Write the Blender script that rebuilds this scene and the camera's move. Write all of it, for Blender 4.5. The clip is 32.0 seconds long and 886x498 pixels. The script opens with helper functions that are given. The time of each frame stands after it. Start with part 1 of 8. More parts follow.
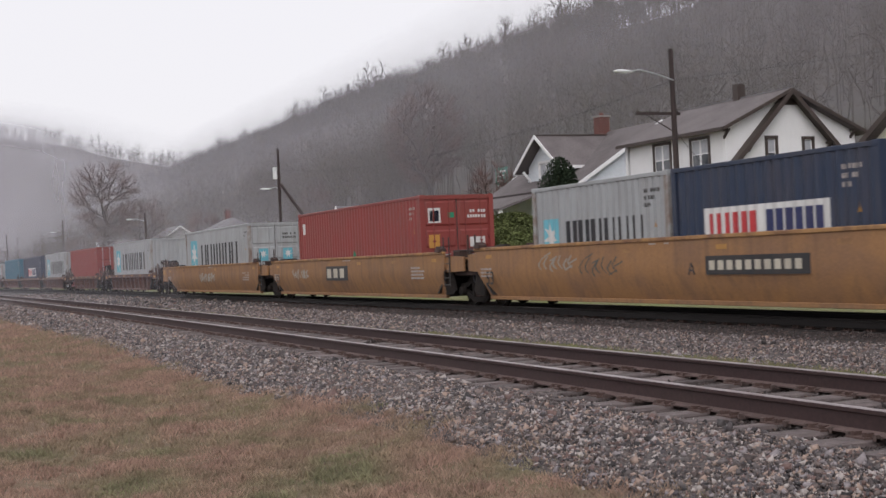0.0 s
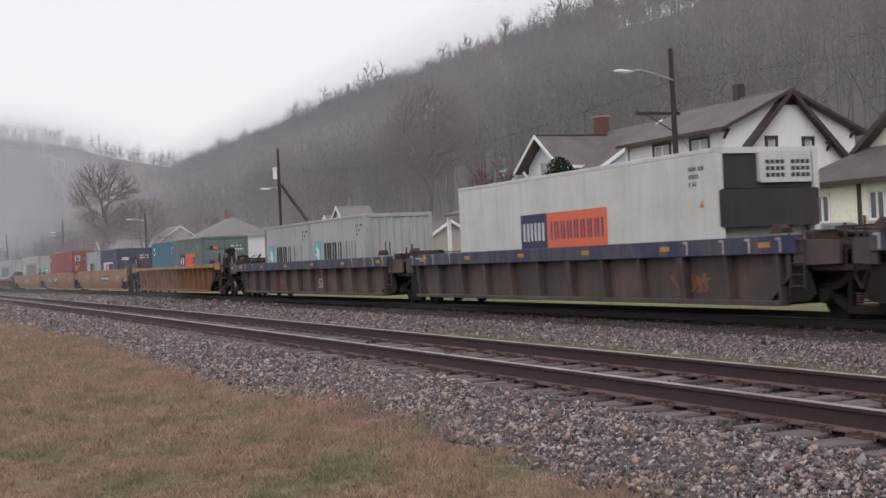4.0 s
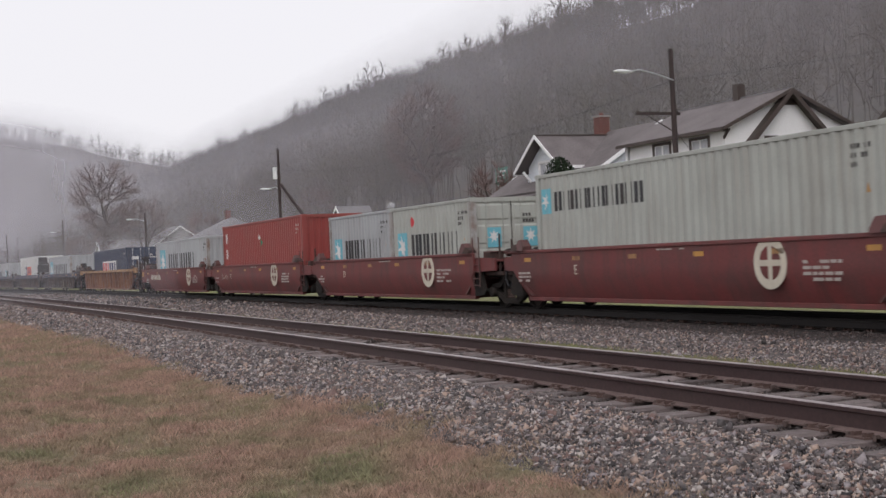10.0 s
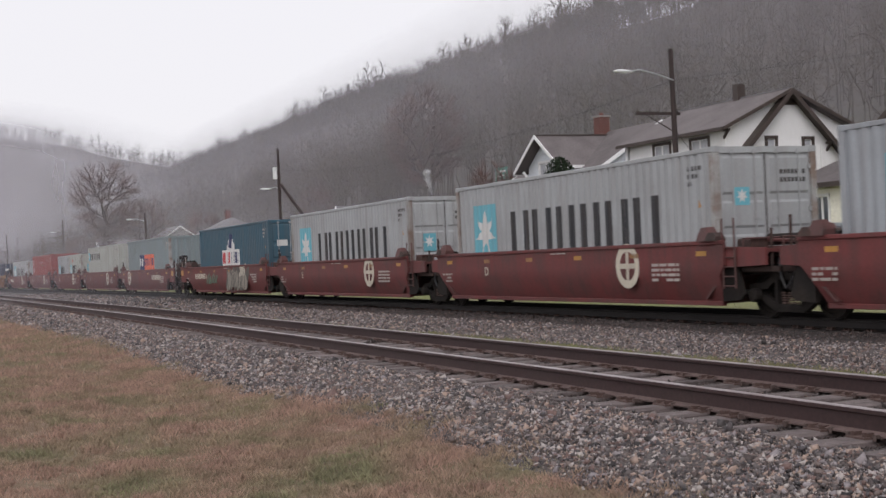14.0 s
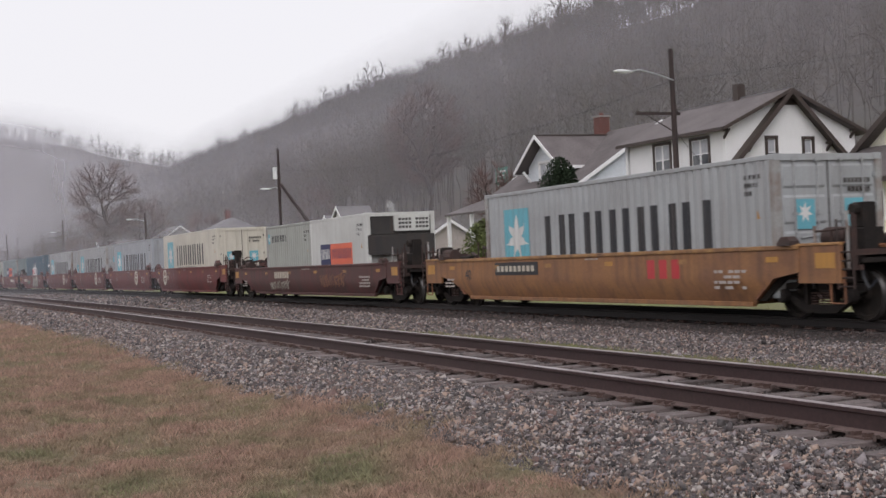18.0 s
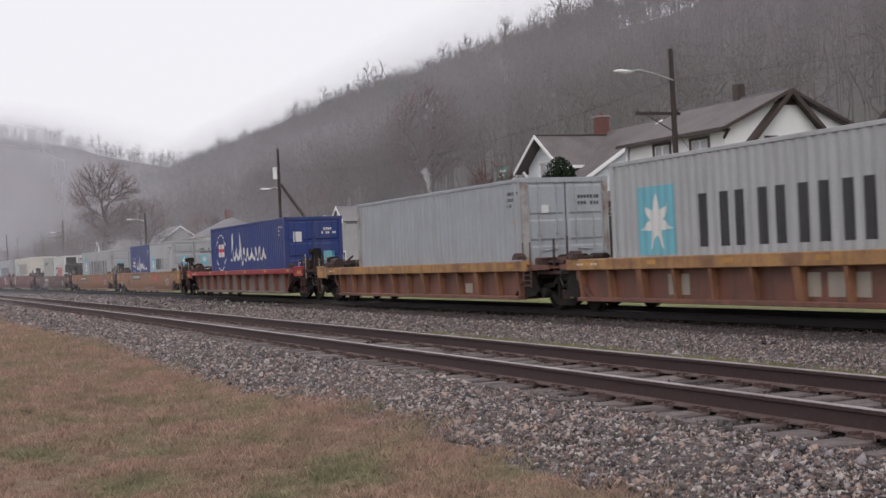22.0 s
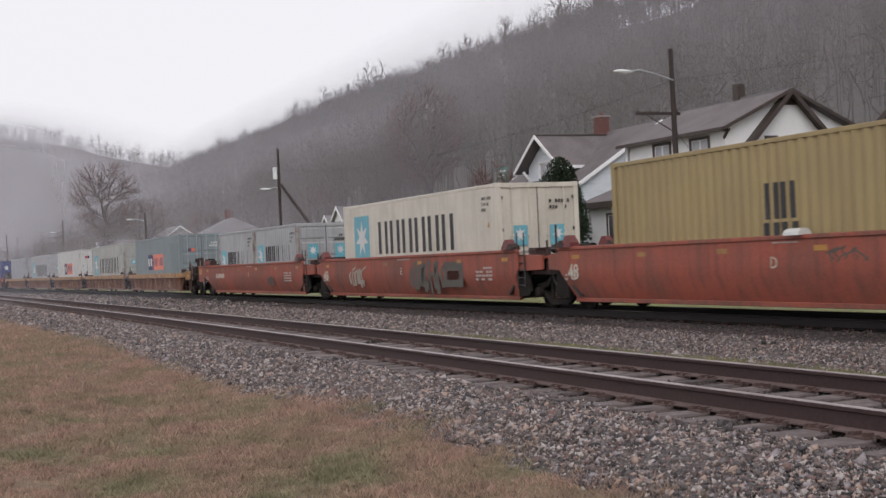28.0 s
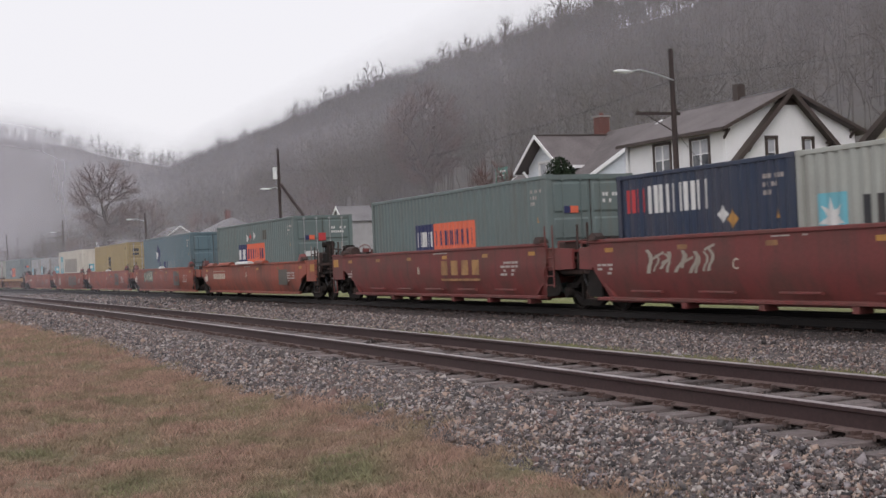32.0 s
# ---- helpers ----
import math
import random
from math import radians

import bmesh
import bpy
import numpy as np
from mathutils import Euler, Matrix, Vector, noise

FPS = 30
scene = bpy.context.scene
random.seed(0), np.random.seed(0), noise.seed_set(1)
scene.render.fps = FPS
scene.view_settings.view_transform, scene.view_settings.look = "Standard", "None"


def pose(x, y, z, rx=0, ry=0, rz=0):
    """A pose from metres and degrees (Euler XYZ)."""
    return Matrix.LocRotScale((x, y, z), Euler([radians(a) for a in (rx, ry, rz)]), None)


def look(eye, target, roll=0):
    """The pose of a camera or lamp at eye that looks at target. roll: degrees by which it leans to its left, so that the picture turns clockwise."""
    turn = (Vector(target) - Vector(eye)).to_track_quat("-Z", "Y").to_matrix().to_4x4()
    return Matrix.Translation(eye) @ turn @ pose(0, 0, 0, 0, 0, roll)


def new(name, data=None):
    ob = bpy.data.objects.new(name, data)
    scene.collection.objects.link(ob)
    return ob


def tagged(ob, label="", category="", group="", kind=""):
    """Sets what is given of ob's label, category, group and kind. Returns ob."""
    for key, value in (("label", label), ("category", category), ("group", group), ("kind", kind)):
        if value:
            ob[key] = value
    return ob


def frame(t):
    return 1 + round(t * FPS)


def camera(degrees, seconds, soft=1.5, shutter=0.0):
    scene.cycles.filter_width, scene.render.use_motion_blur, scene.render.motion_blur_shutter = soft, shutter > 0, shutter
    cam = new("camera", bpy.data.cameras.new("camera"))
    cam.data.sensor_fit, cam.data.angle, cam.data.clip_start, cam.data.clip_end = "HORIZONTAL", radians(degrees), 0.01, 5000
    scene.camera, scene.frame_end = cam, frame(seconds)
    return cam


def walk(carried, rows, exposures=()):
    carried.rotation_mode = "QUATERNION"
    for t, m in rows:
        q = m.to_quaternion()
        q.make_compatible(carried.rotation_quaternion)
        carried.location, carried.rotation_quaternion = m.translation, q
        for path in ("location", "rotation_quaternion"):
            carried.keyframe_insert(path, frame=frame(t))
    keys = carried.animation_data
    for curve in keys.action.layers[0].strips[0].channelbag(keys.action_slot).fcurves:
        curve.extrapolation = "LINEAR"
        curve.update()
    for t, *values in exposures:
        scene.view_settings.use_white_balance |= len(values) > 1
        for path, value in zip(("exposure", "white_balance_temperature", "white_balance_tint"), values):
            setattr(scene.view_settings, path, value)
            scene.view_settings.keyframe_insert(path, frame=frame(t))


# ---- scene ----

# ---- plan: x runs along the tracks, y away from the camera, z = 0 is the near track's rail head ----
CLIP = 32.0
SPEED = 18.02          # the train's pace, towards -x
BEND = 0.00027         # both tracks bend with a radius of some 3.7 km
NEAR_Y = 7.10          # near track's centre line
FAR_Y = 16.10          # the train's track
FAR_Z = -0.195         # its rail head


def bend(x):
    """Sideways shift of the tracks at x; straight on past x = 20."""
    if x > 20:
        return -0.5 * BEND * 3600 - BEND * 60 * (x - 20)
    if x < -300:
        return -0.5 * BEND * 67600 + BEND * 260 * (x + 300)
    return -0.5 * BEND * (x + 40) ** 2


def heading(x):
    return math.atan(-BEND * (max(min(x, 20), -300) + 40))


cam = camera(37.52, CLIP, 1.5, 0.12)
EYE = (0.0, 0.0, 1.158)
AIM = (-91.76, 39.75, 1.158 + 100 * math.tan(0.00717))
CAMERA_POSE = look(EYE, AIM, -2.54)
walk(cam, [(0.0, CAMERA_POSE), (CLIP, CAMERA_POSE)], [(0.0, 0.0), (CLIP, 0.0)])

# ---- light: a drizzly, overcast afternoon ----
world = bpy.data.worlds.new("overcast_sky")
scene.world = world
world.use_nodes = True
wn, wl = world.node_tree.nodes, world.node_tree.links
sky = wn.new("ShaderNodeTexSky")
sky.sky_type = "NISHITA"
sky.sun_disc = False
sky.sun_elevation, sky.sun_rotation = radians(45), radians(135)
sky.air_density, sky.dust_density = 1.0, 4.0
cloud = wn.new("ShaderNodeMixRGB")
cloud.inputs["Fac"].default_value = 0.93
cloud.inputs["Color2"].default_value = (7.9, 7.75, 8.1, 1)
wl.new(sky.outputs[0], cloud.inputs["Color1"])
wl.new(cloud.outputs[0], wn["Background"].inputs["Color"])
wn["Background"].inputs["Strength"].default_value = 0.119
sun = new("sun", bpy.data.lights.new("sun", "SUN"))
sun.data.energy, sun.data.angle, sun.data.color = 1.05, radians(35), (1.0, 0.955, 0.985)
sun.matrix_world = look((60, -50, 80), (-30, 0, 0))


# ---- materials ----
def material(name, base, rough=0.7, metal=0.0, tint=None, scale=2.0, amount=0.5, fine=40.0, bump=0.2, bump_scale=None,
             coords="Object", stretch=(1, 1, 1), spec=0.5, vary=0.0, streak=None, island=0.0, dist=0.02, speck=0.45, mixture=None):
    """A surface with large stains of `tint`, fine grain, relief and, per object, a small change of tone."""
    m = bpy.data.materials.new(name)
    m.use_nodes = True
    n, l = m.node_tree.nodes, m.node_tree.links
    b = n["Principled BSDF"]
    b.inputs["Roughness"].default_value, b.inputs["Metallic"].default_value = rough, metal
    b.inputs["Specular IOR Level"].default_value = spec
    tc = n.new("ShaderNodeTexCoord")
    mp = n.new("ShaderNodeMapping")
    mp.inputs["Scale"].default_value = stretch
    if vary and coords == "Object":
        info0 = n.new("ShaderNodeObjectInfo")
        mul0 = n.new("ShaderNodeMath")
        mul0.operation = "MULTIPLY"
        mul0.inputs[1].default_value = 37.0
        l.new(info0.outputs["Random"], mul0.inputs[0])
        l.new(mul0.outputs[0], mp.inputs["Location"])
    l.new(tc.outputs[coords], mp.inputs["Vector"])
    big = n.new("ShaderNodeTexNoise")
    big.inputs["Scale"].default_value, big.inputs["Detail"].default_value = scale, 6
    l.new(mp.outputs[0], big.inputs["Vector"])
    ramp = n.new("ShaderNodeValToRGB")
    ramp.color_ramp.elements[0].position, ramp.color_ramp.elements[1].position = 0.42, 0.68
    l.new(big.outputs["Fac"], ramp.inputs[0])
    small = n.new("ShaderNodeTexNoise")
    small.inputs["Scale"].default_value, small.inputs["Detail"].default_value = fine, 4
    l.new(tc.outputs[coords], small.inputs["Vector"])
    stain = n.new("ShaderNodeMixRGB")
    stain.inputs["Color1"].default_value = (*base, 1)
    if mixture:
        pick, sorts = n.new("ShaderNodeNewGeometry"), n.new("ShaderNodeValToRGB")
        sorts.color_ramp.interpolation = "CONSTANT"
        for k, col in enumerate(mixture):
            e = sorts.color_ramp.elements[k] if k < 2 else sorts.color_ramp.elements.new(k / len(mixture))
            e.position, e.color = k / len(mixture), (*col, 1)
        l.new(pick.outputs["Random Per Island"], sorts.inputs[0])
        l.new(sorts.outputs[0], stain.inputs["Color1"])
    stain.inputs["Color2"].default_value = (*(tint or [c * 0.6 for c in base]), 1)
    gain = n.new("ShaderNodeMath")
    gain.operation = "MULTIPLY"
    gain.inputs[1].default_value = amount
    l.new(ramp.outputs[0], gain.inputs[0])
    l.new(gain.outputs[0], stain.inputs["Fac"])
    last = stain.outputs[0]
    if streak:
        run = n.new("ShaderNodeTexNoise")
        run.inputs["Scale"].default_value, run.inputs["Detail"].default_value = 1.0, 5
        mp2 = n.new("ShaderNodeMapping")
        mp2.inputs["Scale"].default_value = (5, 5, 0.35)
        l.new(mp.outputs[0], mp2.inputs["Vector"])
        l.new(mp2.outputs[0], run.inputs["Vector"])
        r2 = n.new("ShaderNodeValToRGB")
        r2.color_ramp.elements[0].position, r2.color_ramp.elements[1].position = 0.47, 0.68
        l.new(run.outputs["Fac"], r2.inputs[0])
        g2 = n.new("ShaderNodeMath")
        g2.operation = "MULTIPLY"
        g2.inputs[1].default_value = streak[3]
        l.new(r2.outputs[0], g2.inputs[0])
        mix2 = n.new("ShaderNodeMixRGB")
        mix2.inputs["Color2"].default_value = (*streak[:3], 1)
        l.new(g2.outputs[0], mix2.inputs["Fac"])
        l.new(last, mix2.inputs["Color1"])
        last = mix2.outputs[0]
    grain = n.new("ShaderNodeMixRGB")
    grain.blend_type = "MULTIPLY"
    grain.inputs["Fac"].default_value = speck
    l.new(last, grain.inputs["Color1"])
    gr = n.new("ShaderNodeMapRange")
    gr.inputs["From Min"].default_value, gr.inputs["From Max"].default_value = 0.3, 0.7
    gr.inputs["To Min"].default_value, gr.inputs["To Max"].default_value = 0.55, 1.3
    l.new(small.outputs["Fac"], gr.inputs["Value"])
    l.new(gr.outputs[0], grain.inputs["Color2"])
    last = grain.outputs[0]
    if vary or island:
        src = n.new("ShaderNodeNewGeometry") if island else n.new("ShaderNodeObjectInfo")
        hsv = n.new("ShaderNodeHueSaturation")
        vr = n.new("ShaderNodeMapRange")
        amt = island or vary
        vr.inputs["To Min"].default_value, vr.inputs["To Max"].default_value = 1 - amt, 1 + amt
        l.new(src.outputs["Random Per Island" if island else "Random"], vr.inputs["Value"])
        l.new(vr.outputs[0], hsv.inputs["Value"])
        l.new(last, hsv.inputs["Color"])
        last = hsv.outputs[0]
    l.new(last, b.inputs["Base Color"])
    if bump:
        bp = n.new("ShaderNodeBump")
        bp.inputs["Strength"].default_value, bp.inputs["Distance"].default_value = bump, dist
        src = small
        if bump_scale:
            src = n.new("ShaderNodeTexNoise")
            src.inputs["Scale"].default_value, src.inputs["Detail"].default_value = bump_scale, 5
            l.new(tc.outputs[coords], src.inputs["Vector"])
        l.new(src.outputs["Fac"], bp.inputs["Height"])
        l.new(bp.outputs[0], b.inputs["Normal"])
    return m


def paint(name, base, rust=0.5, rough=0.5, grime=(0.10, 0.085, 0.07), big=0.45):
    base = [0.80 * c for c in base]
    return material(name, base, rough, 0.0, tint=[0.6 * c + 0.4 * g for c, g in zip(base, grime)], scale=0.9, amount=big,
                    fine=26, speck=0.13, bump=0.04, vary=0.06, streak=(*[0.5 * c + 0.5 * g for c, g in zip(base, (0.13, 0.075, 0.045))], 1.05 * rust), dist=0.01)


def worn(name, base, patch, streak, rough=0.6, scale=1.3):
    """Old car paint: faded or rusted through in patches, with soot runs down the side."""
    return material(name, base, rough, 0.0, tint=patch, scale=scale, amount=0.85, fine=22, speck=0.3, bump=0.12, bump_scale=7, vary=0.07, streak=(*streak, 0.5), dist=0.012)


M = {}
M["ballast"] = material("ballast_bed", (0.105, 0.088, 0.084), 0.9, tint=(0.05, 0.043, 0.04), scale=0.6, amount=0.6, fine=14, bump=0.9, bump_scale=22, dist=0.06, coords="Object")
STONE_SORTS = [(0.15, 0.124, 0.119), (0.034, 0.029, 0.031), (0.235, 0.182, 0.165), (0.078, 0.068, 0.073), (0.175, 0.108, 0.095), (0.42, 0.375, 0.35), (0.108, 0.092, 0.090), (0.225, 0.20, 0.206), (0.048, 0.035, 0.032), (0.27, 0.197, 0.158)]
M["stone"] = material("crushed_stone", (0.165, 0.142, 0.132), 0.6, tint=(0.10, 0.075, 0.066), scale=1.5, amount=0.3, fine=25, bump=0.2, island=0.42, coords="Object", mixture=STONE_SORTS)
# Fouled stone; beside the train its dark colour also holds the train's shade.
M["stone_fouled_shaded"] = material("fouled_shaded_crushed_stone", (0.08, 0.06, 0.055), 0.85, tint=(0.045, 0.032, 0.03), scale=1.5, amount=0.7, fine=25, bump=0.2, island=0.3, coords="Object",
                             mixture=[tuple(0.09 * k + 0.27 * c for k, c in zip((0.30, 0.22, 0.2), col)) for col in STONE_SORTS])
M["earth"] = material("meadow_soil", (0.19, 0.12, 0.086), 0.95, tint=(0.145, 0.12, 0.065), scale=0.35, amount=0.9, fine=9, bump=0.5, bump_scale=8, dist=0.05, coords="Object")
M["dry_grass"] = material("dry_grass", (0.368, 0.240, 0.186), 0.85, tint=(0.215, 0.207, 0.118), scale=0.95, amount=1.0, fine=3.4, bump=0, island=0.28, coords="Object", speck=0.6)
M["green_grass"] = material("green_grass", (0.19, 0.20, 0.08), 0.85, tint=(0.20, 0.165, 0.085), scale=0.3, amount=0.6, fine=4.0, bump=0, island=0.3, coords="Object")
M["rail"] = material("rusted_rail", (0.05, 0.026, 0.026), 0.6, 0.2, tint=(0.048, 0.027, 0.025), scale=1.2, amount=0.7, fine=30, bump=0.2, dist=0.005)
# Train-track rail: oily, and darkened by the train's shade in its colour.
M["rail_dark"] = material("oily_shaded_rail", (0.024, 0.018, 0.017), 0.6, 0.2, tint=(0.016, 0.013, 0.012), scale=1.2, amount=0.7, fine=30, bump=0.2, dist=0.005)
# Rail foot: dusty, with its highlight line put into the paler colour.
M["rail_foot"] = material("dusty_highlit_rail_foot", (0.135, 0.092, 0.084), 0.85, 0.0, tint=(0.08, 0.052, 0.047), scale=2.5, amount=0.8, fine=30, bump=0.2, dist=0.005)
M["rail_top"] = material("polished_rail_head", (0.36, 0.31, 0.31), 0.42, 0.8, tint=(0.20, 0.15, 0.14), scale=2.0, amount=0.7, fine=30, bump=0.05, dist=0.003)
M["rail_dull"] = material("dark_rail_head", (0.16, 0.13, 0.12), 0.45, 0.6, tint=(0.09, 0.07, 0.06), scale=2.0, amount=0.7, fine=30, bump=0.05, dist=0.003)
M["tie"] = material("weathered_tie", (0.148, 0.120, 0.116), 0.9, tint=(0.07, 0.054, 0.052), scale=3.0, amount=0.8, fine=12, bump=0.8, bump_scale=16, dist=0.03, stretch=(3, 0.4, 3), vary=0.3)
# Train-track ties and ballast: oil plus under-train shade, both in the base colour.
M["tie_oily_shaded"] = material("oily_shaded_tie", (0.045, 0.036, 0.032), 0.85, tint=(0.025, 0.02, 0.02), scale=3.0, amount=0.8, fine=12, bump=0.5, vary=0.3)
M["ballast_oily_shaded"] = material("oil_and_shade_darkened_ballast", (0.03, 0.026, 0.025), 0.9, fine=14, bump=0.9, bump_scale=22, dist=0.06)
M["spike"] = material("rusty_spike", (0.11, 0.07, 0.06), 0.75, 0.2, tint=(0.07, 0.04, 0.034), scale=8, amount=0.8, fine=30, bump=0.1)
M["anchor"] = material("dusty_rail_anchor", (0.13, 0.092, 0.083), 0.7, 0.2, tint=(0.06, 0.04, 0.035), scale=6, amount=0.7, fine=30, bump=0.1)
M["bark"] = material("bare_bark", (0.085, 0.066, 0.06), 0.95, tint=(0.075, 0.06, 0.055), scale=0.5, amount=0.7, fine=6, bump=0.4)
M["bark_red"] = material("red_budding_twigs", (0.125, 0.078, 0.07), 0.95, tint=(0.085, 0.06, 0.055), scale=0.15, amount=0.7, fine=3, bump=0)
M["woods"] = material("winter_woods", (0.096, 0.078, 0.067), 0.95, tint=(0.080, 0.077, 0.058), scale=0.02, amount=0.8, fine=0.12, bump=0, island=0.07, speck=0.25)
M["hill"] = material("leaf_litter_slope", (0.080, 0.063, 0.053), 0.95, tint=(0.06, 0.058, 0.041), scale=0.02, amount=0.8, fine=0.5, bump=0.6, bump_scale=0.4, dist=1.0, speck=0.3)
M["conifer"] = material("dark_conifer", (0.036, 0.052, 0.032), 0.95, spec=0.1, tint=(0.022, 0.030, 0.020), scale=1.2, amount=0.7, fine=8, bump=0, island=0.4)
M["hedge"] = material("hedge_leaf", (0.12, 0.14, 0.055), 0.9, spec=0.15, tint=(0.08, 0.095, 0.038), scale=1.0, amount=0.7, fine=8, bump=0, island=0.5)
M["asphalt"] = material("wet_asphalt", (0.05, 0.05, 0.052), 0.5, fine=30, bump=0.3)
M["pole"] = material("creosoted_pole", (0.05, 0.034, 0.032), 0.85, tint=(0.025, 0.02, 0.02), scale=1.5, amount=0.8, fine=14, bump=0.3, stretch=(4, 4, 0.4))
M["steel"] = material("galvanised_steel", (0.42, 0.43, 0.44), 0.45, 0.6, fine=20, bump=0.05)
M["lamp_head"] = material("pale_lamp_head", (0.72, 0.74, 0.74), 0.4, fine=20, bump=0.03)
M["wire"] = material("black_wire", (0.02, 0.02, 0.02), 0.6, bump=0)
M["white_wall"] = material("white_stucco", (0.80, 0.80, 0.80), 0.85, tint=(0.66, 0.66, 0.65), scale=0.7, amount=0.5, fine=25, bump=0.2, streak=(0.62, 0.61, 0.59, 0.12))
M["siding_white"] = material("pale_blue_white_siding", (0.66, 0.70, 0.74), 0.6, tint=(0.55, 0.58, 0.60), scale=0.7, amount=0.5, fine=25, bump=0.05)
M["siding_yellow"] = material("cream_yellow_siding", (0.80, 0.77, 0.52), 0.6, tint=(0.70, 0.66, 0.45), scale=0.7, amount=0.5, fine=25, bump=0.05)
M["siding_grey"] = material("grey_siding", (0.36, 0.35, 0.36), 0.6, fine=25, bump=0.05)
M["white_trim"] = material("white_trim", (0.82, 0.82, 0.82), 0.5, amount=0.2, fine=20, bump=0.03)
M["dark_trim"] = material("dark_brown_trim", (0.058, 0.042, 0.036), 0.6, fine=20, bump=0.05)
M["shingle"] = material("brown_grey_shingle", (0.135, 0.118, 0.118), 0.9, tint=(0.095, 0.082, 0.082), scale=0.8, amount=0.7, fine=12, bump=0.4, vary=0.12)
M["shingle_light"] = material("light_grey_shingle", (0.19, 0.182, 0.188), 0.9, tint=(0.14, 0.132, 0.138), scale=0.8, amount=0.7, fine=12, bump=0.4, vary=0.1)
M["brick"] = material("red_brick", (0.15, 0.055, 0.045), 0.85, tint=(0.16, 0.07, 0.06), scale=3, amount=0.6, fine=25, bump=0.3, vary=0.2)
M["mortar"] = material("grey_mortar", (0.3, 0.28, 0.26), 0.9, fine=25, bump=0.2)
M["glass"] = material("dark_window_glass", (0.055, 0.06, 0.07), 0.12, amount=0.4, fine=3, bump=0, spec=0.8)
M["curtain"] = material("pale_curtain", (0.42, 0.43, 0.46), 0.35, tint=(0.3, 0.31, 0.33), scale=3, amount=0.6, fine=6, bump=0.1)
M["sign_green"] = material("green_road_sign", (0.03, 0.20, 0.15), 0.5, amount=0.2, fine=10, bump=0)
# Truck and wheel: grime, base colour darkened further for the shade under cars.
M["truck"] = material("grimy_shaded_cast_steel", (0.020, 0.017, 0.016), 0.9, 0.0, spec=0.2, tint=(0.036, 0.028, 0.023), scale=3.0, amount=0.6, fine=25, bump=0.25, vary=0.15, dist=0.008)
M["wheel"] = material("dark_wheel_steel", (0.022, 0.019, 0.017), 0.9, 0.0, spec=0.2, tint=(0.042, 0.032, 0.026), scale=4.0, amount=0.5, fine=25, bump=0.15, dist=0.005)
M["tread"] = material("bright_wheel_tread", (0.20, 0.19, 0.185), 0.4, 0.8, fine=25, bump=0.02)
M["black"] = paint("black_lettering", (0.022, 0.024, 0.03), 0.25)
M["charcoal"] = paint("charcoal_paint", (0.035, 0.033, 0.034), 0.3)
M["white"] = paint("white_lettering", (0.78, 0.78, 0.76), 0.25, big=0.2)
M["stencil"] = paint("faded_stencil", (0.52, 0.46, 0.42), 0.3)
M["cream"] = paint("cream_lettering", (0.70, 0.64, 0.52), 0.35)
M["cyan"] = paint("pale_blue_panel", (0.17, 0.50, 0.60), 0.2, big=0.2)
M["orange"] = paint("orange_panel", (0.85, 0.17, 0.085), 0.2, big=0.2)
M["pink_orange"] = paint("salmon_panel", (0.83, 0.24, 0.15), 0.2, big=0.2)
M["navy"] = paint("navy_lettering", (0.02, 0.03, 0.12), 0.2, big=0.2)
M["red_mark"] = paint("red_lettering", (0.60, 0.045, 0.055), 0.2, big=0.2)
M["reflector"] = paint("yellow_reflector", (0.58, 0.29, 0.06), 0.5, big=0.5)
M["placard_green"] = paint("green_placard", (0.02, 0.25, 0.13), 0.1, big=0.1)
M["graffiti"] = paint("faded_spray_paint", (0.40, 0.36, 0.30), 0.4)
M["graffiti_dark"] = paint("dark_spray_paint", (0.10, 0.095, 0.08), 0.4)
M["graffiti_green"] = paint("green_spray_paint", (0.10, 0.20, 0.13), 0.4)
# car bodies
M["yellow_car"] = worn("weathered_yellow_orange", (0.32, 0.165, 0.068), (0.23, 0.125, 0.07), (0.15, 0.085, 0.05))
M["yellow_bright"] = worn("dirty_yellow_orange", (0.295, 0.14, 0.058), (0.21, 0.10, 0.055), (0.11, 0.06, 0.04))
M["rust_car"] = worn("rusty_brown_orange", (0.225, 0.092, 0.042), (0.115, 0.052, 0.034), (0.06, 0.034, 0.026), scale=0.9)
M["rust_dark"] = worn("dark_rust_brown", (0.125, 0.056, 0.042), (0.075, 0.04, 0.033), (0.05, 0.03, 0.025))
M["rust_red"] = worn("rust_red_panel", (0.185, 0.075, 0.05), (0.115, 0.052, 0.04), (0.06, 0.035, 0.028))
M["rib"] = worn("worn_orange_rib", (0.24, 0.11, 0.055), (0.13, 0.06, 0.038), (0.08, 0.045, 0.03))
M["ochre"] = worn("worn_ochre_edge", (0.37, 0.20, 0.075), (0.17, 0.08, 0.045), (0.11, 0.06, 0.04), scale=2.2)
M["red_car"] = worn("oxide_red", (0.155, 0.032, 0.031), (0.10, 0.036, 0.034), (0.075, 0.032, 0.028))
M["maroon_car"] = worn("dull_maroon", (0.10, 0.034, 0.032), (0.07, 0.035, 0.03), (0.05, 0.03, 0.026))
M["orange_red_car"] = worn("faded_orange_red", (0.32, 0.080, 0.05), (0.185, 0.072, 0.052), (0.11, 0.05, 0.04), scale=0.8)
M["brown_red_car"] = worn("brown_red", (0.175, 0.038, 0.035), (0.115, 0.045, 0.036), (0.08, 0.036, 0.03))
M["blue_chord"] = worn("dark_navy_chord", (0.022, 0.031, 0.08), (0.075, 0.068, 0.072), (0.13, 0.10, 0.085), scale=1.6)
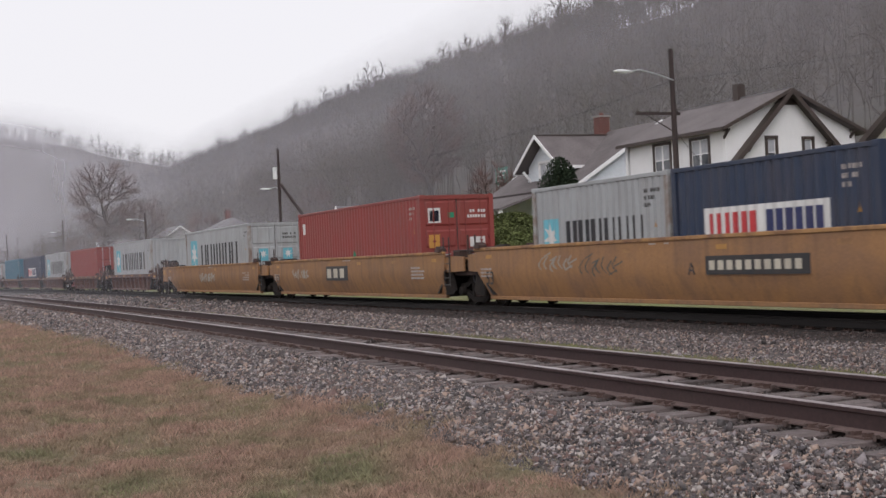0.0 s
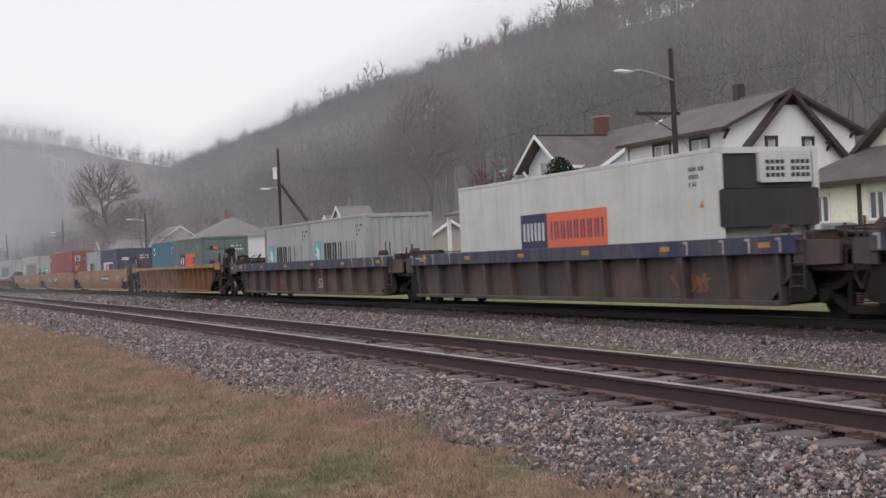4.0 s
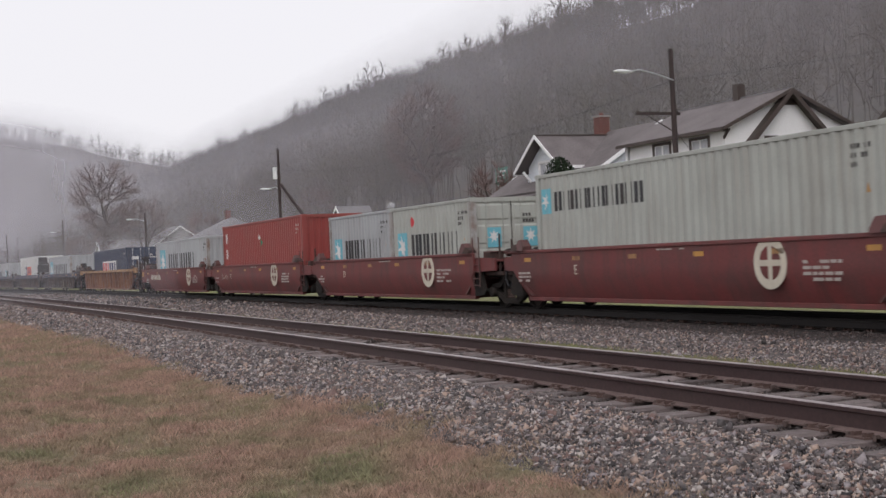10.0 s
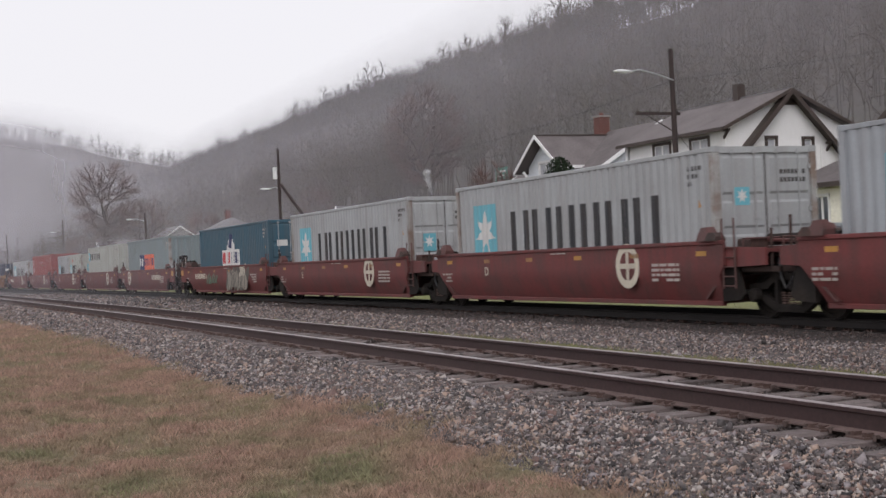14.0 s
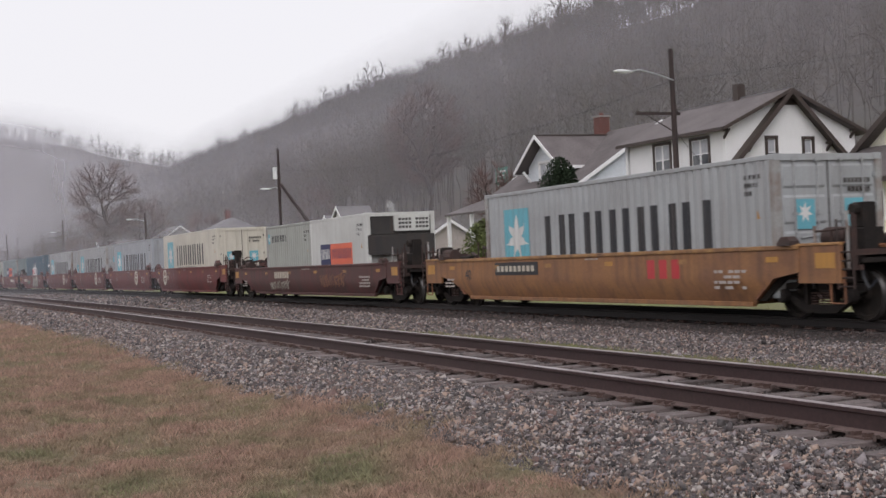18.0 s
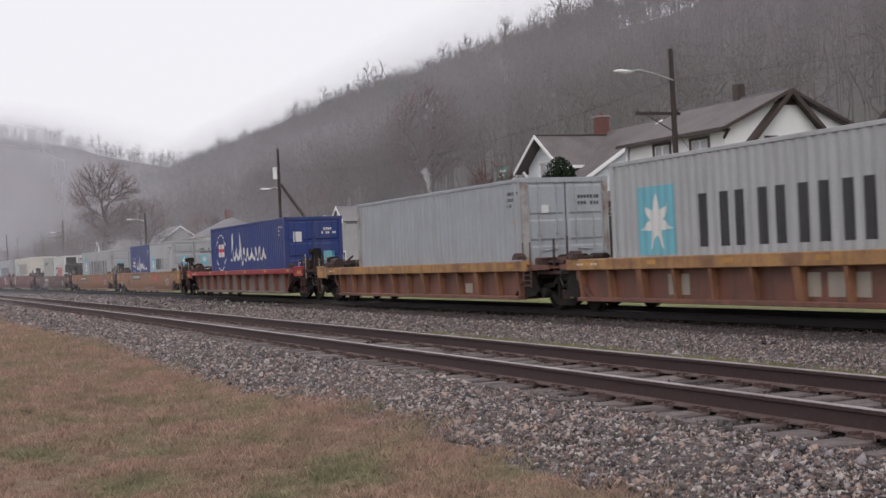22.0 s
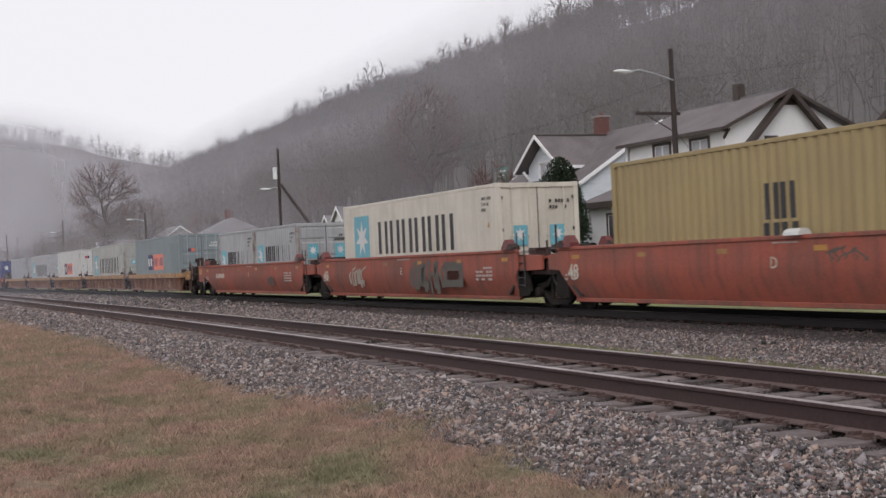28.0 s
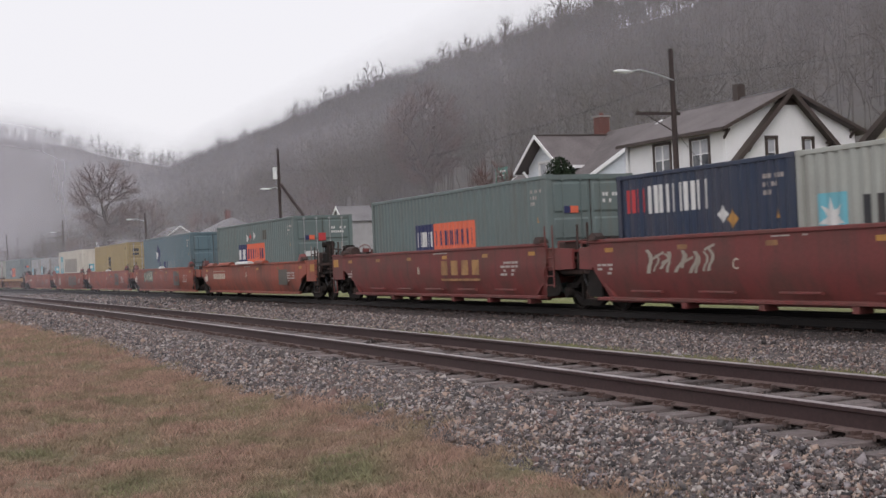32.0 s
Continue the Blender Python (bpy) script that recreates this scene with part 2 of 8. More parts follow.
M["soot_car"] = worn("sooty_grey_brown", (0.06, 0.047, 0.043), (0.125, 0.082, 0.062), (0.034, 0.028, 0.026), scale=0.9)
M["red_chord"] = worn("bright_red_chord", (0.34, 0.03, 0.035), (0.22, 0.04, 0.04), (0.12, 0.04, 0.03))
M["grey_car"] = worn("dirty_grey_panel", (0.17, 0.14, 0.125), (0.12, 0.07, 0.055), (0.075, 0.05, 0.042))
M["grey_rust"] = worn("rust_eaten_grey_steel", (0.34, 0.34, 0.33), (0.17, 0.10, 0.07), (0.12, 0.07, 0.05), scale=2.5)
M["gear"] = worn("rusty_brake_gear", (0.062, 0.034, 0.028), (0.034, 0.026, 0.024), (0.026, 0.022, 0.02), 0.9, 4.0)

M["c_grey"] = paint("light_grey_container", (0.44, 0.46, 0.47), 0.35)
M["c_grey_warm"] = paint("greenish_grey_container", (0.45, 0.47, 0.43), 0.35)
M["c_plain"] = paint("silver_grey_container", (0.40, 0.43, 0.46), 0.35)
M["c_white"] = paint("white_container", (0.72, 0.73, 0.70), 0.25)
M["c_cream"] = paint("cream_white_container", (0.74, 0.70, 0.60), 0.3)
M["c_slate"] = paint("green_grey_container", (0.155, 0.205, 0.20), 0.35)
M["c_slate_patch"] = paint("repainted_blue_grey", (0.20, 0.262, 0.272), 0.35)
M["c_slate_blue"] = paint("slate_blue_container", (0.125, 0.195, 0.225), 0.35)
M["c_slate_light"] = paint("blue_grey_container", (0.235, 0.30, 0.315), 0.45)
M["c_red"] = paint("brick_red_container", (0.30, 0.052, 0.045), 0.3)
M["c_navy"] = paint("navy_container", (0.018, 0.035, 0.078), 0.25)
M["c_teal"] = paint("teal_container", (0.02, 0.155, 0.235), 0.25)
M["c_teal_dark"] = paint("dark_teal_container", (0.04, 0.115, 0.165), 0.35)
M["c_blue"] = paint("royal_blue_container", (0.018, 0.045, 0.20), 0.2)
M["c_khaki"] = paint("mustard_container", (0.41, 0.315, 0.145), 0.3)


# ---- mesh helpers ----
class Shape:
    """Collects vertices and faces of one mesh."""

    def __init__(self):
        self.v, self.f = [], []

    def add(self, verts, faces):
        o = len(self.v)
        self.v += [tuple(p) for p in verts]
        self.f += [tuple(i + o for i in f) for f in faces]
        return self

    def box(self, x0, x1, y0, y1, z0, z1, c=0.0):
        """A box; c chamfers its four long edges (along x)."""
        if c:
            yz = [(y0 + c, z0), (y1 - c, z0), (y1, z0 + c), (y1, z1 - c), (y1 - c, z1), (y0 + c, z1), (y0, z1 - c), (y0, z0 + c)]
            return self.sweep([(x0, yz), (x1, yz)])
        v = [(x, y, z) for x in (x0, x1) for y in (y0, y1) for z in (z0, z1)]
        return self.add(v, [(0, 1, 3, 2), (4, 6, 7, 5), (0, 4, 5, 1), (2, 3, 7, 6), (0, 2, 6, 4), (1, 5, 7, 3)])

    def sweep(self, rings):
        """Rings (x, [(y, z)...]) joined along x, with end caps."""
        n = len(rings[0][1])
        v = [(x, y, z) for x, ring in rings for y, z in ring]
        f = [tuple(range(n))[::-1], tuple((len(rings) - 1) * n + i for i in range(n))]
        for k in range(len(rings) - 1):
            f += [(k * n + i, k * n + (i + 1) % n, (k + 1) * n + (i + 1) % n, (k + 1) * n + i) for i in range(n)]
        return self.add(v, f)

    def plate(self, xz, y0, y1):
        """A polygon in x and z, as thick as y0 to y1."""
        n = len(xz)
        v = [(x, y0, z) for x, z in xz] + [(x, y1, z) for x, z in xz]
        f = [tuple(range(n)), tuple(range(2 * n - 1, n - 1, -1))]
        f += [(i, i + n, (i + 1) % n + n, (i + 1) % n) for i in range(n)]
        return self.add(v, f)

    def plate_x(self, yz, x0, x1):
        return self.sweep([(x0, yz), (x1, yz)])

    def tube(self, p, q, r0, r1=None, n=8):
        p, q = Vector(p), Vector(q)
        r1 = r0 if r1 is None else r1
        d = (q - p).normalized()
        a = d.orthogonal().normalized()
        b = d.cross(a)
        ring = [(math.cos(2 * math.pi * i / n), math.sin(2 * math.pi * i / n)) for i in range(n)]
        v = [p + (a * c + b * s) * r0 for c, s in ring] + [q + (a * c + b * s) * r1 for c, s in ring]
        f = [(i, (i + 1) % n, (i + 1) % n + n, i + n) for i in range(n)] + [tuple(range(n))[::-1], tuple(range(n, 2 * n))]
        return self.add(v, f)

    def pipe(self, points, r, n=6):
        """One bent round bar through the points."""
        pts = [Vector(p) for p in points]
        ring = [(math.cos(2 * math.pi * i / n), math.sin(2 * math.pi * i / n)) for i in range(n)]
        v, a = [], None
        for i, p in enumerate(pts):
            d = ((pts[min(i + 1, len(pts) - 1)] - p).normalized() + (p - pts[max(i - 1, 0)]).normalized()).normalized()
            a = d.orthogonal().normalized() if a is None else (a - d * a.dot(d)).normalized()
            b = d.cross(a)
            v += [p + (a * c + b * s) * r for c, s in ring]
        m = len(pts)
        f = [tuple(range(n))[::-1], tuple((m - 1) * n + i for i in range(n))]
        for k in range(m - 1):
            f += [(k * n + i, k * n + (i + 1) % n, (k + 1) * n + (i + 1) % n, (k + 1) * n + i) for i in range(n)]
        return self.add(v, f)

    def turned(self, profile, y0=0.0, cx=0.0, cz=0.0, n=24):
        """A solid turned round the y axis: profile of (radius, y)."""
        v, f = [], []
        for r, y in profile:
            v += [(cx + r * math.cos(2 * math.pi * i / n), y0 + y, cz + r * math.sin(2 * math.pi * i / n)) for i in range(n)]
        for k in range(len(profile) - 1):
            f += [(k * n + i, (k + 1) * n + i, (k + 1) * n + (i + 1) % n, k * n + (i + 1) % n) for i in range(n)]
        f += [tuple(range(n)), tuple((len(profile) - 1) * n + i for i in range(n))[::-1]]
        return self.add(v, f)

    def moved(self, m):
        self.v = [tuple(m @ Vector(p)) for p in self.v]
        return self

    def mesh(self, name, mat, smooth=True):
        me = bpy.data.meshes.new(name)
        me.from_pydata(self.v, [], self.f)
        me.materials.append(mat)
        me.validate()
        if smooth:
            me.shade_smooth()
            me.set_sharp_from_angle(angle=radians(27))
        return me


def part(name, shape, mat, parent, label=""):
    me = shape.mesh(name, M[mat] if isinstance(mat, str) else mat) if isinstance(shape, Shape) else shape
    ob = new(name, me)
    ob.parent = parent
    if label:
        ob["label"] = label
    return ob


def thing(name, label, category, group="", kind="", at=None):
    ob = tagged(new(name), label, category, group, kind)
    ob.empty_display_size = 0.3
    if at is not None:
        ob.matrix_world = at
    return ob


def bulk(name, verts, faces, mat):
    """One mesh from number arrays, for what nobody counts."""
    me = bpy.data.meshes.new(name)
    n, k = faces.shape
    me.vertices.add(len(verts))
    me.vertices.foreach_set("co", np.ascontiguousarray(verts, dtype=np.float32).ravel())
    me.loops.add(n * k)
    me.loops.foreach_set("vertex_index", np.ascontiguousarray(faces, dtype=np.int32).ravel())
    me.polygons.add(n)
    me.polygons.foreach_set("loop_start", np.arange(0, n * k, k, dtype=np.int32))
    me.update(calc_edges=True)
    me.materials.append(M[mat])
    return me


def words(text, size, name="lettering"):
    """Flat letters in the x-z plane, seen from -y, with a little thickness."""
    cu = bpy.data.curves.new(name, "FONT")
    cu.body, cu.size, cu.extrude, cu.resolution_u = text, size, 0.003, 2
    ob = bpy.data.objects.new(name, cu)
    scene.collection.objects.link(ob)
    me = bpy.data.meshes.new_from_object(ob.evaluated_get(bpy.context.evaluated_depsgraph_get()))
    bpy.data.objects.remove(ob)
    me.transform(Matrix.Rotation(radians(90), 4, "X"))
    return me


# ---- ground, tracks ----
def smooth(t):
    t = min(1.0, max(0.0, t))
    return t * t * (3 - 2 * t)


PROFILE = [(-1500, -0.5), (-60, -0.5), (2.6, -0.56), (3.9, -0.52), (4.5, -0.44), (5.3, -0.27), (5.8, -0.235), (8.5, -0.235), (9.2, -0.31),
           (10.6, -0.44), (12.2, -0.45), (13.9, -0.42), (14.6, -0.395), (17.7, -0.395), (19.0, -0.62), (22, -0.6), (23.5, -0.22), (30, -0.18), (52, 0.2)]


def hillside(x, y):
    """The long wooded ridge beside the valley and the far one that closes it."""
    rise = 73 * (0.55 * smooth((y - 52) / 175) + 0.45 * min(1, max(0, (y - 52) / 175)))
    if y > 227:
        rise = 73 - (y - 227) * 0.12
    rise *= 1 + 0.05 * noise.noise((x / 90, y / 90, 3.1)) + 0.03 * noise.noise((x / 30, y / 30, 7.7))
    rise *= smooth((x + 1750) / 500)
    far = smooth((-x - 1100) / 420) * (154 - 36 * smooth((y - 130) / 210)) * (1 + 0.02 * noise.noise((x / 200, y / 60, 9.0)))
    far *= smooth((y + 900) / 500)
    return max(rise, far)


def ground_z(x, d):
    for (a, za), (b, zb) in zip(PROFILE, PROFILE[1:]):
        if d <= b:
            z = za + (zb - za) * (d - a) / (b - a)
            break
    else:
        z = 0.2
    y = d + bend(x)
    if y > 52 or x < -1050:
        z += hillside(x, y)
    if d < 4.2:
        z += 0.05 * noise.noise((x * 0.35, d * 0.35, 0.0)) * min(1, (4.2 - d))
    return z


def build_ground():
    xs = sorted(set([-3200, -2600, -2200, -1900] + list(range(-1800, -1000, 40)) + list(range(-1000, -120, 20)) + [-120 + 2 * i for i in range(60)]
                    + [0.0 + 5 * i for i in range(8)] + list(range(40, 760, 40)) + [1200, 2500]))
    ds = sorted(set([p[0] for p in PROFILE] + [-900, -500, -250, -120] + [-40 + 4 * i for i in range(10)] + [0.5 * i for i in range(9)]
                    + [20, 21, 26, 28, 34, 38, 42, 46, 50] + list(range(55, 240, 9)) + [255, 290, 340, 420, 560, 800, 1300, 2200]))
    verts = [(x, d + bend(x), ground_z(x, d)) for x in xs for d in ds]
    n = len(ds)
    faces, mats = [], []
    for i in range(len(xs) - 1):
        for j in range(n - 1):
            faces.append((i * n + j, (i + 1) * n + j, (i + 1) * n + j + 1, i * n + j + 1))
            c = 0.5 * (ds[j] + ds[j + 1])
            far = c > 52 or xs[i] < -1050
            # Strip 3, under and before the train: oil with the train's shade painted in.
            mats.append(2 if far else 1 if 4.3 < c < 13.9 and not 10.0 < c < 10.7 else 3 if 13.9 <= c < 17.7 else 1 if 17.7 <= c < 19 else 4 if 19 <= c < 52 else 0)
    me = bpy.data.meshes.new("ground")
    me.from_pydata(verts, [], faces)
    for k in ("earth", "ballast", "hill", "ballast_oily_shaded", "green_soil"):
        me.materials.append(M[k])
    me.polygons.foreach_set("material_index", mats)
    me.shade_smooth()
    tagged(new("ground", me), "valley floor of dry grass, ballast beds and a leaf-littered slope", "ground", kind="structure")


M["green_soil"] = material("short_green_lawn", (0.17, 0.18, 0.065), 0.9, tint=(0.12, 0.11, 0.05), scale=0.3, amount=0.8, fine=7, bump=0.4, bump_scale=9, dist=0.04)
build_ground()

RAIL = [(-0.076, -0.178), (0.076, -0.178), (0.076, -0.166), (0.012, -0.148), (0.009, -0.045), (0.036, -0.034), (0.036, -0.006), (0.026, 0.0),
        (-0.026, 0.0), (-0.036, -0.006), (-0.036, -0.034), (-0.009, -0.045), (-0.012, -0.148), (-0.076, -0.166)]


def build_track(name, label, y0, z0, head_mat, tie_mat, span, tie_parts):
    track = thing(name, label, "railway track", kind="structure")
    xs = sorted(set([-400, -340] + list(range(-300, -60, 12)) + list(range(-60, 24, 4)) + [24, 700]))
    for side in (-0.7525, 0.7525):
        s = Shape()
        s.sweep([(x, [(y0 + bend(x) + side + a, z0 + b) for a, b in RAIL]) for x in xs])
        # the train's rails take the copy with shade in its colour
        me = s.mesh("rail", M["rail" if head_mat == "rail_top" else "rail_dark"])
        me.materials.append(M[head_mat])
        me.materials.append(M["rail_foot"])
        for poly in me.polygons:
            if len(poly.vertices) == 4 and all(me.vertices[i].co.z > z0 - 0.0075 for i in poly.vertices):
                poly.material_index = 1
            elif head_mat == "rail_top" and len(poly.vertices) == 4 and all(me.vertices[i].co.z < z0 - 0.14 for i in poly.vertices):
                poly.material_index = 2
        part("rail", me, None, track, "rust-brown rail with a worn bright head" if head_mat == "rail_top" else "")
    rnd = random.Random(5)
    alike = []
    for k in range(6):
        s = Shape()
        w, h, e = 0.115, 0.16, 0.012 + 0.01 * rnd.random()
        ring = [(-w, -h), (w, -h), (w, -e), (w - e, rnd.uniform(-0.008, 0.004)), (-w + e, rnd.uniform(-0.008, 0.004)), (-w, -e)]
        v = [(a, yy, b + rnd.uniform(-0.006, 0.006)) for yy in (-1.3, -0.45, 0.45, 1.3) for a, b in ring]
        f = [(0, 1, 2, 3, 4, 5), (23, 22, 21, 20, 19, 18)]
        for q in range(3):
            f += [(q * 6 + i, (q + 1) * 6 + i, (q + 1) * 6 + (i + 1) % 6, q * 6 + (i + 1) % 6) for i in range(6)]
        s.add(v, f)
        alike.append(s.mesh("tie", M[tie_mat]))
    plate = Shape()
    plate.box(-0.10, 0.10, -0.17, 0.17, 0.0, 0.014)
    for dx in (-0.06, 0.06):
        for dy in (-0.095, 0.095):
            plate.box(dx - 0.012, dx + 0.012, dy - 0.03, dy + 0.03, 0.014, 0.04)
            plate.box(dx - 0.01, dx + 0.01, dy * 1.45 - 0.01, dy * 1.45 + 0.01, 0.014, 0.045)
    plate_me = plate.mesh("tie_plate", M["spike"])
    clip = Shape()
    for dx in (-0.135, 0.135):
        clip.box(dx - 0.014, dx + 0.014, -0.115, 0.115, -0.012, 0.004)
        for dy in (-0.10, 0.10):
            clip.box(dx - 0.014, dx + 0.014, dy - 0.02, dy + 0.02, -0.012, 0.03)
    clip_me = clip.mesh("rail_anchor", M["anchor"])
    rest_v, rest_f = [], []
    x, i = span[0], 0
    while x < span[1]:
        jit, turn = rnd.uniform(-0.03, 0.03), rnd.uniform(-1.5, 1.5)
        m = Matrix.Translation((x + jit, y0 + bend(x) + rnd.uniform(-0.06, 0.06), z0 - 0.178 - 0.004 + rnd.uniform(-0.006, 0.003))) @ pose(0, 0, 0, 0, 0, turn)
        if tie_parts[0] < x < tie_parts[1]:
            ob = part("tie", alike[i % 6], None, track)
            ob.matrix_world = m
            for side in (-0.7525, 0.7525):
                p = part("tie_plate", plate_me, None, ob)
                p.matrix_parent_inverse = Matrix()
                p.matrix_local = Matrix.Translation((0, side, -0.004))
                if name == "near_track" and x > -30:
                    p = part("rail_anchor", clip_me, None, ob)
                    p.matrix_parent_inverse = Matrix()
                    p.matrix_local = Matrix.Translation((0, side, 0.0))
        else:
            o = len(rest_v)
            rest_v += [tuple(m @ v.co) for v in alike[i % 6].vertices]
            rest_f += [tuple(q + o for q in p.vertices) for p in alike[i % 6].polygons]
        x += 0.508
        i += 1
    me = bpy.data.meshes.new("far_ties")
    me.from_pydata(rest_v, [], rest_f)
    me.materials.append(M[tie_mat])
    tagged(part("far_ties", me, None, track), kind="stuff")
    return track


build_track("near_track", "rust-brown rails on weathered ties in grey ballast", NEAR_Y, 0.0, "rail_top", "tie", (-260, 60), (-62, 2))
build_track("train_track", "dark rails on oily ties, the freight train's shade put into their colour", FAR_Y, FAR_Z, "rail_dull", "tie_oily_shaded", (-260, 60), (-62, -8))


def verge(x):
    """Where the grass gives way to ballast."""
    e = np.interp(x, [-60, -42, -31, -22, -17, -15, -13.4, -11.8, -8.7, -7], [4.4, 4.38, 4.66, 4.42, 4.34, 4.62, 4.86, 4.84, 4.62, 4.72])
    return e + 0.06 * np.sin(x * 5.1) + 0.04 * np.sin(x * 11.7 + 1)


def lay_stones(rng, chip, tris, zones, name, label, mat):
    k = len(chip)
    allv = []
    for x0, x1, d0, d1, n, size in zones:
        x, d = rng.uniform(x0, x1, n), rng.uniform(d0, d1, n)
        keep = (rng.random(n) < np.clip((d - verge(x) + 0.16) / 0.2, 0, 1))
        x, d = x[keep], d[keep]
        n = len(x)
        z = np.array([ground_z(a, b) for a, b in zip(x, d)])
        y = d + np.array([bend(a) for a in x])
        z += np.where((d > 6.0) & (d < 8.3), 0.012, 0.028 * np.exp(-((d - 5.85) / 0.14) ** 2)) + 0.012 * np.sin(x * 2.1 + d) * np.sin(d * 3.3)
        r = size * rng.lognormal(math.log(0.0205), 0.40, n)
        shape = chip[None] * rng.uniform(0.6, 1.2, (n, k, 3)) * (r[:, None] * rng.uniform(0.7, 1.3, (n, 3)))[:, None, :]
        q = rng.normal(size=(n, 4))
        q /= np.linalg.norm(q, axis=1)[:, None]
        w, a, b, c = q.T
        R = np.stack([1 - 2 * (b * b + c * c), 2 * (a * b - c * w), 2 * (a * c + b * w), 2 * (a * b + c * w), 1 - 2 * (a * a + c * c), 2 * (b * c - a * w),
                      2 * (a * c - b * w), 2 * (b * c + a * w), 1 - 2 * (a * a + b * b)], 1).reshape(n, 3, 3)
        p = np.einsum("nij,nkj->nki", R, shape)
        p += np.stack([x, y, z + r * rng.uniform(-0.3, 0.55, n)], 1)[:, None, :]
        allv.append(p.reshape(-1, 3))
    v = np.concatenate(allv)
    n = len(v) // k
    f = (tris[None] + k * np.arange(n)[:, None, None]).reshape(-1, 3)
    tagged(new(name, bulk(name, v, f, mat)), label, "gravel", kind="stuff")


def scatter_stones():
    """Crushed stone over both ballast beds, thinner with distance."""
    rng = np.random.default_rng(11)
    chip = np.array([(1, 0, 0.1), (-0.5, 0.87, -0.1), (-0.5, -0.87, 0.05), (0.1, 0, 0.95), (0, 0.1, -0.95)], float) * 1.35
    tris = np.array([(0, 1, 3), (1, 2, 3), (2, 0, 3), (1, 0, 4), (2, 1, 4), (0, 2, 4)])
    zones = [(-17, -5, 4.25, 6.0, 66000, 0.60), (-36, -17, 4.3, 6.0, 42000, 0.68), (-70, -36, 4.3, 6.0, 17000, 1.0),
             (-17, -6, 8.2, 9.95, 18000, 0.60), (-40, -17, 8.2, 9.95, 15000, 0.72), (-24, -10, 10.75, 13.9, 32000, 0.60),
             (-50, -24, 10.4, 13.9, 25000, 0.78), (-120, -50, 8.4, 15.0, 12000, 1.5), (-130, -70, 4.3, 8.5, 5000, 1.6), (-6, 6, 4.3, 8.5, 3000, 1.1)]
    lay_stones(rng, chip, tris, zones, "ballast_stones", "loose grey-brown crushed ballast stones beside the rails", "stone")
    # Last two zones, by the train: its shade put into the dark stone.
    zones = [(-17, -5, 5.95, 8.25, 22000, 0.52), (-40, -17, 5.95, 8.25, 17000, 0.68), (-70, -40, 5.95, 8.25, 5000, 1.0), (-24, -10, 13.6, 15.1, 11000, 0.6), (-50, -24, 13.7, 15.1, 8000, 0.8)]
    lay_stones(rng, chip, tris, zones, "fouled_ballast", "dark fouled crushed stone between the rails, with painted train shade beside them", "stone_fouled_shaded")


scatter_stones()


def scatter_grass(name, label, zones, mat, height, seed, wide=0.006):
    rng = np.random.default_rng(seed)
    vs = []
    for x0, x1, d0, d1, n, size in zones:
        x, d = rng.uniform(x0, x1, n), rng.uniform(d0, d1, n)
        edge = verge(x)
        keep = (d < edge + rng.normal(0, 0.12, n)) | (d > 9)
        x, d = x[keep], d[keep]
        n = len(x)
        z = np.array([ground_z(a, b) for a, b in zip(x, d)])
        y = d + np.array([bend(a) for a in x])
        cells = rng.random((64, 64)) ** 1.6
        tuft = 0.35 + 0.55 * cells[(x / 0.17 + 0.5 * np.sin(d * 7)).astype(int) % 64, (d / 0.13 + 0.5 * np.sin(x * 5)).astype(int) % 64] + 0.35 * cells[(x / 0.6).astype(int) % 64, (d / 0.45).astype(int) % 64]
        h = height * size * tuft.clip(0.35, 1.4) * rng.uniform(0.5, 1.3, n)
        a = rng.uniform(0, 2 * math.pi, n)
        lean = rng.uniform(0.1, 0.75, n) * h
        wd = wide * size * rng.uniform(0.6, 1.5, n)
        b = rng.uniform(0, 2 * math.pi, n)
        base = np.stack([x, y, z - 0.01], 1)
        side = np.stack([np.cos(b), np.sin(b), 0 * b], 1) * wd[:, None]
        bow = np.stack([np.cos(a) * lean * 0.35, np.sin(a) * lean * 0.35, h * 0.6], 1)
        tip = np.stack([np.cos(a) * lean, np.sin(a) * lean, h], 1)
        vs.append(np.stack([base - side, base + side, base + bow, base + tip], 1).reshape(-1, 3))
    v = np.concatenate(vs)
    n = len(v) // 4
    f = (np.array([(0, 1, 2), (0, 2, 3)])[None] + 4 * np.arange(n)[:, None, None]).reshape(-1, 3)
    tagged(new(name, bulk(name, v, f, mat)), label, "grass", kind="stuff")


scatter_grass("dry_grass", "matted tan and green winter grass beside the ballast",
              [(-13, -5, 0.6, 5.1, 130000, 0.8), (-24, -13, 0.0, 5.1, 110000, 0.95), (-45, -24, -1.0, 5.1, 70000, 1.3), (-95, -45, -4.0, 5.1, 32000, 2.0)], "dry_grass", 0.085, 3, 0.0045)
scatter_grass("verge_grass", "thin green weeds between the two tracks",
              [(-26, -8, 9.85, 10.95, 21000, 1.2), (-60, -26, 9.8, 10.8, 9000, 1.3), (-90, -8, 20.5, 23.0, 6000, 1.4)], "green_grass", 0.06, 4)


# ---- beyond the train: houses, poles, trees, the hill ----
def lap_siding(name, base, dark):
    return material(name, base, 0.6, tint=dark, scale=0.7, amount=0.5, fine=25, bump=0.03, vary=0.03)


M["lap_pale"] = lap_siding("pale_lap_siding", (0.66, 0.70, 0.74), (0.55, 0.58, 0.61))
M["lap_yellow"] = lap_siding("cream_yellow_lap_siding", (0.90, 0.88, 0.76), (0.86, 0.83, 0.70))
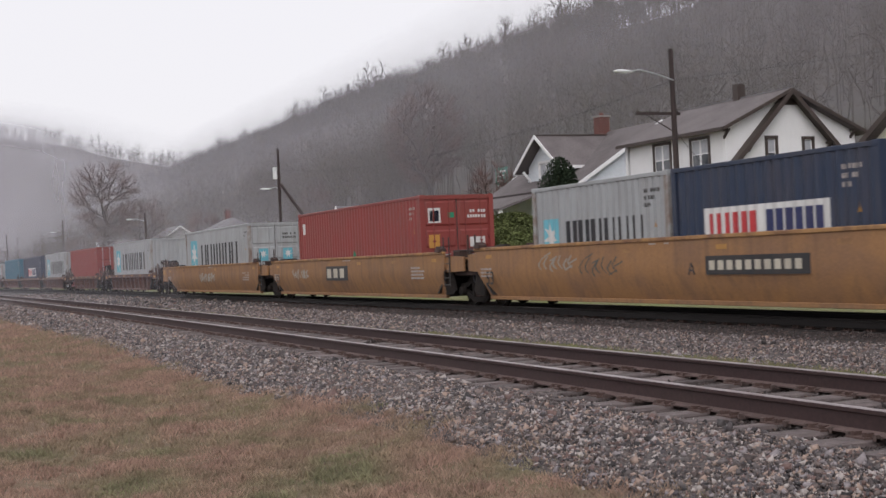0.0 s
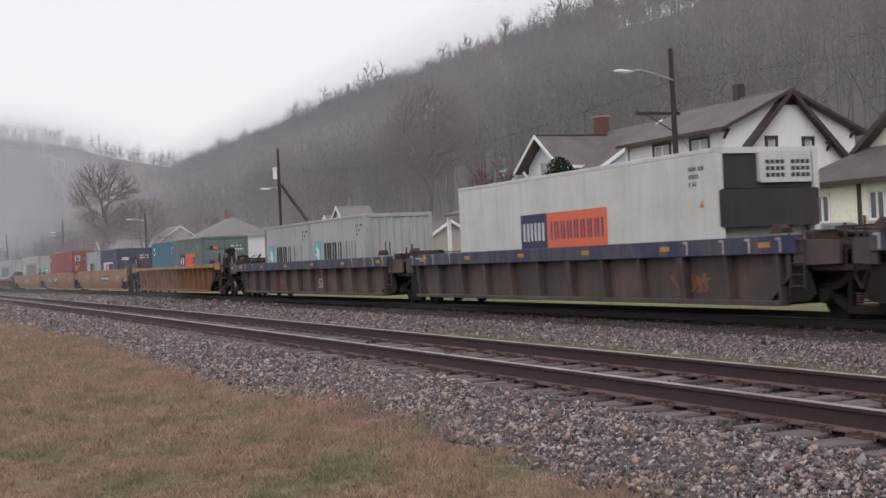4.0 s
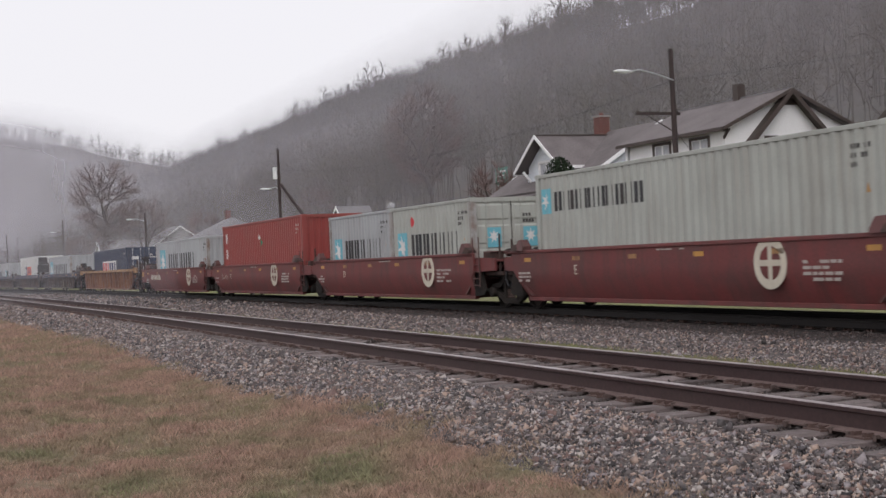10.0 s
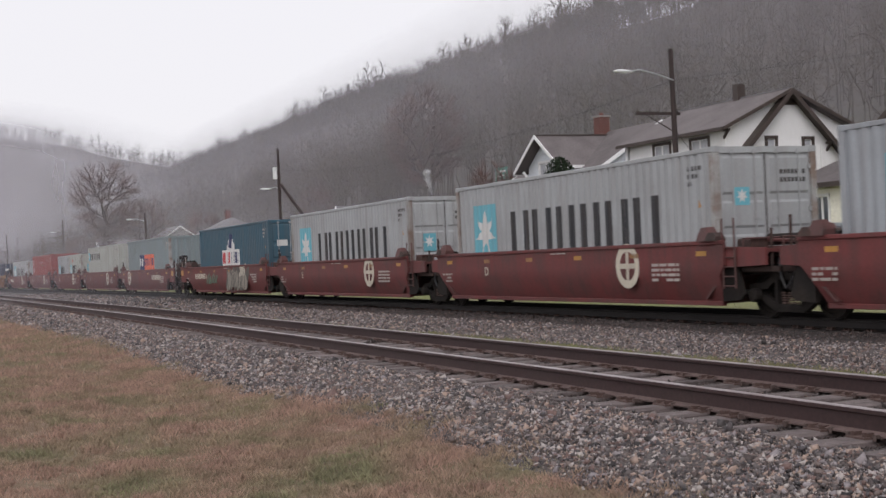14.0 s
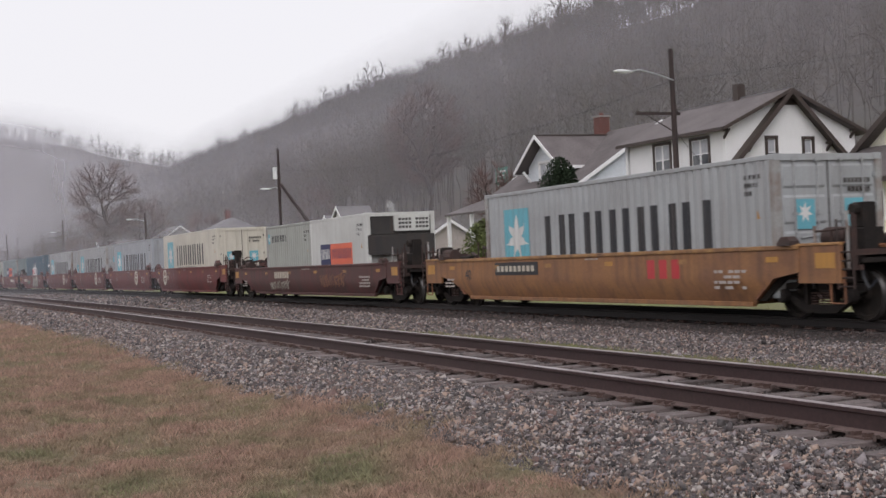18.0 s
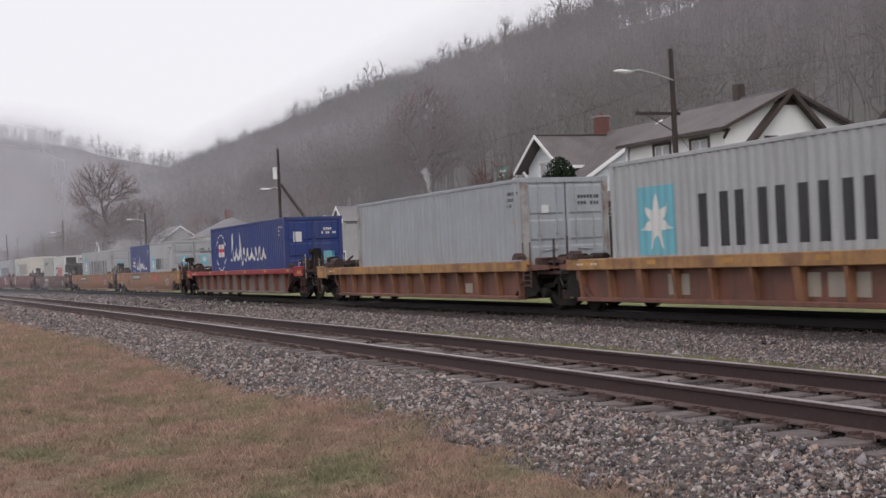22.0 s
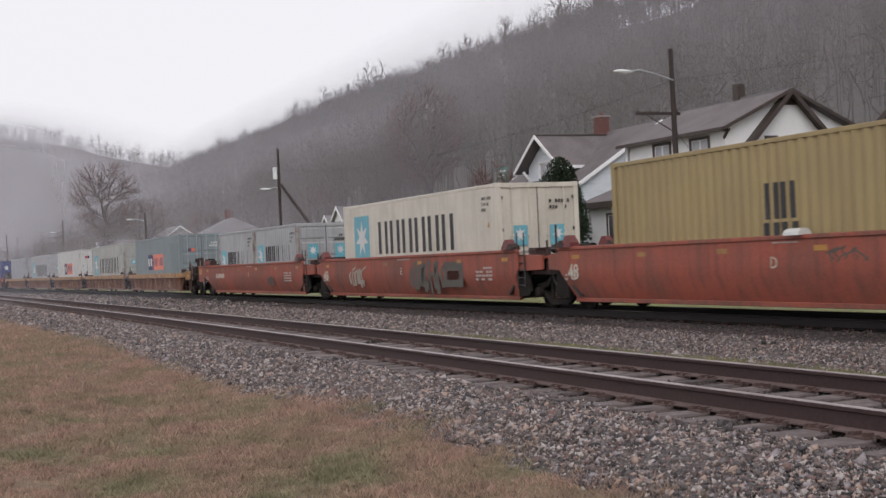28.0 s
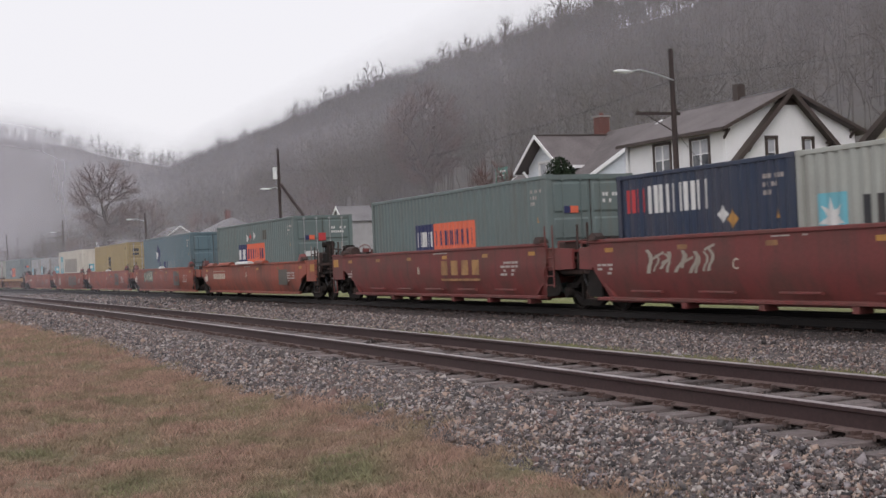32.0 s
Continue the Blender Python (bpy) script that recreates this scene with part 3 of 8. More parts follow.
M["lap_tan"] = lap_siding("tan_lap_siding", (0.38, 0.33, 0.30), (0.30, 0.27, 0.25))


def lap_boards(parent, mat, s0, s1, z0, z1, top, holes, at, pitch=0.135):
    """Overlapping clapboards on a wall's outer face, cut round its openings and along its gable."""
    z, k = z0, 0
    while z < z1:
        zb = z + pitch
        run = [(s0, s1)]
        for a, b, c, d in holes:
            if zb > c - 0.1 and z < d + 0.1:
                run = [q for p, e in run for q in ((p, min(e, a - 0.11)), (max(p, b + 0.11), e)) if q[1] - q[0] > 0.02]
        for a, b in run:
            n = 60
            inside = [a + (b - a) * i / n for i in range(n + 1) if top(a + (b - a) * i / n) > zb]
            if len(inside) < 2:
                continue
            a, b = inside[0], inside[-1]
            sh = Shape().add([(a, -0.024, z), (b, -0.024, z), (b, -0.004, zb), (a, -0.004, zb), (a, 0.0, z), (b, 0.0, z)], [(0, 1, 2, 3), (4, 5, 1, 0)])
            part("clapboard", sh, mat, parent).matrix_local = at
        z = zb


def wall(parent, name, mat, s0, s1, z0, top, holes, at, thick=0.16, kinks=()):
    """An upright wall along its own x axis, seen from -y; top(s) is its upper edge; holes (s0, s1, z0, z1) go through it."""
    cuts = sorted(set([s0, s1] + [k for k in kinks if s0 < k < s1] + [h[i] for h in holes for i in (0, 1)]))
    bands = sorted(set([z0] + [h[i] for h in holes for i in (2, 3)]))
    index, pts, cells = {}, [], []

    def corner(a, z):
        key = (round(a, 4), round(z, 4))
        if key not in index:
            index[key] = len(pts)
            pts.append((a, z))
        return index[key]

    for a, b in zip(cuts, cuts[1:]):
        ta, tb = top(a + 1e-6), top(b - 1e-6)
        for k, lo in enumerate(bands):
            hi = bands[k + 1] if k + 1 < len(bands) else 1e9
            mid = (0.5 * (a + b), 0.5 * (lo + min(hi, max(ta, tb))))
            if any(h[0] < mid[0] < h[1] and h[2] < mid[1] < h[3] for h in holes):
                continue
            loop = []
            for c in (corner(a, min(lo, ta)), corner(b, min(lo, tb)), corner(b, min(hi, tb)), corner(a, min(hi, ta))):
                if c not in loop:
                    loop.append(c)
            if len(loop) >= 3:
                cells.append(tuple(loop))
    n = len(pts)
    edges = {}
    for c in cells:
        for i, j in zip(c, c[1:] + c[:1]):
            edges[(i, j)] = 1
    faces = cells + [tuple(i + n for i in reversed(c)) for c in cells] + [(i, i + n, j + n, j) for i, j in edges if (j, i) not in edges]
    ob = part(name, Shape().add([(a, 0.0, z) for a, z in pts] + [(a, thick, z) for a, z in pts], faces), mat, parent)
    ob.matrix_local = at
    return ob


def window(parent, at, w, h, trim="dark_trim", leaves=2, muntins=(0, 1), glass="glass", name="window", frame_w=0.11):
    """A window in an opening w by h, its lower middle at the origin, seen from -y."""
    s = Shape()
    s.box(-w / 2 - frame_w, -w / 2 + 0.02, -0.05, 0.06, -frame_w * 0.5, h + frame_w)
    s.box(w / 2 - 0.02, w / 2 + frame_w, -0.05, 0.06, -frame_w * 0.5, h + frame_w)
    s.box(-w / 2 - frame_w, w / 2 + frame_w, -0.06, 0.06, h - 0.02, h + frame_w)
    win = part(name, s, trim, parent)
    win.matrix_local = at
    part("sill", Shape().box(-w / 2 - frame_w - 0.04, w / 2 + frame_w + 0.04, -0.11, 0.06, -frame_w, 0.0), "white_trim", win)
    for k in range(leaves):
        a, b = -w / 2 + w * k / leaves, -w / 2 + w * (k + 1) / leaves
        f = Shape()
        f.box(a + 0.01, a + 0.06, 0.0, 0.05, 0.0, h)
        f.box(b - 0.06, b - 0.01, 0.0, 0.05, 0.0, h)
        for zz in (0.0, h - 0.05):
            f.box(a + 0.06, b - 0.06, 0.0, 0.05, zz, zz + 0.05)
        plain = name == "glazed_door" and k == 0
        for q in range(0 if plain else muntins[1]):
            zz = h * (q + 1) / (muntins[1] + 1)
            f.box(a + 0.06, b - 0.06, 0.005, 0.045, zz - 0.02, zz + 0.02)
        for q in range(0 if plain else muntins[0]):
            xx = a + (b - a) * (q + 1) / (muntins[0] + 1)
            f.box(xx - 0.015, xx + 0.015, 0.008, 0.042, 0.05, h - 0.05)
        part("sash", f, "white_trim", win)
        part("pane", Shape().box(a + 0.03, b - 0.03, 0.02, 0.03, 0.02, h - 0.02), glass if k == 0 or leaves == 1 else ("curtain" if glass == "mixed" else glass), win) if glass != "mixed" else None
        if glass == "mixed":
            part("pane", Shape().box(a + 0.03, b - 0.03, 0.02, 0.03, 0.02, h * 0.5), "glass", win)
            part("pane", Shape().box(a + 0.03, b - 0.03, 0.022, 0.032, h * 0.5, h - 0.02), "curtain", win)
    return win


def slab(parent, name, mat, p, thick=0.14, label=""):
    """A roof plane through four corners (eave left, eave right, ridge right, ridge left), with thickness."""
    p = [Vector(q) for q in p]
    nrm = (p[1] - p[0]).cross(p[3] - p[0]).normalized()
    if nrm.z < 0:
        nrm = -nrm
    v = p + [q - nrm * thick for q in p]
    return part(name, Shape().add(v, [(0, 1, 2, 3), (7, 6, 5, 4), (0, 4, 5, 1), (1, 5, 6, 2), (2, 6, 7, 3), (3, 7, 4, 0)]), mat, parent, label)


def beam(parent, name, mat, p, q, w, h):
    """A board from p to q, h deep below that line and w wide across."""
    p, q = Vector(p), Vector(q)
    d = (q - p).normalized()
    side = d.cross(Vector((0, 0, 1))).normalized() * (w / 2)
    dn = Vector((0, 0, -h))
    v = [p - side, p + side, p + side + dn, p - side + dn, q - side, q + side, q + side + dn, q - side + dn]
    return part(name, Shape().add(v, [(0, 1, 2, 3), (7, 6, 5, 4), (0, 4, 5, 1), (1, 5, 6, 2), (2, 6, 7, 3), (3, 7, 4, 0)]), mat, parent)


def chimney(parent, x, y, z0, z1, w):
    ch = part("chimney", Shape().box(x - w / 2, x + w / 2, y - w / 2, y + w / 2, z0, z1), "mortar", parent, "weathered red brick chimney")
    brick = {}
    k = 0
    z = z0 + 0.01
    while z < z1 - 0.05:
        off = (k % 2) * 0.11
        for face in range(2):
            a = -w / 2 - 0.008 + off * 0.5
            while a < w / 2 - 0.05:
                ln = min(0.20, w / 2 + 0.008 - a)
                key = (round(ln, 3), face)
                if key not in brick:
                    brick[key] = (Shape().box(0, ln, -0.012, 0.03, 0, 0.058) if face == 0 else Shape().box(-0.03, 0.012, 0, ln, 0, 0.058)).mesh("brick", M["brick"])
                ob = part("brick", brick[key], None, ch)
                ob.location = (x + a, y - w / 2, z) if face == 0 else (x + w / 2, y + a, z)
                a += ln + 0.012
        z += 0.072
        k += 1
    part("cap", Shape().box(x - w / 2 - 0.06, x + w / 2 + 0.06, y - w / 2 - 0.06, y + w / 2 + 0.06, z1, z1 + 0.10), "mortar", ch)
    part("flue", Shape().tube((x, y, z1 + 0.1), (x, y, z1 + 0.28), 0.13, n=10), "brick", ch)


def front(x, y, z):
    return pose(x, y, z)


def east(x, y, z):
    return pose(x, y, z, 0, 0, 90)


def white_house():
    """Two-storey white stucco house: steep main gables towards +x, long shed dormers, an enclosed porch along the front."""
    h = thing("house", "white stucco house with dark brown gable trim", "house")
    X1, X0, YF, YR, ZR, G = -46.2, -53.9, 33.1, 40.6, 7.89, -0.5
    yr = 36.62
    slope = 1.02
    dorm = lambda y: ZR - 0.46 * abs(y - yr) - 0.14
    # gable end: main gable and the dormers' cheeks in one plane
    holes = [(35.52, 35.98, 4.52, 5.74), (37.50, 37.95, 4.46, 5.70), (34.30, 35.28, 2.58, 3.32)]
    wall(h, "gable_wall", "white_wall", YF + 0.25, YR - 0.25, G, lambda s: dorm(s), holes, Matrix.Translation((X1, 0, 0)) @ pose(0, 0, 0, 0, 0, 90), 0.2, (yr,))
    for a, b, c, d in holes[:2]:
        window(h, east(X1, 0.5 * (a + b), c), b - a, d - c, "dark_trim", 1, (0, 1), "mixed")
    a, b, c, d = holes[2]
    window(h, east(X1, 0.5 * (a + b), c), b - a, d - c, "dark_trim", 2, (1, 1), "glass")
    wall(h, "gable_wall", "white_wall", YF + 0.25, YR - 0.25, G, lambda s: dorm(s), [], Matrix.Translation((X0 - 0.2, 0, 0)) @ pose(0, 0, 0, 0, 0, 90), 0.2, (yr,))
    # dormer front with its two double windows
    fh = [(-51.72, -50.42, 4.52, 5.92), (-48.72, -47.40, 4.58, 5.88)]
    wall(h, "dormer_wall", "white_wall", X0, X1 - 0.2, 3.6, lambda s: dorm(YF + 0.25), fh, pose(0, YF + 0.25, 0))
    for a, b, c, d in fh:
        window(h, front(0.5 * (a + b), YF + 0.25, c), b - a, d - c, "dark_trim", 2, (0, 1), "mixed")
    wall(h, "rear_wall", "white_wall", X0, X1 - 0.2, G, lambda s: dorm(YR - 0.4), [], pose(0, YR - 0.4, 0))
    # dormer roofs
    e = 0.42
    slab(h, "roof", "shingle", [(X0 - 0.6, YF - 0.12, ZR - 0.46 * (yr - YF + 0.12)), (X1 + e, YF - 0.12, ZR - 0.46 * (yr - YF + 0.12)), (X1 + e, yr, ZR), (X0 - 0.6, yr, ZR)], 0.16, "brown-grey shingle roof")
    slab(h, "roof", "shingle", [(X1 + e, YR + 0.1, ZR - 0.46 * (YR + 0.1 - yr)), (X0 - 0.6, YR + 0.1, ZR - 0.46 * (YR + 0.1 - yr)), (X0 - 0.6, yr, ZR), (X1 + e, yr, ZR)], 0.16)
    part("ridge_cap", Shape().box(X0 - 0.6, X1 + e, yr - 0.08, yr + 0.08, ZR - 0.02, ZR + 0.035), "shingle_light", h, "pale weathered ridge cap")
    for yy in (YF - 0.14, YR + 0.12):
        beam(h, "fascia", "dark_trim", (X0 - 0.6, yy, ZR - 0.46 * abs(yr - yy) - 0.02), (X1 + e, yy, ZR - 0.46 * abs(yr - yy) - 0.02), 0.05, 0.13)
    for yy in (YF - 0.12, YR + 0.1):
        beam(h, "barge_board", "dark_trim", (X1 + e + 0.03, yy, ZR - 0.46 * abs(yr - yy)), (X1 + e + 0.03, yr, ZR), 0.05, 0.16)
    # the steep main gable's barge boards stand proud of the wall
    for yy in (YF - 0.1, YR - 0.2):
        sg = 1 if yy < yr else -1
        zz = ZR - slope * abs(yr - yy)
        beam(h, "barge_board", "dark_trim", (X1 + 0.5, yy, zz + 0.05), (X1 + 0.5, yr, ZR), 0.08, 0.27)
        beam(h, "rake_soffit", "dark_trim", (X1 + 0.26, yy, zz), (X1 + 0.26, yr, ZR - 0.04), 0.5, 0.05)
    part("gable_peak_panel", Shape().plate_x([(yr - 0.62, 7.19), (yr + 0.62, 7.19), (yr, 7.85)], X1 + 0.02, X1 + 0.07), "dark_trim", h)
    for yy, zz in ((34.55, 5.15), (38.75, 5.15), (YF + 0.2, 5.72), (YR - 0.5, 5.72)):
        b = Shape().box(X1, X1 + 0.4, yy - 0.05, yy + 0.05, zz + 0.32, zz + 0.42)
        b.add([(X1, yy - 0.05, zz), (X1, yy + 0.05, zz), (X1 + 0.36, yy + 0.05, zz + 0.34), (X1 + 0.36, yy - 0.05, zz + 0.34), (X1, yy - 0.05, zz + 0.12), (X1, yy + 0.05, zz + 0.12), (X1 + 0.26, yy + 0.05, zz + 0.36), (X1 + 0.26, yy - 0.05, zz + 0.36)],
              [(0, 1, 2, 3), (7, 6, 5, 4), (0, 4, 5, 1), (1, 5, 6, 2), (2, 6, 7, 3), (3, 7, 4, 0)])
        part("bracket", b, "dark_trim", h)
    # porch: roof, dark fascia, enclosed white front with glazed doors
    PY = 31.2
    PX0 = -54.2
    slab(h, "porch_roof", "shingle", [(PX0 - 0.6, PY - 0.3, 3.46), (X1 + 0.35, PY - 0.3, 3.46), (X1 + 0.35, YF + 0.3, 4.35), (PX0 - 0.6, YF + 0.3, 4.35)], 0.14)
    beam(h, "porch_fascia", "dark_trim", (PX0 - 0.6, PY - 0.32, 3.46), (X1 + 0.35, PY - 0.32, 3.46), 0.05, 0.30)
    part("porch_gable", Shape().plate_x([(PY - 0.3, 3.18), (YF + 0.3, 3.18), (YF + 0.3, 4.22), (PY - 0.3, 3.36)], X1 + 0.22, X1 + 0.28), "dark_trim", h)
    ph = [(-52.6, -51.2, 0.9, 2.85), (-49.75, -48.3, 0.9, 2.85), (-47.9 + 0.6, -46.45, 0.9, 2.85)]
    wall(h, "porch_wall", "white_wall", PX0, X1 - 0.16, G, lambda s: 3.2, ph, pose(0, PY, 0))
    for a, b, c, d in ph:
        window(h, front(0.5 * (a + b), PY, c), b - a, d - c, "dark_trim", 2, (1, 3), "glass", "glazed_door", 0.06)
    wall(h, "porch_side_wall", "white_wall", PY, YF + 0.25, G, lambda s: 3.2, [(31.5, 32.9, 0.9, 2.95)], Matrix.Translation((X1, 0, 0)) @ pose(0, 0, 0, 0, 0, 90))
    window(h, east(X1, 32.2, 0.9), 1.4, 2.05, "white_trim", 2, (1, 3), "glass", "glazed_door", 0.06)
    wall(h, "porch_side_wall", "white_wall", PY, YF + 0.25, G, lambda s: 3.2, [], Matrix.Translation((PX0, 0, 0)) @ pose(0, 0, 0, 0, 0, 90))
    st = Shape()
    for i in range(5):
        a = math.pi / 2 + 2 * math.pi * i / 5
        st.plate([(-50.5 + 0.25 * math.cos(a), 2.2 + 0.25 * math.sin(a)), (-50.5 + 0.09 * math.cos(a - 0.63), 2.2 + 0.09 * math.sin(a - 0.63)), (-50.5 + 0.09 * math.cos(a + 0.63), 2.2 + 0.09 * math.sin(a + 0.63))][::-1], PY - 0.04, PY - 0.01)
    part("wall_star", st, "dark_trim", h, "dark metal wall star")
    ch = Shape().box(-49.72, -49.32, 36.42, 36.82, 7.5, 8.55)
    part("chimney", ch, "dark_trim", h, "narrow soot-stained chimney")
    part("downpipe", Shape().pipe([(X1 + 0.06, 38.4, 5.4), (X1 + 0.06, 38.4, 0.2)], 0.04), "white_trim", h)


def dormer_house():
    """The neighbour: brown shingle roof, a white gabled dormer towards the tracks, a brick chimney."""
    h = thing("house", "pale-sided house with a gabled dormer and brick chimney", "house")
    X1, X0, YF, YR, ZR, G = -58.9, -69.0, 33.0, 44.0, 8.0, -0.4
    yr = 38.5
    sl = (ZR - 4.6) / (yr - YF)
    top = lambda s: ZR - sl * abs(s - yr) - 0.12
    wall(h, "gable_wall", "lap_pale", YF + 0.3, YR - 0.3, G, top, [], Matrix.Translation((X1 - 0.3, 0, 0)) @ pose(0, 0, 0, 0, 0, 90), 0.2, (yr,))
    wall(h, "gable_wall", "lap_pale", YF + 0.3, YR - 0.3, G, top, [], Matrix.Translation((X0 + 0.1, 0, 0)) @ pose(0, 0, 0, 0, 0, 90), 0.2, (yr,))
    wall(h, "front_wall", "lap_pale", X0, X1 - 0.5, G, lambda s: 4.5, [], pose(0, YF + 0.35, 0))
    slab(h, "roof", "shingle", [(X0 - 0.3, YF, 4.58), (X1, YF, 4.58), (X1, yr, ZR), (X0 - 0.3, yr, ZR)], 0.16, "brown shingle roof")
    slab(h, "roof", "shingle", [(X1, YR, 4.58), (X0 - 0.3, YR, 4.58), (X0 - 0.3, yr, ZR), (X1, yr, ZR)], 0.16)
    for yy in (YF, YR):
        beam(h, "barge_board", "white_trim", (X1 + 0.03, yy, 4.6), (X1 + 0.03, yr, ZR + 0.02), 0.05, 0.22)
    lap_boards(h, "lap_pale", YF + 0.35, YR - 0.35, 3.0, 8.0, lambda q: top(q) - 0.1, [], Matrix.Translation((X1 - 0.3, 0, 0)) @ pose(0, 0, 0, 0, 0, 90))
    # porch roof at the left front
    slab(h, "porch_roof", "shingle", [(X0 - 1.2, YF - 2.4, 3.7), (X1 - 4.0, YF - 2.4, 3.7), (X1 - 4.0, YF + 0.1, 4.5), (X0 - 1.2, YF + 0.1, 4.5)], 0.12)
    for xx in (X0 - 1.0, X0 + 2.2, X1 - 4.2):
        part("porch_post", Shape().box(xx - 0.09, xx + 0.09, YF - 2.3, YF - 2.12, G, 3.6), "white_trim", h)
    # gabled dormer
    cx, DW, DY, HW = -63.85, 2.1, 34.1, 2.65
    zp, ze = 7.70, 5.86
    dt = lambda s: zp - 0.1 - (zp - ze) / HW * abs(s - cx)
    wall(h, "dormer_wall", "lap_pale", cx - DW, cx + DW, 4.4, dt, [(cx - 0.75, cx + 0.75, 4.85, 6.2)], pose(0, DY, 0), 0.16, (cx,))
    lap_boards(h, "lap_pale", cx - DW + 0.02, cx + DW - 0.02, 4.45, 7.6, lambda q: dt(q) - 0.08, [(cx - 0.75, cx + 0.75, 4.85, 6.2)], pose(0, DY, 0))
    window(h, front(cx, DY, 4.85), 1.5, 1.35, "white_trim", 2, (0, 1), "mixed")
    for sg in (-1, 1):
        slab(h, "dormer_roof", "shingle", [(cx + sg * HW, DY - 0.65, ze - 0.03), (cx + sg * HW, DY + 2.3, ze - 0.03), (cx, DY + 4.4, zp), (cx, DY - 0.65, zp)], 0.13)
        beam(h, "eave_board", "white_trim", (cx + sg * (HW + 0.03), DY - 0.65, ze - 0.02), (cx + sg * (HW + 0.03), DY + 2.3, ze - 0.02), 0.05, 0.16)
        beam(h, "barge_board", "white_trim", (cx + sg * (HW + 0.02), DY - 0.68, ze), (cx, DY - 0.68, zp + 0.03), 0.05, 0.2)
        wall(h, "dormer_cheek", "lap_pale", DY, DY + 2.6, 4.4, lambda s: ze - 0.15, [], Matrix.Translation((cx + sg * DW, 0, 0)) @ pose(0, 0, 0, 0, 0, 90))
        b = Shape().plate_x([(DY - 0.55, 5.75), (DY, 5.15), (DY, 5.33), (DY - 0.45, 5.85)], cx + sg * 1.85 - 0.05, cx + sg * 1.85 + 0.05)
        part("bracket", b, "white_trim", h)
    part("ridge_cap", Shape().box(cx - 0.08, cx + 0.08, DY - 0.65, DY + 4.3, zp - 0.02, zp + 0.05), "dark_trim", h)
    chimney(h, -64.6, 38.2, 7.2, 8.78, 0.66)
    # small lean-to gable at the far side
    slab(h, "side_roof", "shingle", [(X0 - 3.0, YF + 1.5, 4.6), (X0 - 0.3, YF + 1.5, 4.6), (X0 - 0.3, YF + 3.4, 6.0), (X0 - 3.0, YF + 3.4, 6.0)], 0.12)
    beam(h, "barge_board", "white_trim", (X0 - 2.9, YF + 1.4, 4.7), (X0 - 2.9, YF + 3.4, 6.1), 0.05, 0.2)


def yellow_house():
    h = thing("house", "cream-yellow lap-sided house with dark brown roof edges", "house")
    X0, X1, YF, G = -42.4, -33.0, 34.0, -0.5
    hole = [(-41.35, -40.55, 1.9, 2.95), (-38.3, -37.5, 1.9, 2.95)]
    wall(h, "front_wall", "lap_yellow", X0 + 0.16, X1 - 0.16, G, lambda s: 3.5, hole, pose(0, YF, 0))
    lap_boards(h, "lap_yellow", X0 + 0.18, X1 - 0.18, 0.6, 3.3, lambda q: 9.0, hole, pose(0, YF, 0))
    for xw in (-40.95, -37.9):
        window(h, front(xw, YF, 1.9), 0.8, 1.05, "white_trim", 2, (0, 0), "glass", frame_w=0.07)
    wall(h, "side_wall", "lap_yellow", YF, YF + 9, G, lambda s: 3.5, [], Matrix.Translation((X1, 0, 0)) @ pose(0, 0, 0, 0, 0, 90))
    wall(h, "side_wall", "lap_yellow", YF, YF + 9, G, lambda s: 3.5, [], Matrix.Translation((X0 + 0.16, 0, 0)) @ pose(0, 0, 0, 0, 0, 90))
    # lower hipped front roof and the main front gable behind it
    gx, gz, gy = -37.4, 6.85, 35.6
    s = Shape().add([(X0 - 0.5, YF - 0.5, 3.42), (X1 + 0.5, YF - 0.5, 3.42), (X1 + 0.5, gy, 3.42), (X0 - 0.5, gy + 0.5, 3.42), (X0 + 2.2, gy, 4.75), (X1 - 1.5, gy, 4.75)], [(0, 1, 5, 4), (0, 4, 3), (1, 2, 5), (0, 3, 2, 1), (2, 3, 4, 5)])
    part("porch_roof", s, "shingle", h)
    beam(h, "fascia", "dark_trim", (X0 - 0.5, YF - 0.52, 3.44), (X1 + 0.5, YF - 0.52, 3.44), 0.05, 0.2)
    beam(h, "fascia", "dark_trim", (X0 - 0.52, YF - 0.5, 3.44), (X0 - 0.52, gy + 0.5, 3.44), 0.05, 0.2)
    top = lambda q: gz - 0.68 * abs(q - gx) - 0.12
    wall(h, "gable_wall", "lap_yellow", X0 + 0.4, X1 - 0.4, 3.3, top, [(-38.0, -37.0, 4.6, 5.6)], pose(0, gy + 0.2, 0), 0.16, (gx,))
    lap_boards(h, "lap_yellow", X0 + 0.42, X1 - 0.42, 4.3, 6.9, lambda q: top(q) - 0.08, [(-38.0, -37.0, 4.6, 5.6)], pose(0, gy + 0.2, 0))
    window(h, front(-37.5, gy + 0.2, 4.6), 1.0, 1.0, "white_trim", 1, (0, 1), "mixed")
    for sg in (-1, 1):
        xe = gx + sg * 5.1
        slab(h, "roof", "shingle", [(xe, gy - 0.3, gz - 0.68 * 5.1), (xe, YF + 9.4, gz - 0.68 * 5.1), (gx, YF + 9.4, gz), (gx, gy - 0.3, gz)], 0.14, "dark brown shingle roof")
        beam(h, "barge_board", "dark_trim", (xe, gy - 0.33, gz - 0.68 * 5.1 + 0.02), (gx, gy - 0.33, gz + 0.03), 0.05, 0.26)
    part("corner_post", Shape().box(-38.9, -38.7, YF - 0.06, YF - 0.01, G, 3.4), "dark_trim", h)


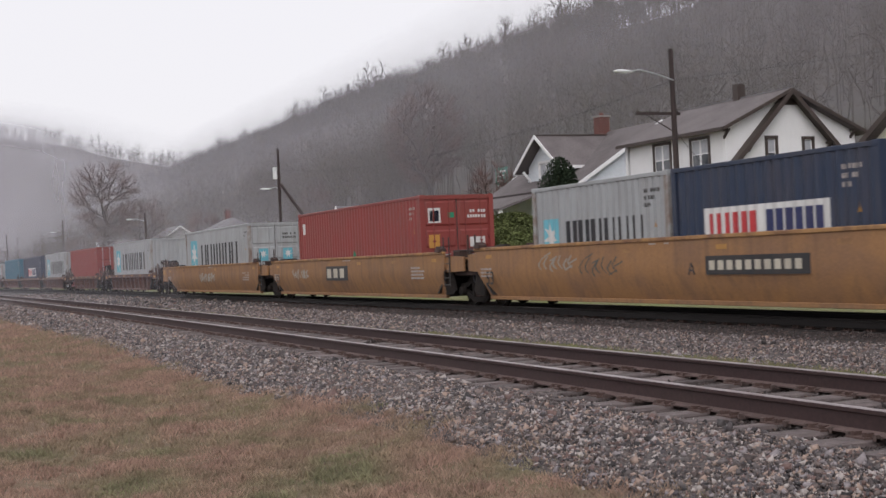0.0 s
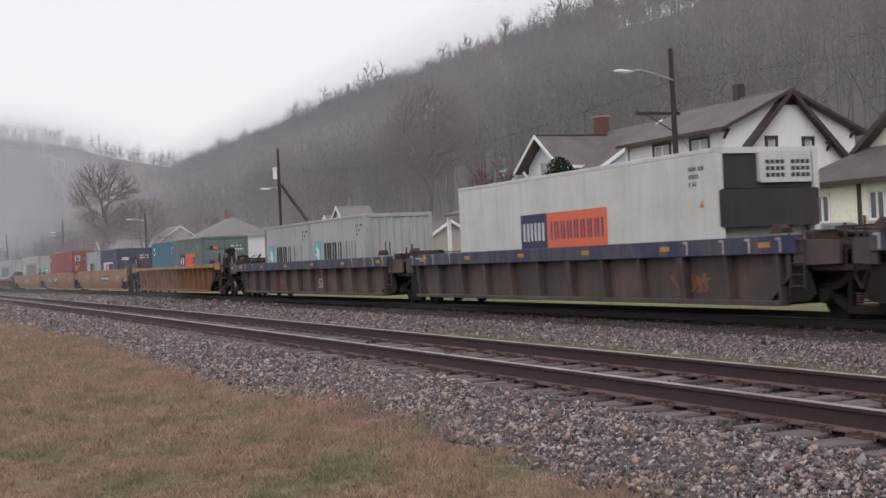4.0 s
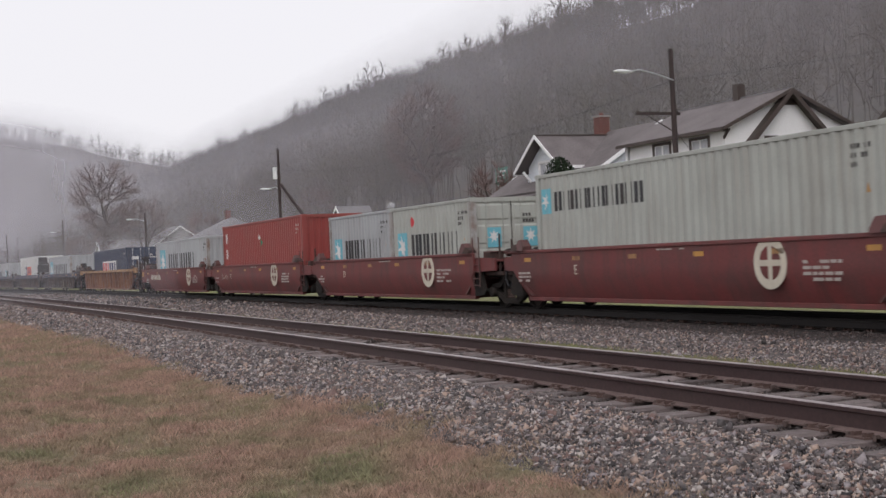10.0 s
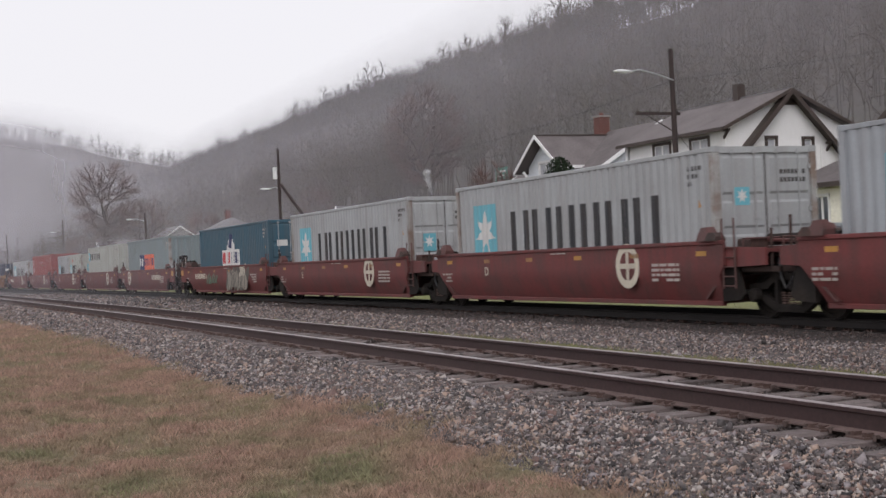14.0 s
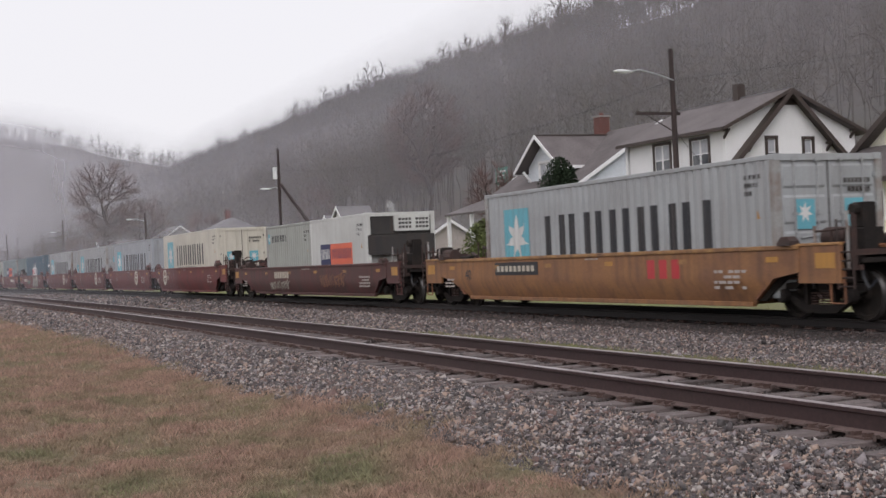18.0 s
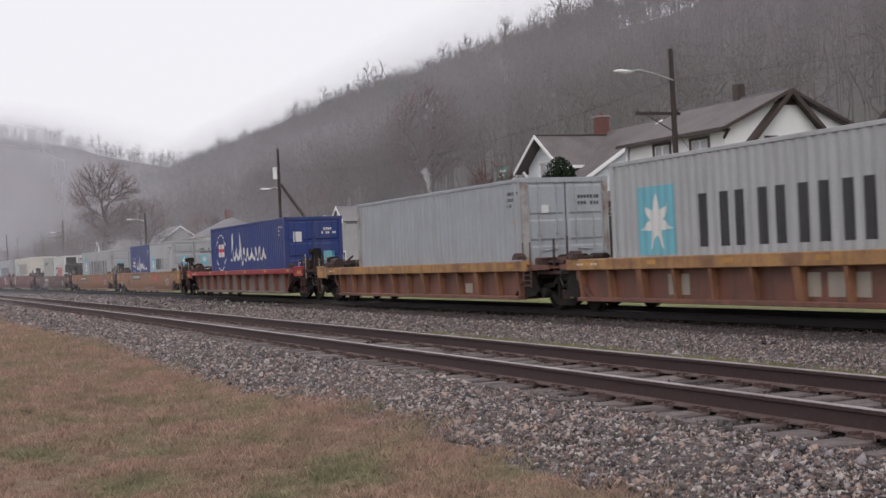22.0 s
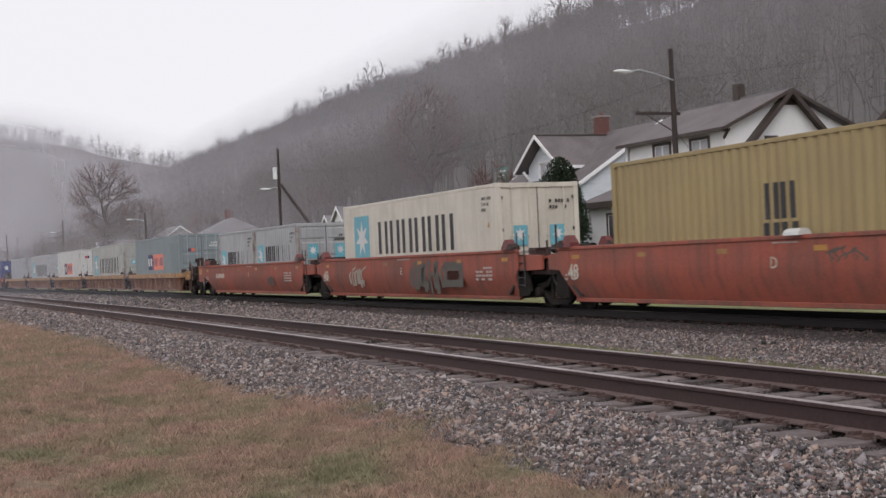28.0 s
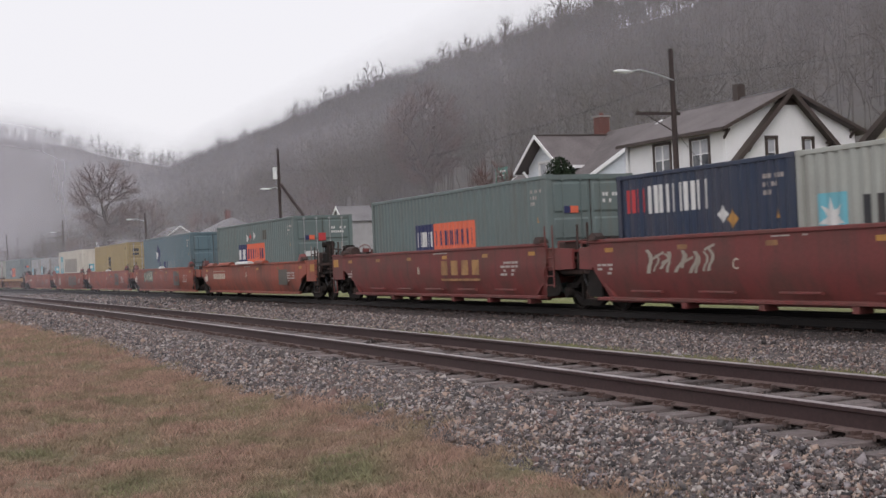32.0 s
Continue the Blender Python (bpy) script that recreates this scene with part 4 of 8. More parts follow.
def cottage(x, y, w, d, eave, ridge, wall_mat, roof_mat, label, gable_front=False, hip=False, chim=False, base=None, trim="white_trim"):
    """A plain house further off: x, y its front middle; ridge along x, or towards the front."""
    g = (ground_z(x, y - bend(x)) if base is None else base) - 0.1
    h = thing("house", label, "house", at=Matrix.Translation((x, y, 0)))
    half = w / 2
    win = [(-half * 0.62, -half * 0.62 + 0.9, g + 1.1, g + 2.4), (half * 0.3, half * 0.3 + 0.9, g + 1.1, g + 2.4)]
    if gable_front:
        top = lambda s: ridge - (ridge - eave) * abs(s) / (half + 0.3) - 0.1
        wall(h, "front_wall", wall_mat, -half + 0.16, half - 0.16, g, top, win, pose(0, 0, 0), 0.16, (0.0,))
        if wall_mat == "siding_grey":
            part("gable_panel", Shape().plate([(-half + 0.1, eave + 0.05), (half - 0.1, eave + 0.05), (0, ridge - 0.15)], -0.05, -0.01), trim, h, "white boarded gable")
        for sg in (-1, 1):
            slab(h, "roof", roof_mat, [(sg * (half + 0.3), -0.4, eave), (sg * (half + 0.3), d + 0.4, eave), (0, d + 0.4, ridge), (0, -0.4, ridge)], 0.14)
            beam(h, "barge_board", trim, (sg * (half + 0.3), -0.43, eave), (0, -0.43, ridge + 0.02), 0.05, 0.28)
            wall(h, "side_wall", wall_mat, 0, d, g, lambda s: eave, [], Matrix.Translation((half if sg > 0 else -half + 0.16, 0, 0)) @ pose(0, 0, 0, 0, 0, 90))
    else:
        wall(h, "front_wall", wall_mat, -half + 0.16, half - 0.16, g, lambda s: eave, win, pose(0, 0, 0))
        if hip:
            s = Shape().add([(-half - 0.5, -0.5, eave), (half + 0.5, -0.5, eave), (half + 0.5, d + 0.5, eave), (-half - 0.5, d + 0.5, eave), (-half * 0.35, d / 2, ridge), (half * 0.35, d / 2, ridge)], [(0, 1, 5, 4), (1, 2, 5), (2, 3, 4, 5), (3, 0, 4), (0, 3, 2, 1)])
            part("roof", s, roof_mat, h)
            wall(h, "side_wall", wall_mat, 0, d, g, lambda s: eave, [], Matrix.Translation((half, 0, 0)) @ pose(0, 0, 0, 0, 0, 90))
        else:
            top = lambda s: ridge - (ridge - eave) * abs(s - d / 2) / (d / 2 + 0.4) - 0.1
            for sx in (-half + 0.16, half):
                wall(h, "gable_wall", wall_mat, 0, d, g, top, [], Matrix.Translation((sx, 0, 0)) @ pose(0, 0, 0, 0, 0, 90), 0.16, (d / 2,))
            slab(h, "roof", roof_mat, [(-half - 0.4, -0.4, eave), (half + 0.4, -0.4, eave), (half + 0.4, d / 2, ridge), (-half - 0.4, d / 2, ridge)], 0.14)
            slab(h, "roof", roof_mat, [(half + 0.4, d + 0.4, eave), (-half - 0.4, d + 0.4, eave), (-half - 0.4, d / 2, ridge), (half + 0.4, d / 2, ridge)], 0.14)
            for yy in (-0.4, d + 0.4):
                beam(h, "barge_board", trim, (half + 0.43, yy, eave), (half + 0.43, d / 2, ridge + 0.02), 0.05, 0.28)
    for a, b, c, e in win:
        window(h, front(0.5 * (a + b), 0, c), b - a, e - c, trim, 1, (0, 1), "glass")
    if chim:
        part("chimney", Shape().box(-half * 0.3, -half * 0.3 + 0.7, d / 2 - 0.3, d / 2 + 0.4, ridge - 0.6, ridge + 1.1), "brick", h, "red brick chimney")
    return h


def parked_pickup(x, y, yaw):
    """A crew-cab pickup parked along the street, nose towards +x."""
    g = ground_z(x, y - bend(x))
    car = thing("pickup_truck", "dark grey-green crew-cab pickup parked by the street", "pickup truck", at=pose(x, y, g, 0, 0, yaw))
    s = Shape()
    s.sweep([(px, [(-w, 0.5), (w, 0.5), (w + 0.03, 0.8), (w, zt), (-w, zt), (-w - 0.03, 0.8)]) for px, w, zt in
             ((-2.78, 0.90, 1.02), (-2.7, 0.93, 1.08), (-0.8, 0.95, 1.10), (1.45, 0.95, 1.12), (2.45, 0.92, 1.05), (2.75, 0.86, 0.96), (2.82, 0.80, 0.78))])
    body = part("body", s, "pickup_paint", car)
    cab = Shape().sweep([(px, [(-w0, 1.08), (w0, 1.08), (w1, zt), (-w1, zt)]) for px, w0, w1, zt in
                         ((-0.88, 0.90, 0.86, 1.12), (-0.66, 0.90, 0.74, 1.82), (-0.35, 0.90, 0.70, 1.92), (0.62, 0.90, 0.70, 1.93), (0.85, 0.90, 0.72, 1.84), (1.62, 0.90, 0.84, 1.12))])
    part("cab", cab, "pickup_paint", car)
    part("bed_cover", Shape().box(-2.72, -0.92, -0.86, 0.86, 1.10, 1.20, 0.03), "charcoal", car)
    for sy in (-1, 1):
        lean = lambda z: sy * (0.90 - 0.18 * (z - 1.12) / 0.75 + 0.012)
        for a, b, c, d in ((-0.62, 0.02, -0.52, 0.02), (0.10, 1.30, 0.10, 0.80)):
            v = [(a, lean(1.2), 1.2), (b, lean(1.2), 1.2), (d, lean(1.76), 1.76), (c, lean(1.76), 1.76)]
            v += [(p, q - sy * 0.03, e) for p, q, e in v]
            part("side_window", Shape().add(v, [(0, 1, 2, 3), (7, 6, 5, 4), (0, 4, 5, 1), (1, 5, 6, 2), (2, 6, 7, 3), (3, 7, 4, 0)]), "glass", car)
        part("mirror", Shape().box(1.22, 1.34, sy * 1.02 - 0.09, sy * 1.02 + 0.09, 1.22, 1.42, 0.03), "charcoal", car)
        part("door_handle", Shape().box(0.16, 0.34, sy * 0.965 - 0.012, sy * 0.965 + 0.012, 1.0, 1.03), "steel", body)
        part("headlight", Shape().box(2.66, 2.79, sy * 0.66 - 0.14, sy * 0.66 + 0.14, 0.78, 0.93, 0.03), "lamp_head", body)
        for px in (-1.78, 1.80):
            wh = part("wheel", Shape().turned([(0.10, -0.10), (0.25, -0.11), (0.37, -0.10), (0.39, -0.04), (0.39, 0.06), (0.36, 0.11), (0.1, 0.11)], sy * 0.86, px, 0.39, 20), "charcoal", car)
            part("rim", Shape().turned([(0.03, -0.02), (0.20, -0.02), (0.235, 0.01), (0.2, 0.03)], sy * 0.98, px, 0.39, 16), "steel", wh)
    v = [(1.60, -0.76, 1.17), (1.60, 0.76, 1.17), (0.90, 0.66, 1.81), (0.90, -0.66, 1.81)]
    v = [(p + 0.02, q, e + 0.015) for p, q, e in v] + v
    part("windscreen", Shape().add(v, [(0, 1, 2, 3), (7, 6, 5, 4), (0, 4, 5, 1), (1, 5, 6, 2), (2, 6, 7, 3), (3, 7, 4, 0)]), "glass", car)
    part("bumper", Shape().box(2.78, 2.92, -0.88, 0.88, 0.46, 0.68, 0.03), "steel", car)
    part("grille", Shape().box(2.78, 2.84, -0.48, 0.48, 0.72, 0.92, 0.02), "charcoal", car)


M["pickup_paint"] = material("dark_grey_green_car_paint", (0.055, 0.075, 0.078), 0.3, 0.2, tint=(0.045, 0.06, 0.062), scale=1.5, amount=0.4, fine=30, bump=0, spec=0.6, speck=0.1)
parked_pickup(-33.2, 27.5, 0)
white_house()
dormer_house()
yellow_house()
tan_house = cottage(-108.5, 43.0, 9.0, 5.5, 2.6, 4.5, "lap_tan", "shingle", "tan-sided low house with a brown roof and stovepipe", base=-0.3)
part("stovepipe", Shape().tube((-3.7, 0.9, 3.2), (-3.7, 0.9, 4.9), 0.10, n=10), "steel", tan_house)
cottage(-131.0, 45.0, 3.6, 3.0, 5.5, 7.15, "siding_grey", "shingle_light", "grey house with a pointed white front gable", gable_front=True, base=0)
cottage(-138.0, 46.0, 3.2, 3.0, 5.1, 6.5, "siding_grey", "shingle_light", "small grey house with a pointed white gable", gable_front=True, base=0)
cottage(-176.0, 40.0, 9.5, 9.0, 5.4, 8.0, "white_wall", "shingle_light", "white house under a grey hipped roof", hip=True, chim=True, base=0)
cottage(-223.0, 42.0, 11.0, 9.0, 5.2, 8.6, "siding_grey", "shingle_light", "grey house with white gable edges", base=0)
cottage(-262.0, 40.0, 8.0, 9.0, 4.6, 7.6, "white_wall", "shingle_light", "white-gabled house down the valley", gable_front=True, base=0)
cottage(-310.0, 46.0, 12.0, 10.0, 5.0, 8.5, "white_wall", "shingle_light", "pale house far down the valley", base=0)
cottage(-370.0, 52.0, 12.0, 10.0, 5.5, 9.5, "siding_grey", "shingle_light", "grey house far down the valley", base=0)


# ---- poles and wires ----
def utility_pole(x, y, top, label, lamp=None, arm=None, can=False, brace=None, lean=0.0):
    g = ground_z(x, y - bend(x)) - 0.3
    p = thing("utility_pole", label, "utility pole", "poles along the street", at=Matrix.Translation((x, y, 0)))
    part("mast", Shape().tube((0, 0, g), (-lean, 0, top), 0.14, 0.10, 12), "pole", p)
    if lamp:
        ly, lz, z0 = lamp
        part("lamp_arm", Shape().pipe([(0, 0, z0), (0, ly * 0.35, z0 + 0.22), (0, ly * 0.75, lz + 0.10), (0, ly, lz)], 0.035), "steel", p)
        s = Shape()
        prof = [(0.0, 0.02), (0.25, 0.09), (0.55, 0.13), (0.8, 0.10), (0.95, 0.03)]
        rings = [[(ly + 0.25 - a, r * 1.0 * math.cos(q * math.pi / 4), lz + 0.02 + r * 0.7 * math.sin(q * math.pi / 4)) for q in range(8)] for a, r in prof]
        v = [(b, a, c) for ring in rings for a, b, c in ring]
        f = [tuple(range(8)), tuple(range(32, 40))[::-1]]
        for k in range(4):
            f += [(k * 8 + i, (k + 1) * 8 + i, (k + 1) * 8 + (i + 1) % 8, k * 8 + (i + 1) % 8) for i in range(8)]
        part("lamp_head", s.add(v, f), "lamp_head", p, "pale unlit street-lamp head")
    if arm:
        y0, y1, z0 = arm
        part("crossarm", Shape().box(-0.22, -0.12, y0, y1, z0 - 0.06, z0 + 0.06), "pole", p)
        part("arm_brace", Shape().tube((-0.17, y0 + 0.5, z0 - 0.05), (-0.1, 0, z0 - 0.75), 0.025, n=6), "pole", p)
        for yy in (y0 + 0.1, y0 + 0.7, y1 - 0.1):
            part("insulator", Shape().tube((-0.17, yy, z0 + 0.06), (-0.17, yy, z0 + 0.2), 0.04, 0.03, 8), "pole", p)
    if can:
        part("transformer", Shape().tube((-0.45, -0.1, can), (-0.45, -0.1, can + 0.95), 0.26, n=14), "lamp_head", p, "pale grey transformer can")
        part("bracket", Shape().box(-0.3, -0.1, -0.12, 0.0, can + 0.3, can + 0.6), "steel", p)
    if brace:
        part("push_brace", Shape().tube(brace[0], brace[1], 0.12, 0.15, 10), "pole", p)
    return p


utility_pole(-44.9, 30.0, 9.3, "dark creosoted pole with a street-lamp arm", lamp=(-2.1, 8.30, 8.0), arm=(-1.75, 0.35, 6.65), lean=0.1)
utility_pole(-102.0, 30.0, 10.6, "dark pole with a transformer can and push brace", lamp=(-0.9, 7.35, 7.3), can=8.2, brace=((0.15, 0.1, 7.7), (8.3, 3.0, -0.4)))
utility_pole(-152.0, 28.5, 7.9, "dark pole with a street-lamp arm down the street", lamp=(-1.5, 7.2, 6.9))
utility_pole(-221.0, 28.0, 10.2, "dark pole far down the street", lamp=(-1.3, 8.2, 8.1))
utility_pole(-300.0, 26.0, 10.4, "dark pole far down the street", lamp=(-1.3, 8.2, 8.1))
utility_pole(2.0, 46.0, 10.4, "dark creosoted pole beside the street", arm=(-1.2, 1.2, 9.6))


def wires():
    runs = [((-45, 30, 8.0), (2, 46, 8.6), 0.5, 0.012), ((-45, 30, 8.0), (-102, 30, 8.9), 1.2, 0.016), ((-102, 30, 9.0), (-152, 28.5, 7.6), 0.5, 0.010),
            ((-152, 28.5, 7.5), (-221, 28, 9.6), 1.0, 0.012), ((-221, 28, 9.6), (-300, 26, 9.8), 1.0, 0.012), ((-45, 30, 6.5), (-50, 33.2, 5.9), 0.2, 0.010), ((-45, 29.9, 6.2), (-47.2, 33.2, 4.5), 0.15, 0.010)]
    for a, b, sag, thick in runs:
        a, b = Vector(a), Vector(b)
        s = Shape()
        pts = [a.lerp(b, t / 10) - Vector((0, 0, sag * 4 * (t / 10) * (1 - t / 10))) for t in range(11)]
        s.pipe(pts, thick, 5)
        tagged(part("overhead_wire", s, "wire", None), "thin black overhead wire slung between poles", "cable", "overhead wires")


wires()
sg_ = thing("road_sign", "green highway sign on two posts at the hill's foot", "road sign", at=Matrix.Translation((-112.0, 55.0, 0)))
part("panel", Shape().box(-1.3, 1.3, -0.04, 0.0, 8.0, 9.6), "sign_green", sg_)
for xx in (-1.0, 1.0):
    part("post", Shape().box(xx - 0.08, xx + 0.08, 0.0, 0.14, -0.5, 9.5), "steel", sg_)
for k in range(3):
    part("legend_bar", Shape().box(-1.0, 0.9 - 0.3 * k, -0.05, -0.04, 9.1 - 0.42 * k, 9.3 - 0.42 * k), "white_trim", sg_)


# ---- trees ----
def limbs_to(points, rnd, root, r_twig, power, pull=0.42):
    """Tapered limbs of a bare tree that fork again and again towards its twig ends: (p, q, r0, r1, twigs beyond)."""
    out = []

    def fork(p, pts, r0):
        if len(pts) == 1:
            mid = p.lerp(pts[0], 0.55) + Vector((rnd.gauss(0, 1), rnd.gauss(0, 1), rnd.gauss(0, 1))) * 0.05 * (pts[0] - p).length
            out.append((p, mid, r0, r0 * 0.8, 1))
            out.append((mid, pts[0], r0 * 0.8, r0 * 0.35, 1))
            return
        mean = Vector((0, 0, 0))
        for q in pts:
            mean += q
        mean /= len(pts)
        step = pull * rnd.uniform(0.75, 1.2)
        q = p.lerp(mean, step) + Vector((rnd.gauss(0, 1), rnd.gauss(0, 1), rnd.gauss(0, 0.5))) * 0.045 * (mean - p).length
        r1 = r_twig * len(pts) ** power
        out.append((p, q, r0, r1, len(pts)))
        a, b = rnd.sample(pts, 2)
        one = [t for t in pts if (t - a).length_squared < (t - b).length_squared]
        two = [t for t in pts if (t - a).length_squared >= (t - b).length_squared]
        for part_of in (one, two):
            if part_of:
                fork(q, part_of, r_twig * len(part_of) ** power)

    fork(root, points, r_twig * len(points) ** power)
    return out


def dome_points(rnd, n, height, width, low, up=0.55, vase=0.0):
    """Twig ends through a lumpy domed crown, thicker towards its outside."""
    lumps = [(rnd.uniform(0, 2 * math.pi), rnd.uniform(-0.5, 1.0), rnd.uniform(0.75, 1.08)) for _ in range(9)]
    pts = []
    while len(pts) < n:
        v = Vector((rnd.gauss(0, 1), rnd.gauss(0, 1), rnd.gauss(0, 1))).normalized()
        k = min(lumps, key=lambda t: (v - Vector((math.cos(t[0]), math.sin(t[0]), t[1])).normalized()).length)[2]
        r = k * rnd.uniform(0.18, 1.0) ** 0.42
        c = height * (low + (1 - low) * (1 - up))
        z = c + v.z * r * (height - c if v.z > 0 else c - height * low)
        k = 1 - vase * (1 - (z / height - low) / (1 - low))
        pts.append(Vector((v.x * r * k * width / 2, v.y * r * k * width / 2, z)))
    return pts


def bare_tree(x, y, height, seed, label, width=0.8, mat="bark", twig="bark_red", ends=850, low=0.3, base=None, vase=0.0, thin=0.026):
    g = ground_z(x, y - bend(x)) if base is None else base
    tree = thing("tree", label, "tree", "bare trees in the valley", at=Matrix.Translation((x, y, g)))
    rnd = random.Random(seed)
    pts = dome_points(rnd, ends, height, height * width, low, 0.55, vase)
    fork_at = Vector((rnd.uniform(-0.3, 0.3), rnd.uniform(-0.3, 0.3), height * low * 0.55))
    trunk, crown = Shape(), Shape()
    r = thin * ends ** 0.30
    trunk.tube(Vector((0, 0, -0.3)), fork_at * 0.5, r * 1.25, r * 1.05, 8)
    trunk.tube(fork_at * 0.5, fork_at, r * 1.05, r, 8)
    for p, q, r0, r1, twigs in limbs_to(pts, rnd, fork_at, thin, 0.30, 0.30):
        if twigs > 30:
            trunk.tube(p, q, r0, r1, 6)
        else:
            crown.tube(p, q, r0, r1, 3)
    part("trunk", trunk, mat, tree)
    part("crown", crown, twig, tree, "bare reddish twigs")
    return tree


bare_tree(-147.0, 62.0, 21.0, 21, "large bare tree with a wide rounded crown", 0.66, ends=3600, low=0.30, thin=0.024, vase=0.15)
bare_tree(-206.0, 32.5, 19.0, 33, "tall bare tree with a spreading red-budding crown", 0.84, ends=3600, low=0.22, thin=0.022, vase=0.62)
bare_tree(-214.0, 40.0, 14.0, 34, "bare tree with a rounded twiggy crown", 0.75)
bare_tree(-196.0, 46.0, 11.0, 35, "bare tree with a rounded twiggy crown", 0.75)
bare_tree(-172.0, 56.0, 12.0, 36, "slender bare tree on the hill's foot", 0.6)
bare_tree(-104.0, 50.0, 10.0, 37, "slender bare tree on the hill's foot", 0.6)
bare_tree(-246.0, 34.0, 9.0, 38, "small bare tree beside the street", 0.8)


def woods():
    """Bare winter woods over the ridge, past counting: one mesh from a few tree forms."""
    rng = np.random.default_rng(8)

    def form(seed, ends, thin):
        rnd = random.Random(seed)
        low = rnd.uniform(0.28, 0.45)
        pts = dome_points(rnd, ends, 15.0, 15.0 * rnd.uniform(0.42, 0.62), low)
        segs = [(Vector((0, 0, -1)), Vector((0, 0, 15 * low * 0.7)), 0.13, 0.10, 99)] + limbs_to(pts, rnd, Vector((0, 0, 15 * low * 0.7)), thin, 0.36, 0.36)
        v, f = [], []
        for p, q, r0, r1, tw in segs:
            d = (q - p).normalized()
            a = d.orthogonal().normalized()
            a = (Matrix.Rotation(rnd.uniform(0, 6.3), 3, d) @ a)
            o = len(v)
            if tw > 12:
                b = d.cross(a)
                ring = [a * math.cos(t) + b * math.sin(t) for t in (0, 2.1, 4.2)]
                v += [p + w * r0 for w in ring] + [q + w * r1 for w in ring]
                f += [(o, o + 1, o + 4, o + 3), (o + 1, o + 2, o + 5, o + 4), (o + 2, o, o + 3, o + 5)]
            else:
                v += [p - a * r0, p + a * r0, q + a * r1, q - a * r1]
                f.append((o, o + 1, o + 2, o + 3))
        return np.array([tuple(p) for p in v]), np.array(f)

    near = [form(100 + k, 100, 0.02) for k in range(8)]
    mid = [form(200 + k, 56, 0.032) for k in range(8)]
    far = [form(300 + k, 16, 0.08) for k in range(6)]
    crest = [form(400 + k, 90, 0.05) for k in range(8)]
    far_crest = [form(500 + k, 40, 0.09) for k in range(6)]
    allv, allf, o = [], [], 0
    spots = []
    for x0, x1, y0, y1, n, kind, big in ((-330, -40, 56, 130, 1050, near, 1.0), (-330, -60, 130, 200, 1000, mid, 1.0), (-330, -60, 195, 240, 90, mid, 1.0), (-720, -360, 204, 244, 560, crest, 1.0), (-1120, -720, 204, 244, 420, far_crest, 1.0), (-700, -330, 50, 210, 1350, mid, 1.0),
                                         (-1250, -700, 60, 236, 700, far, 1.0), (-420, -240, 30, 58, 70, near, 0.8), (-800, -420, -40, 60, 200, mid, 1.0),
                                         (-1650, -1150, -420, 330, 1500, far, 1.5)):
        for _ in range(n):
            spots.append((rng.uniform(x0, x1), rng.uniform(y0, y1), big, kind))
    for x in np.arange(-1250, -340, 2.6):      # a fringe along the crest
        spots.append((x + rng.uniform(-2, 2), 226 + rng.uniform(-12, 12), rng.uniform(1.05, 1.4) if rng.random() < 0.85 else 1.6, crest if x > -720 else far_crest))
    for y in np.arange(-40, 420, 2.6):        # and along the far one
        spots.append((-1525 + rng.uniform(-14, 14), y, rng.uniform(0.55, 0.95), far_crest))
    for x, y, big, kind in spots:
        if (-60 < x and y < 60) or (-165 < x < -118 and y < 70):
            continue
        v, f = kind[rng.integers(len(kind))]
        a = rng.uniform(0, 2 * math.pi)
        sc = rng.uniform(0.6, 1.15) * big
        c, s_ = math.cos(a) * sc, math.sin(a) * sc
        z = ground_z(x, y - bend(x))
        allv.append(np.stack([x + v[:, 0] * c - v[:, 1] * s_, y + v[:, 0] * s_ + v[:, 1] * c, z + v[:, 2] * sc * rng.uniform(0.9, 1.15)], 1))
        allf.append(f + o)
        o += len(v)
    tagged(new("winter_woods", bulk("winter_woods", np.concatenate(allv), np.concatenate(allf), "woods")), "leafless grey-brown woods covering the ridges", "forest", kind="stuff")


woods()


def leafy(name, label, category, x, y, form, count, leaf, mat, seed, core=None):
    """A dense evergreen: many small leaf clumps spread through a form(rnd) -> point."""
    rnd = random.Random(seed)
    g = ground_z(x, y - bend(x))
    ob = thing(name, label, category, at=Matrix.Translation((x, y, g)))
    s = Shape()
    for _ in range(count):
        p = Vector(form(rnd))
        a = Vector((rnd.gauss(0, 1), rnd.gauss(0, 1), rnd.gauss(0, 0.7))).normalized()
        b = a.orthogonal().normalized()
        c = a.cross(b)
        k = leaf * rnd.uniform(0.6, 1.4)
        s.add([p - b * k * 0.5, p + a * k + c * 0.1 * k, p + b * k * 0.5, p - a * 0.4 * k], [(0, 1, 2), (0, 2, 3)])
    part("crown", s, mat, ob)
    part("stem", Shape().tube((0, 0, -0.3), (0, 0, core or 1.0), 0.10, 0.05, 8), "bark", ob)
    return ob


def mound_form(rx, ry, h):
    def f(rnd):
        a, t = rnd.uniform(0, 2 * math.pi), rnd.random()
        e = (1 - t ** 2.6) ** 0.5
        k = math.sqrt(rnd.uniform(0.15, 1)) * (0.90 + 0.1 * math.sin(4 * a + 3 * t) + 0.55 * noise.noise((2.6 * math.cos(a), 2.6 * math.sin(a), 0.9 * h * t)))
        return (rx * e * k * math.cos(a), ry * e * k * math.sin(a), 0.1 + h * t * (0.93 + 0.1 * math.sin(5 * a)))
    return f


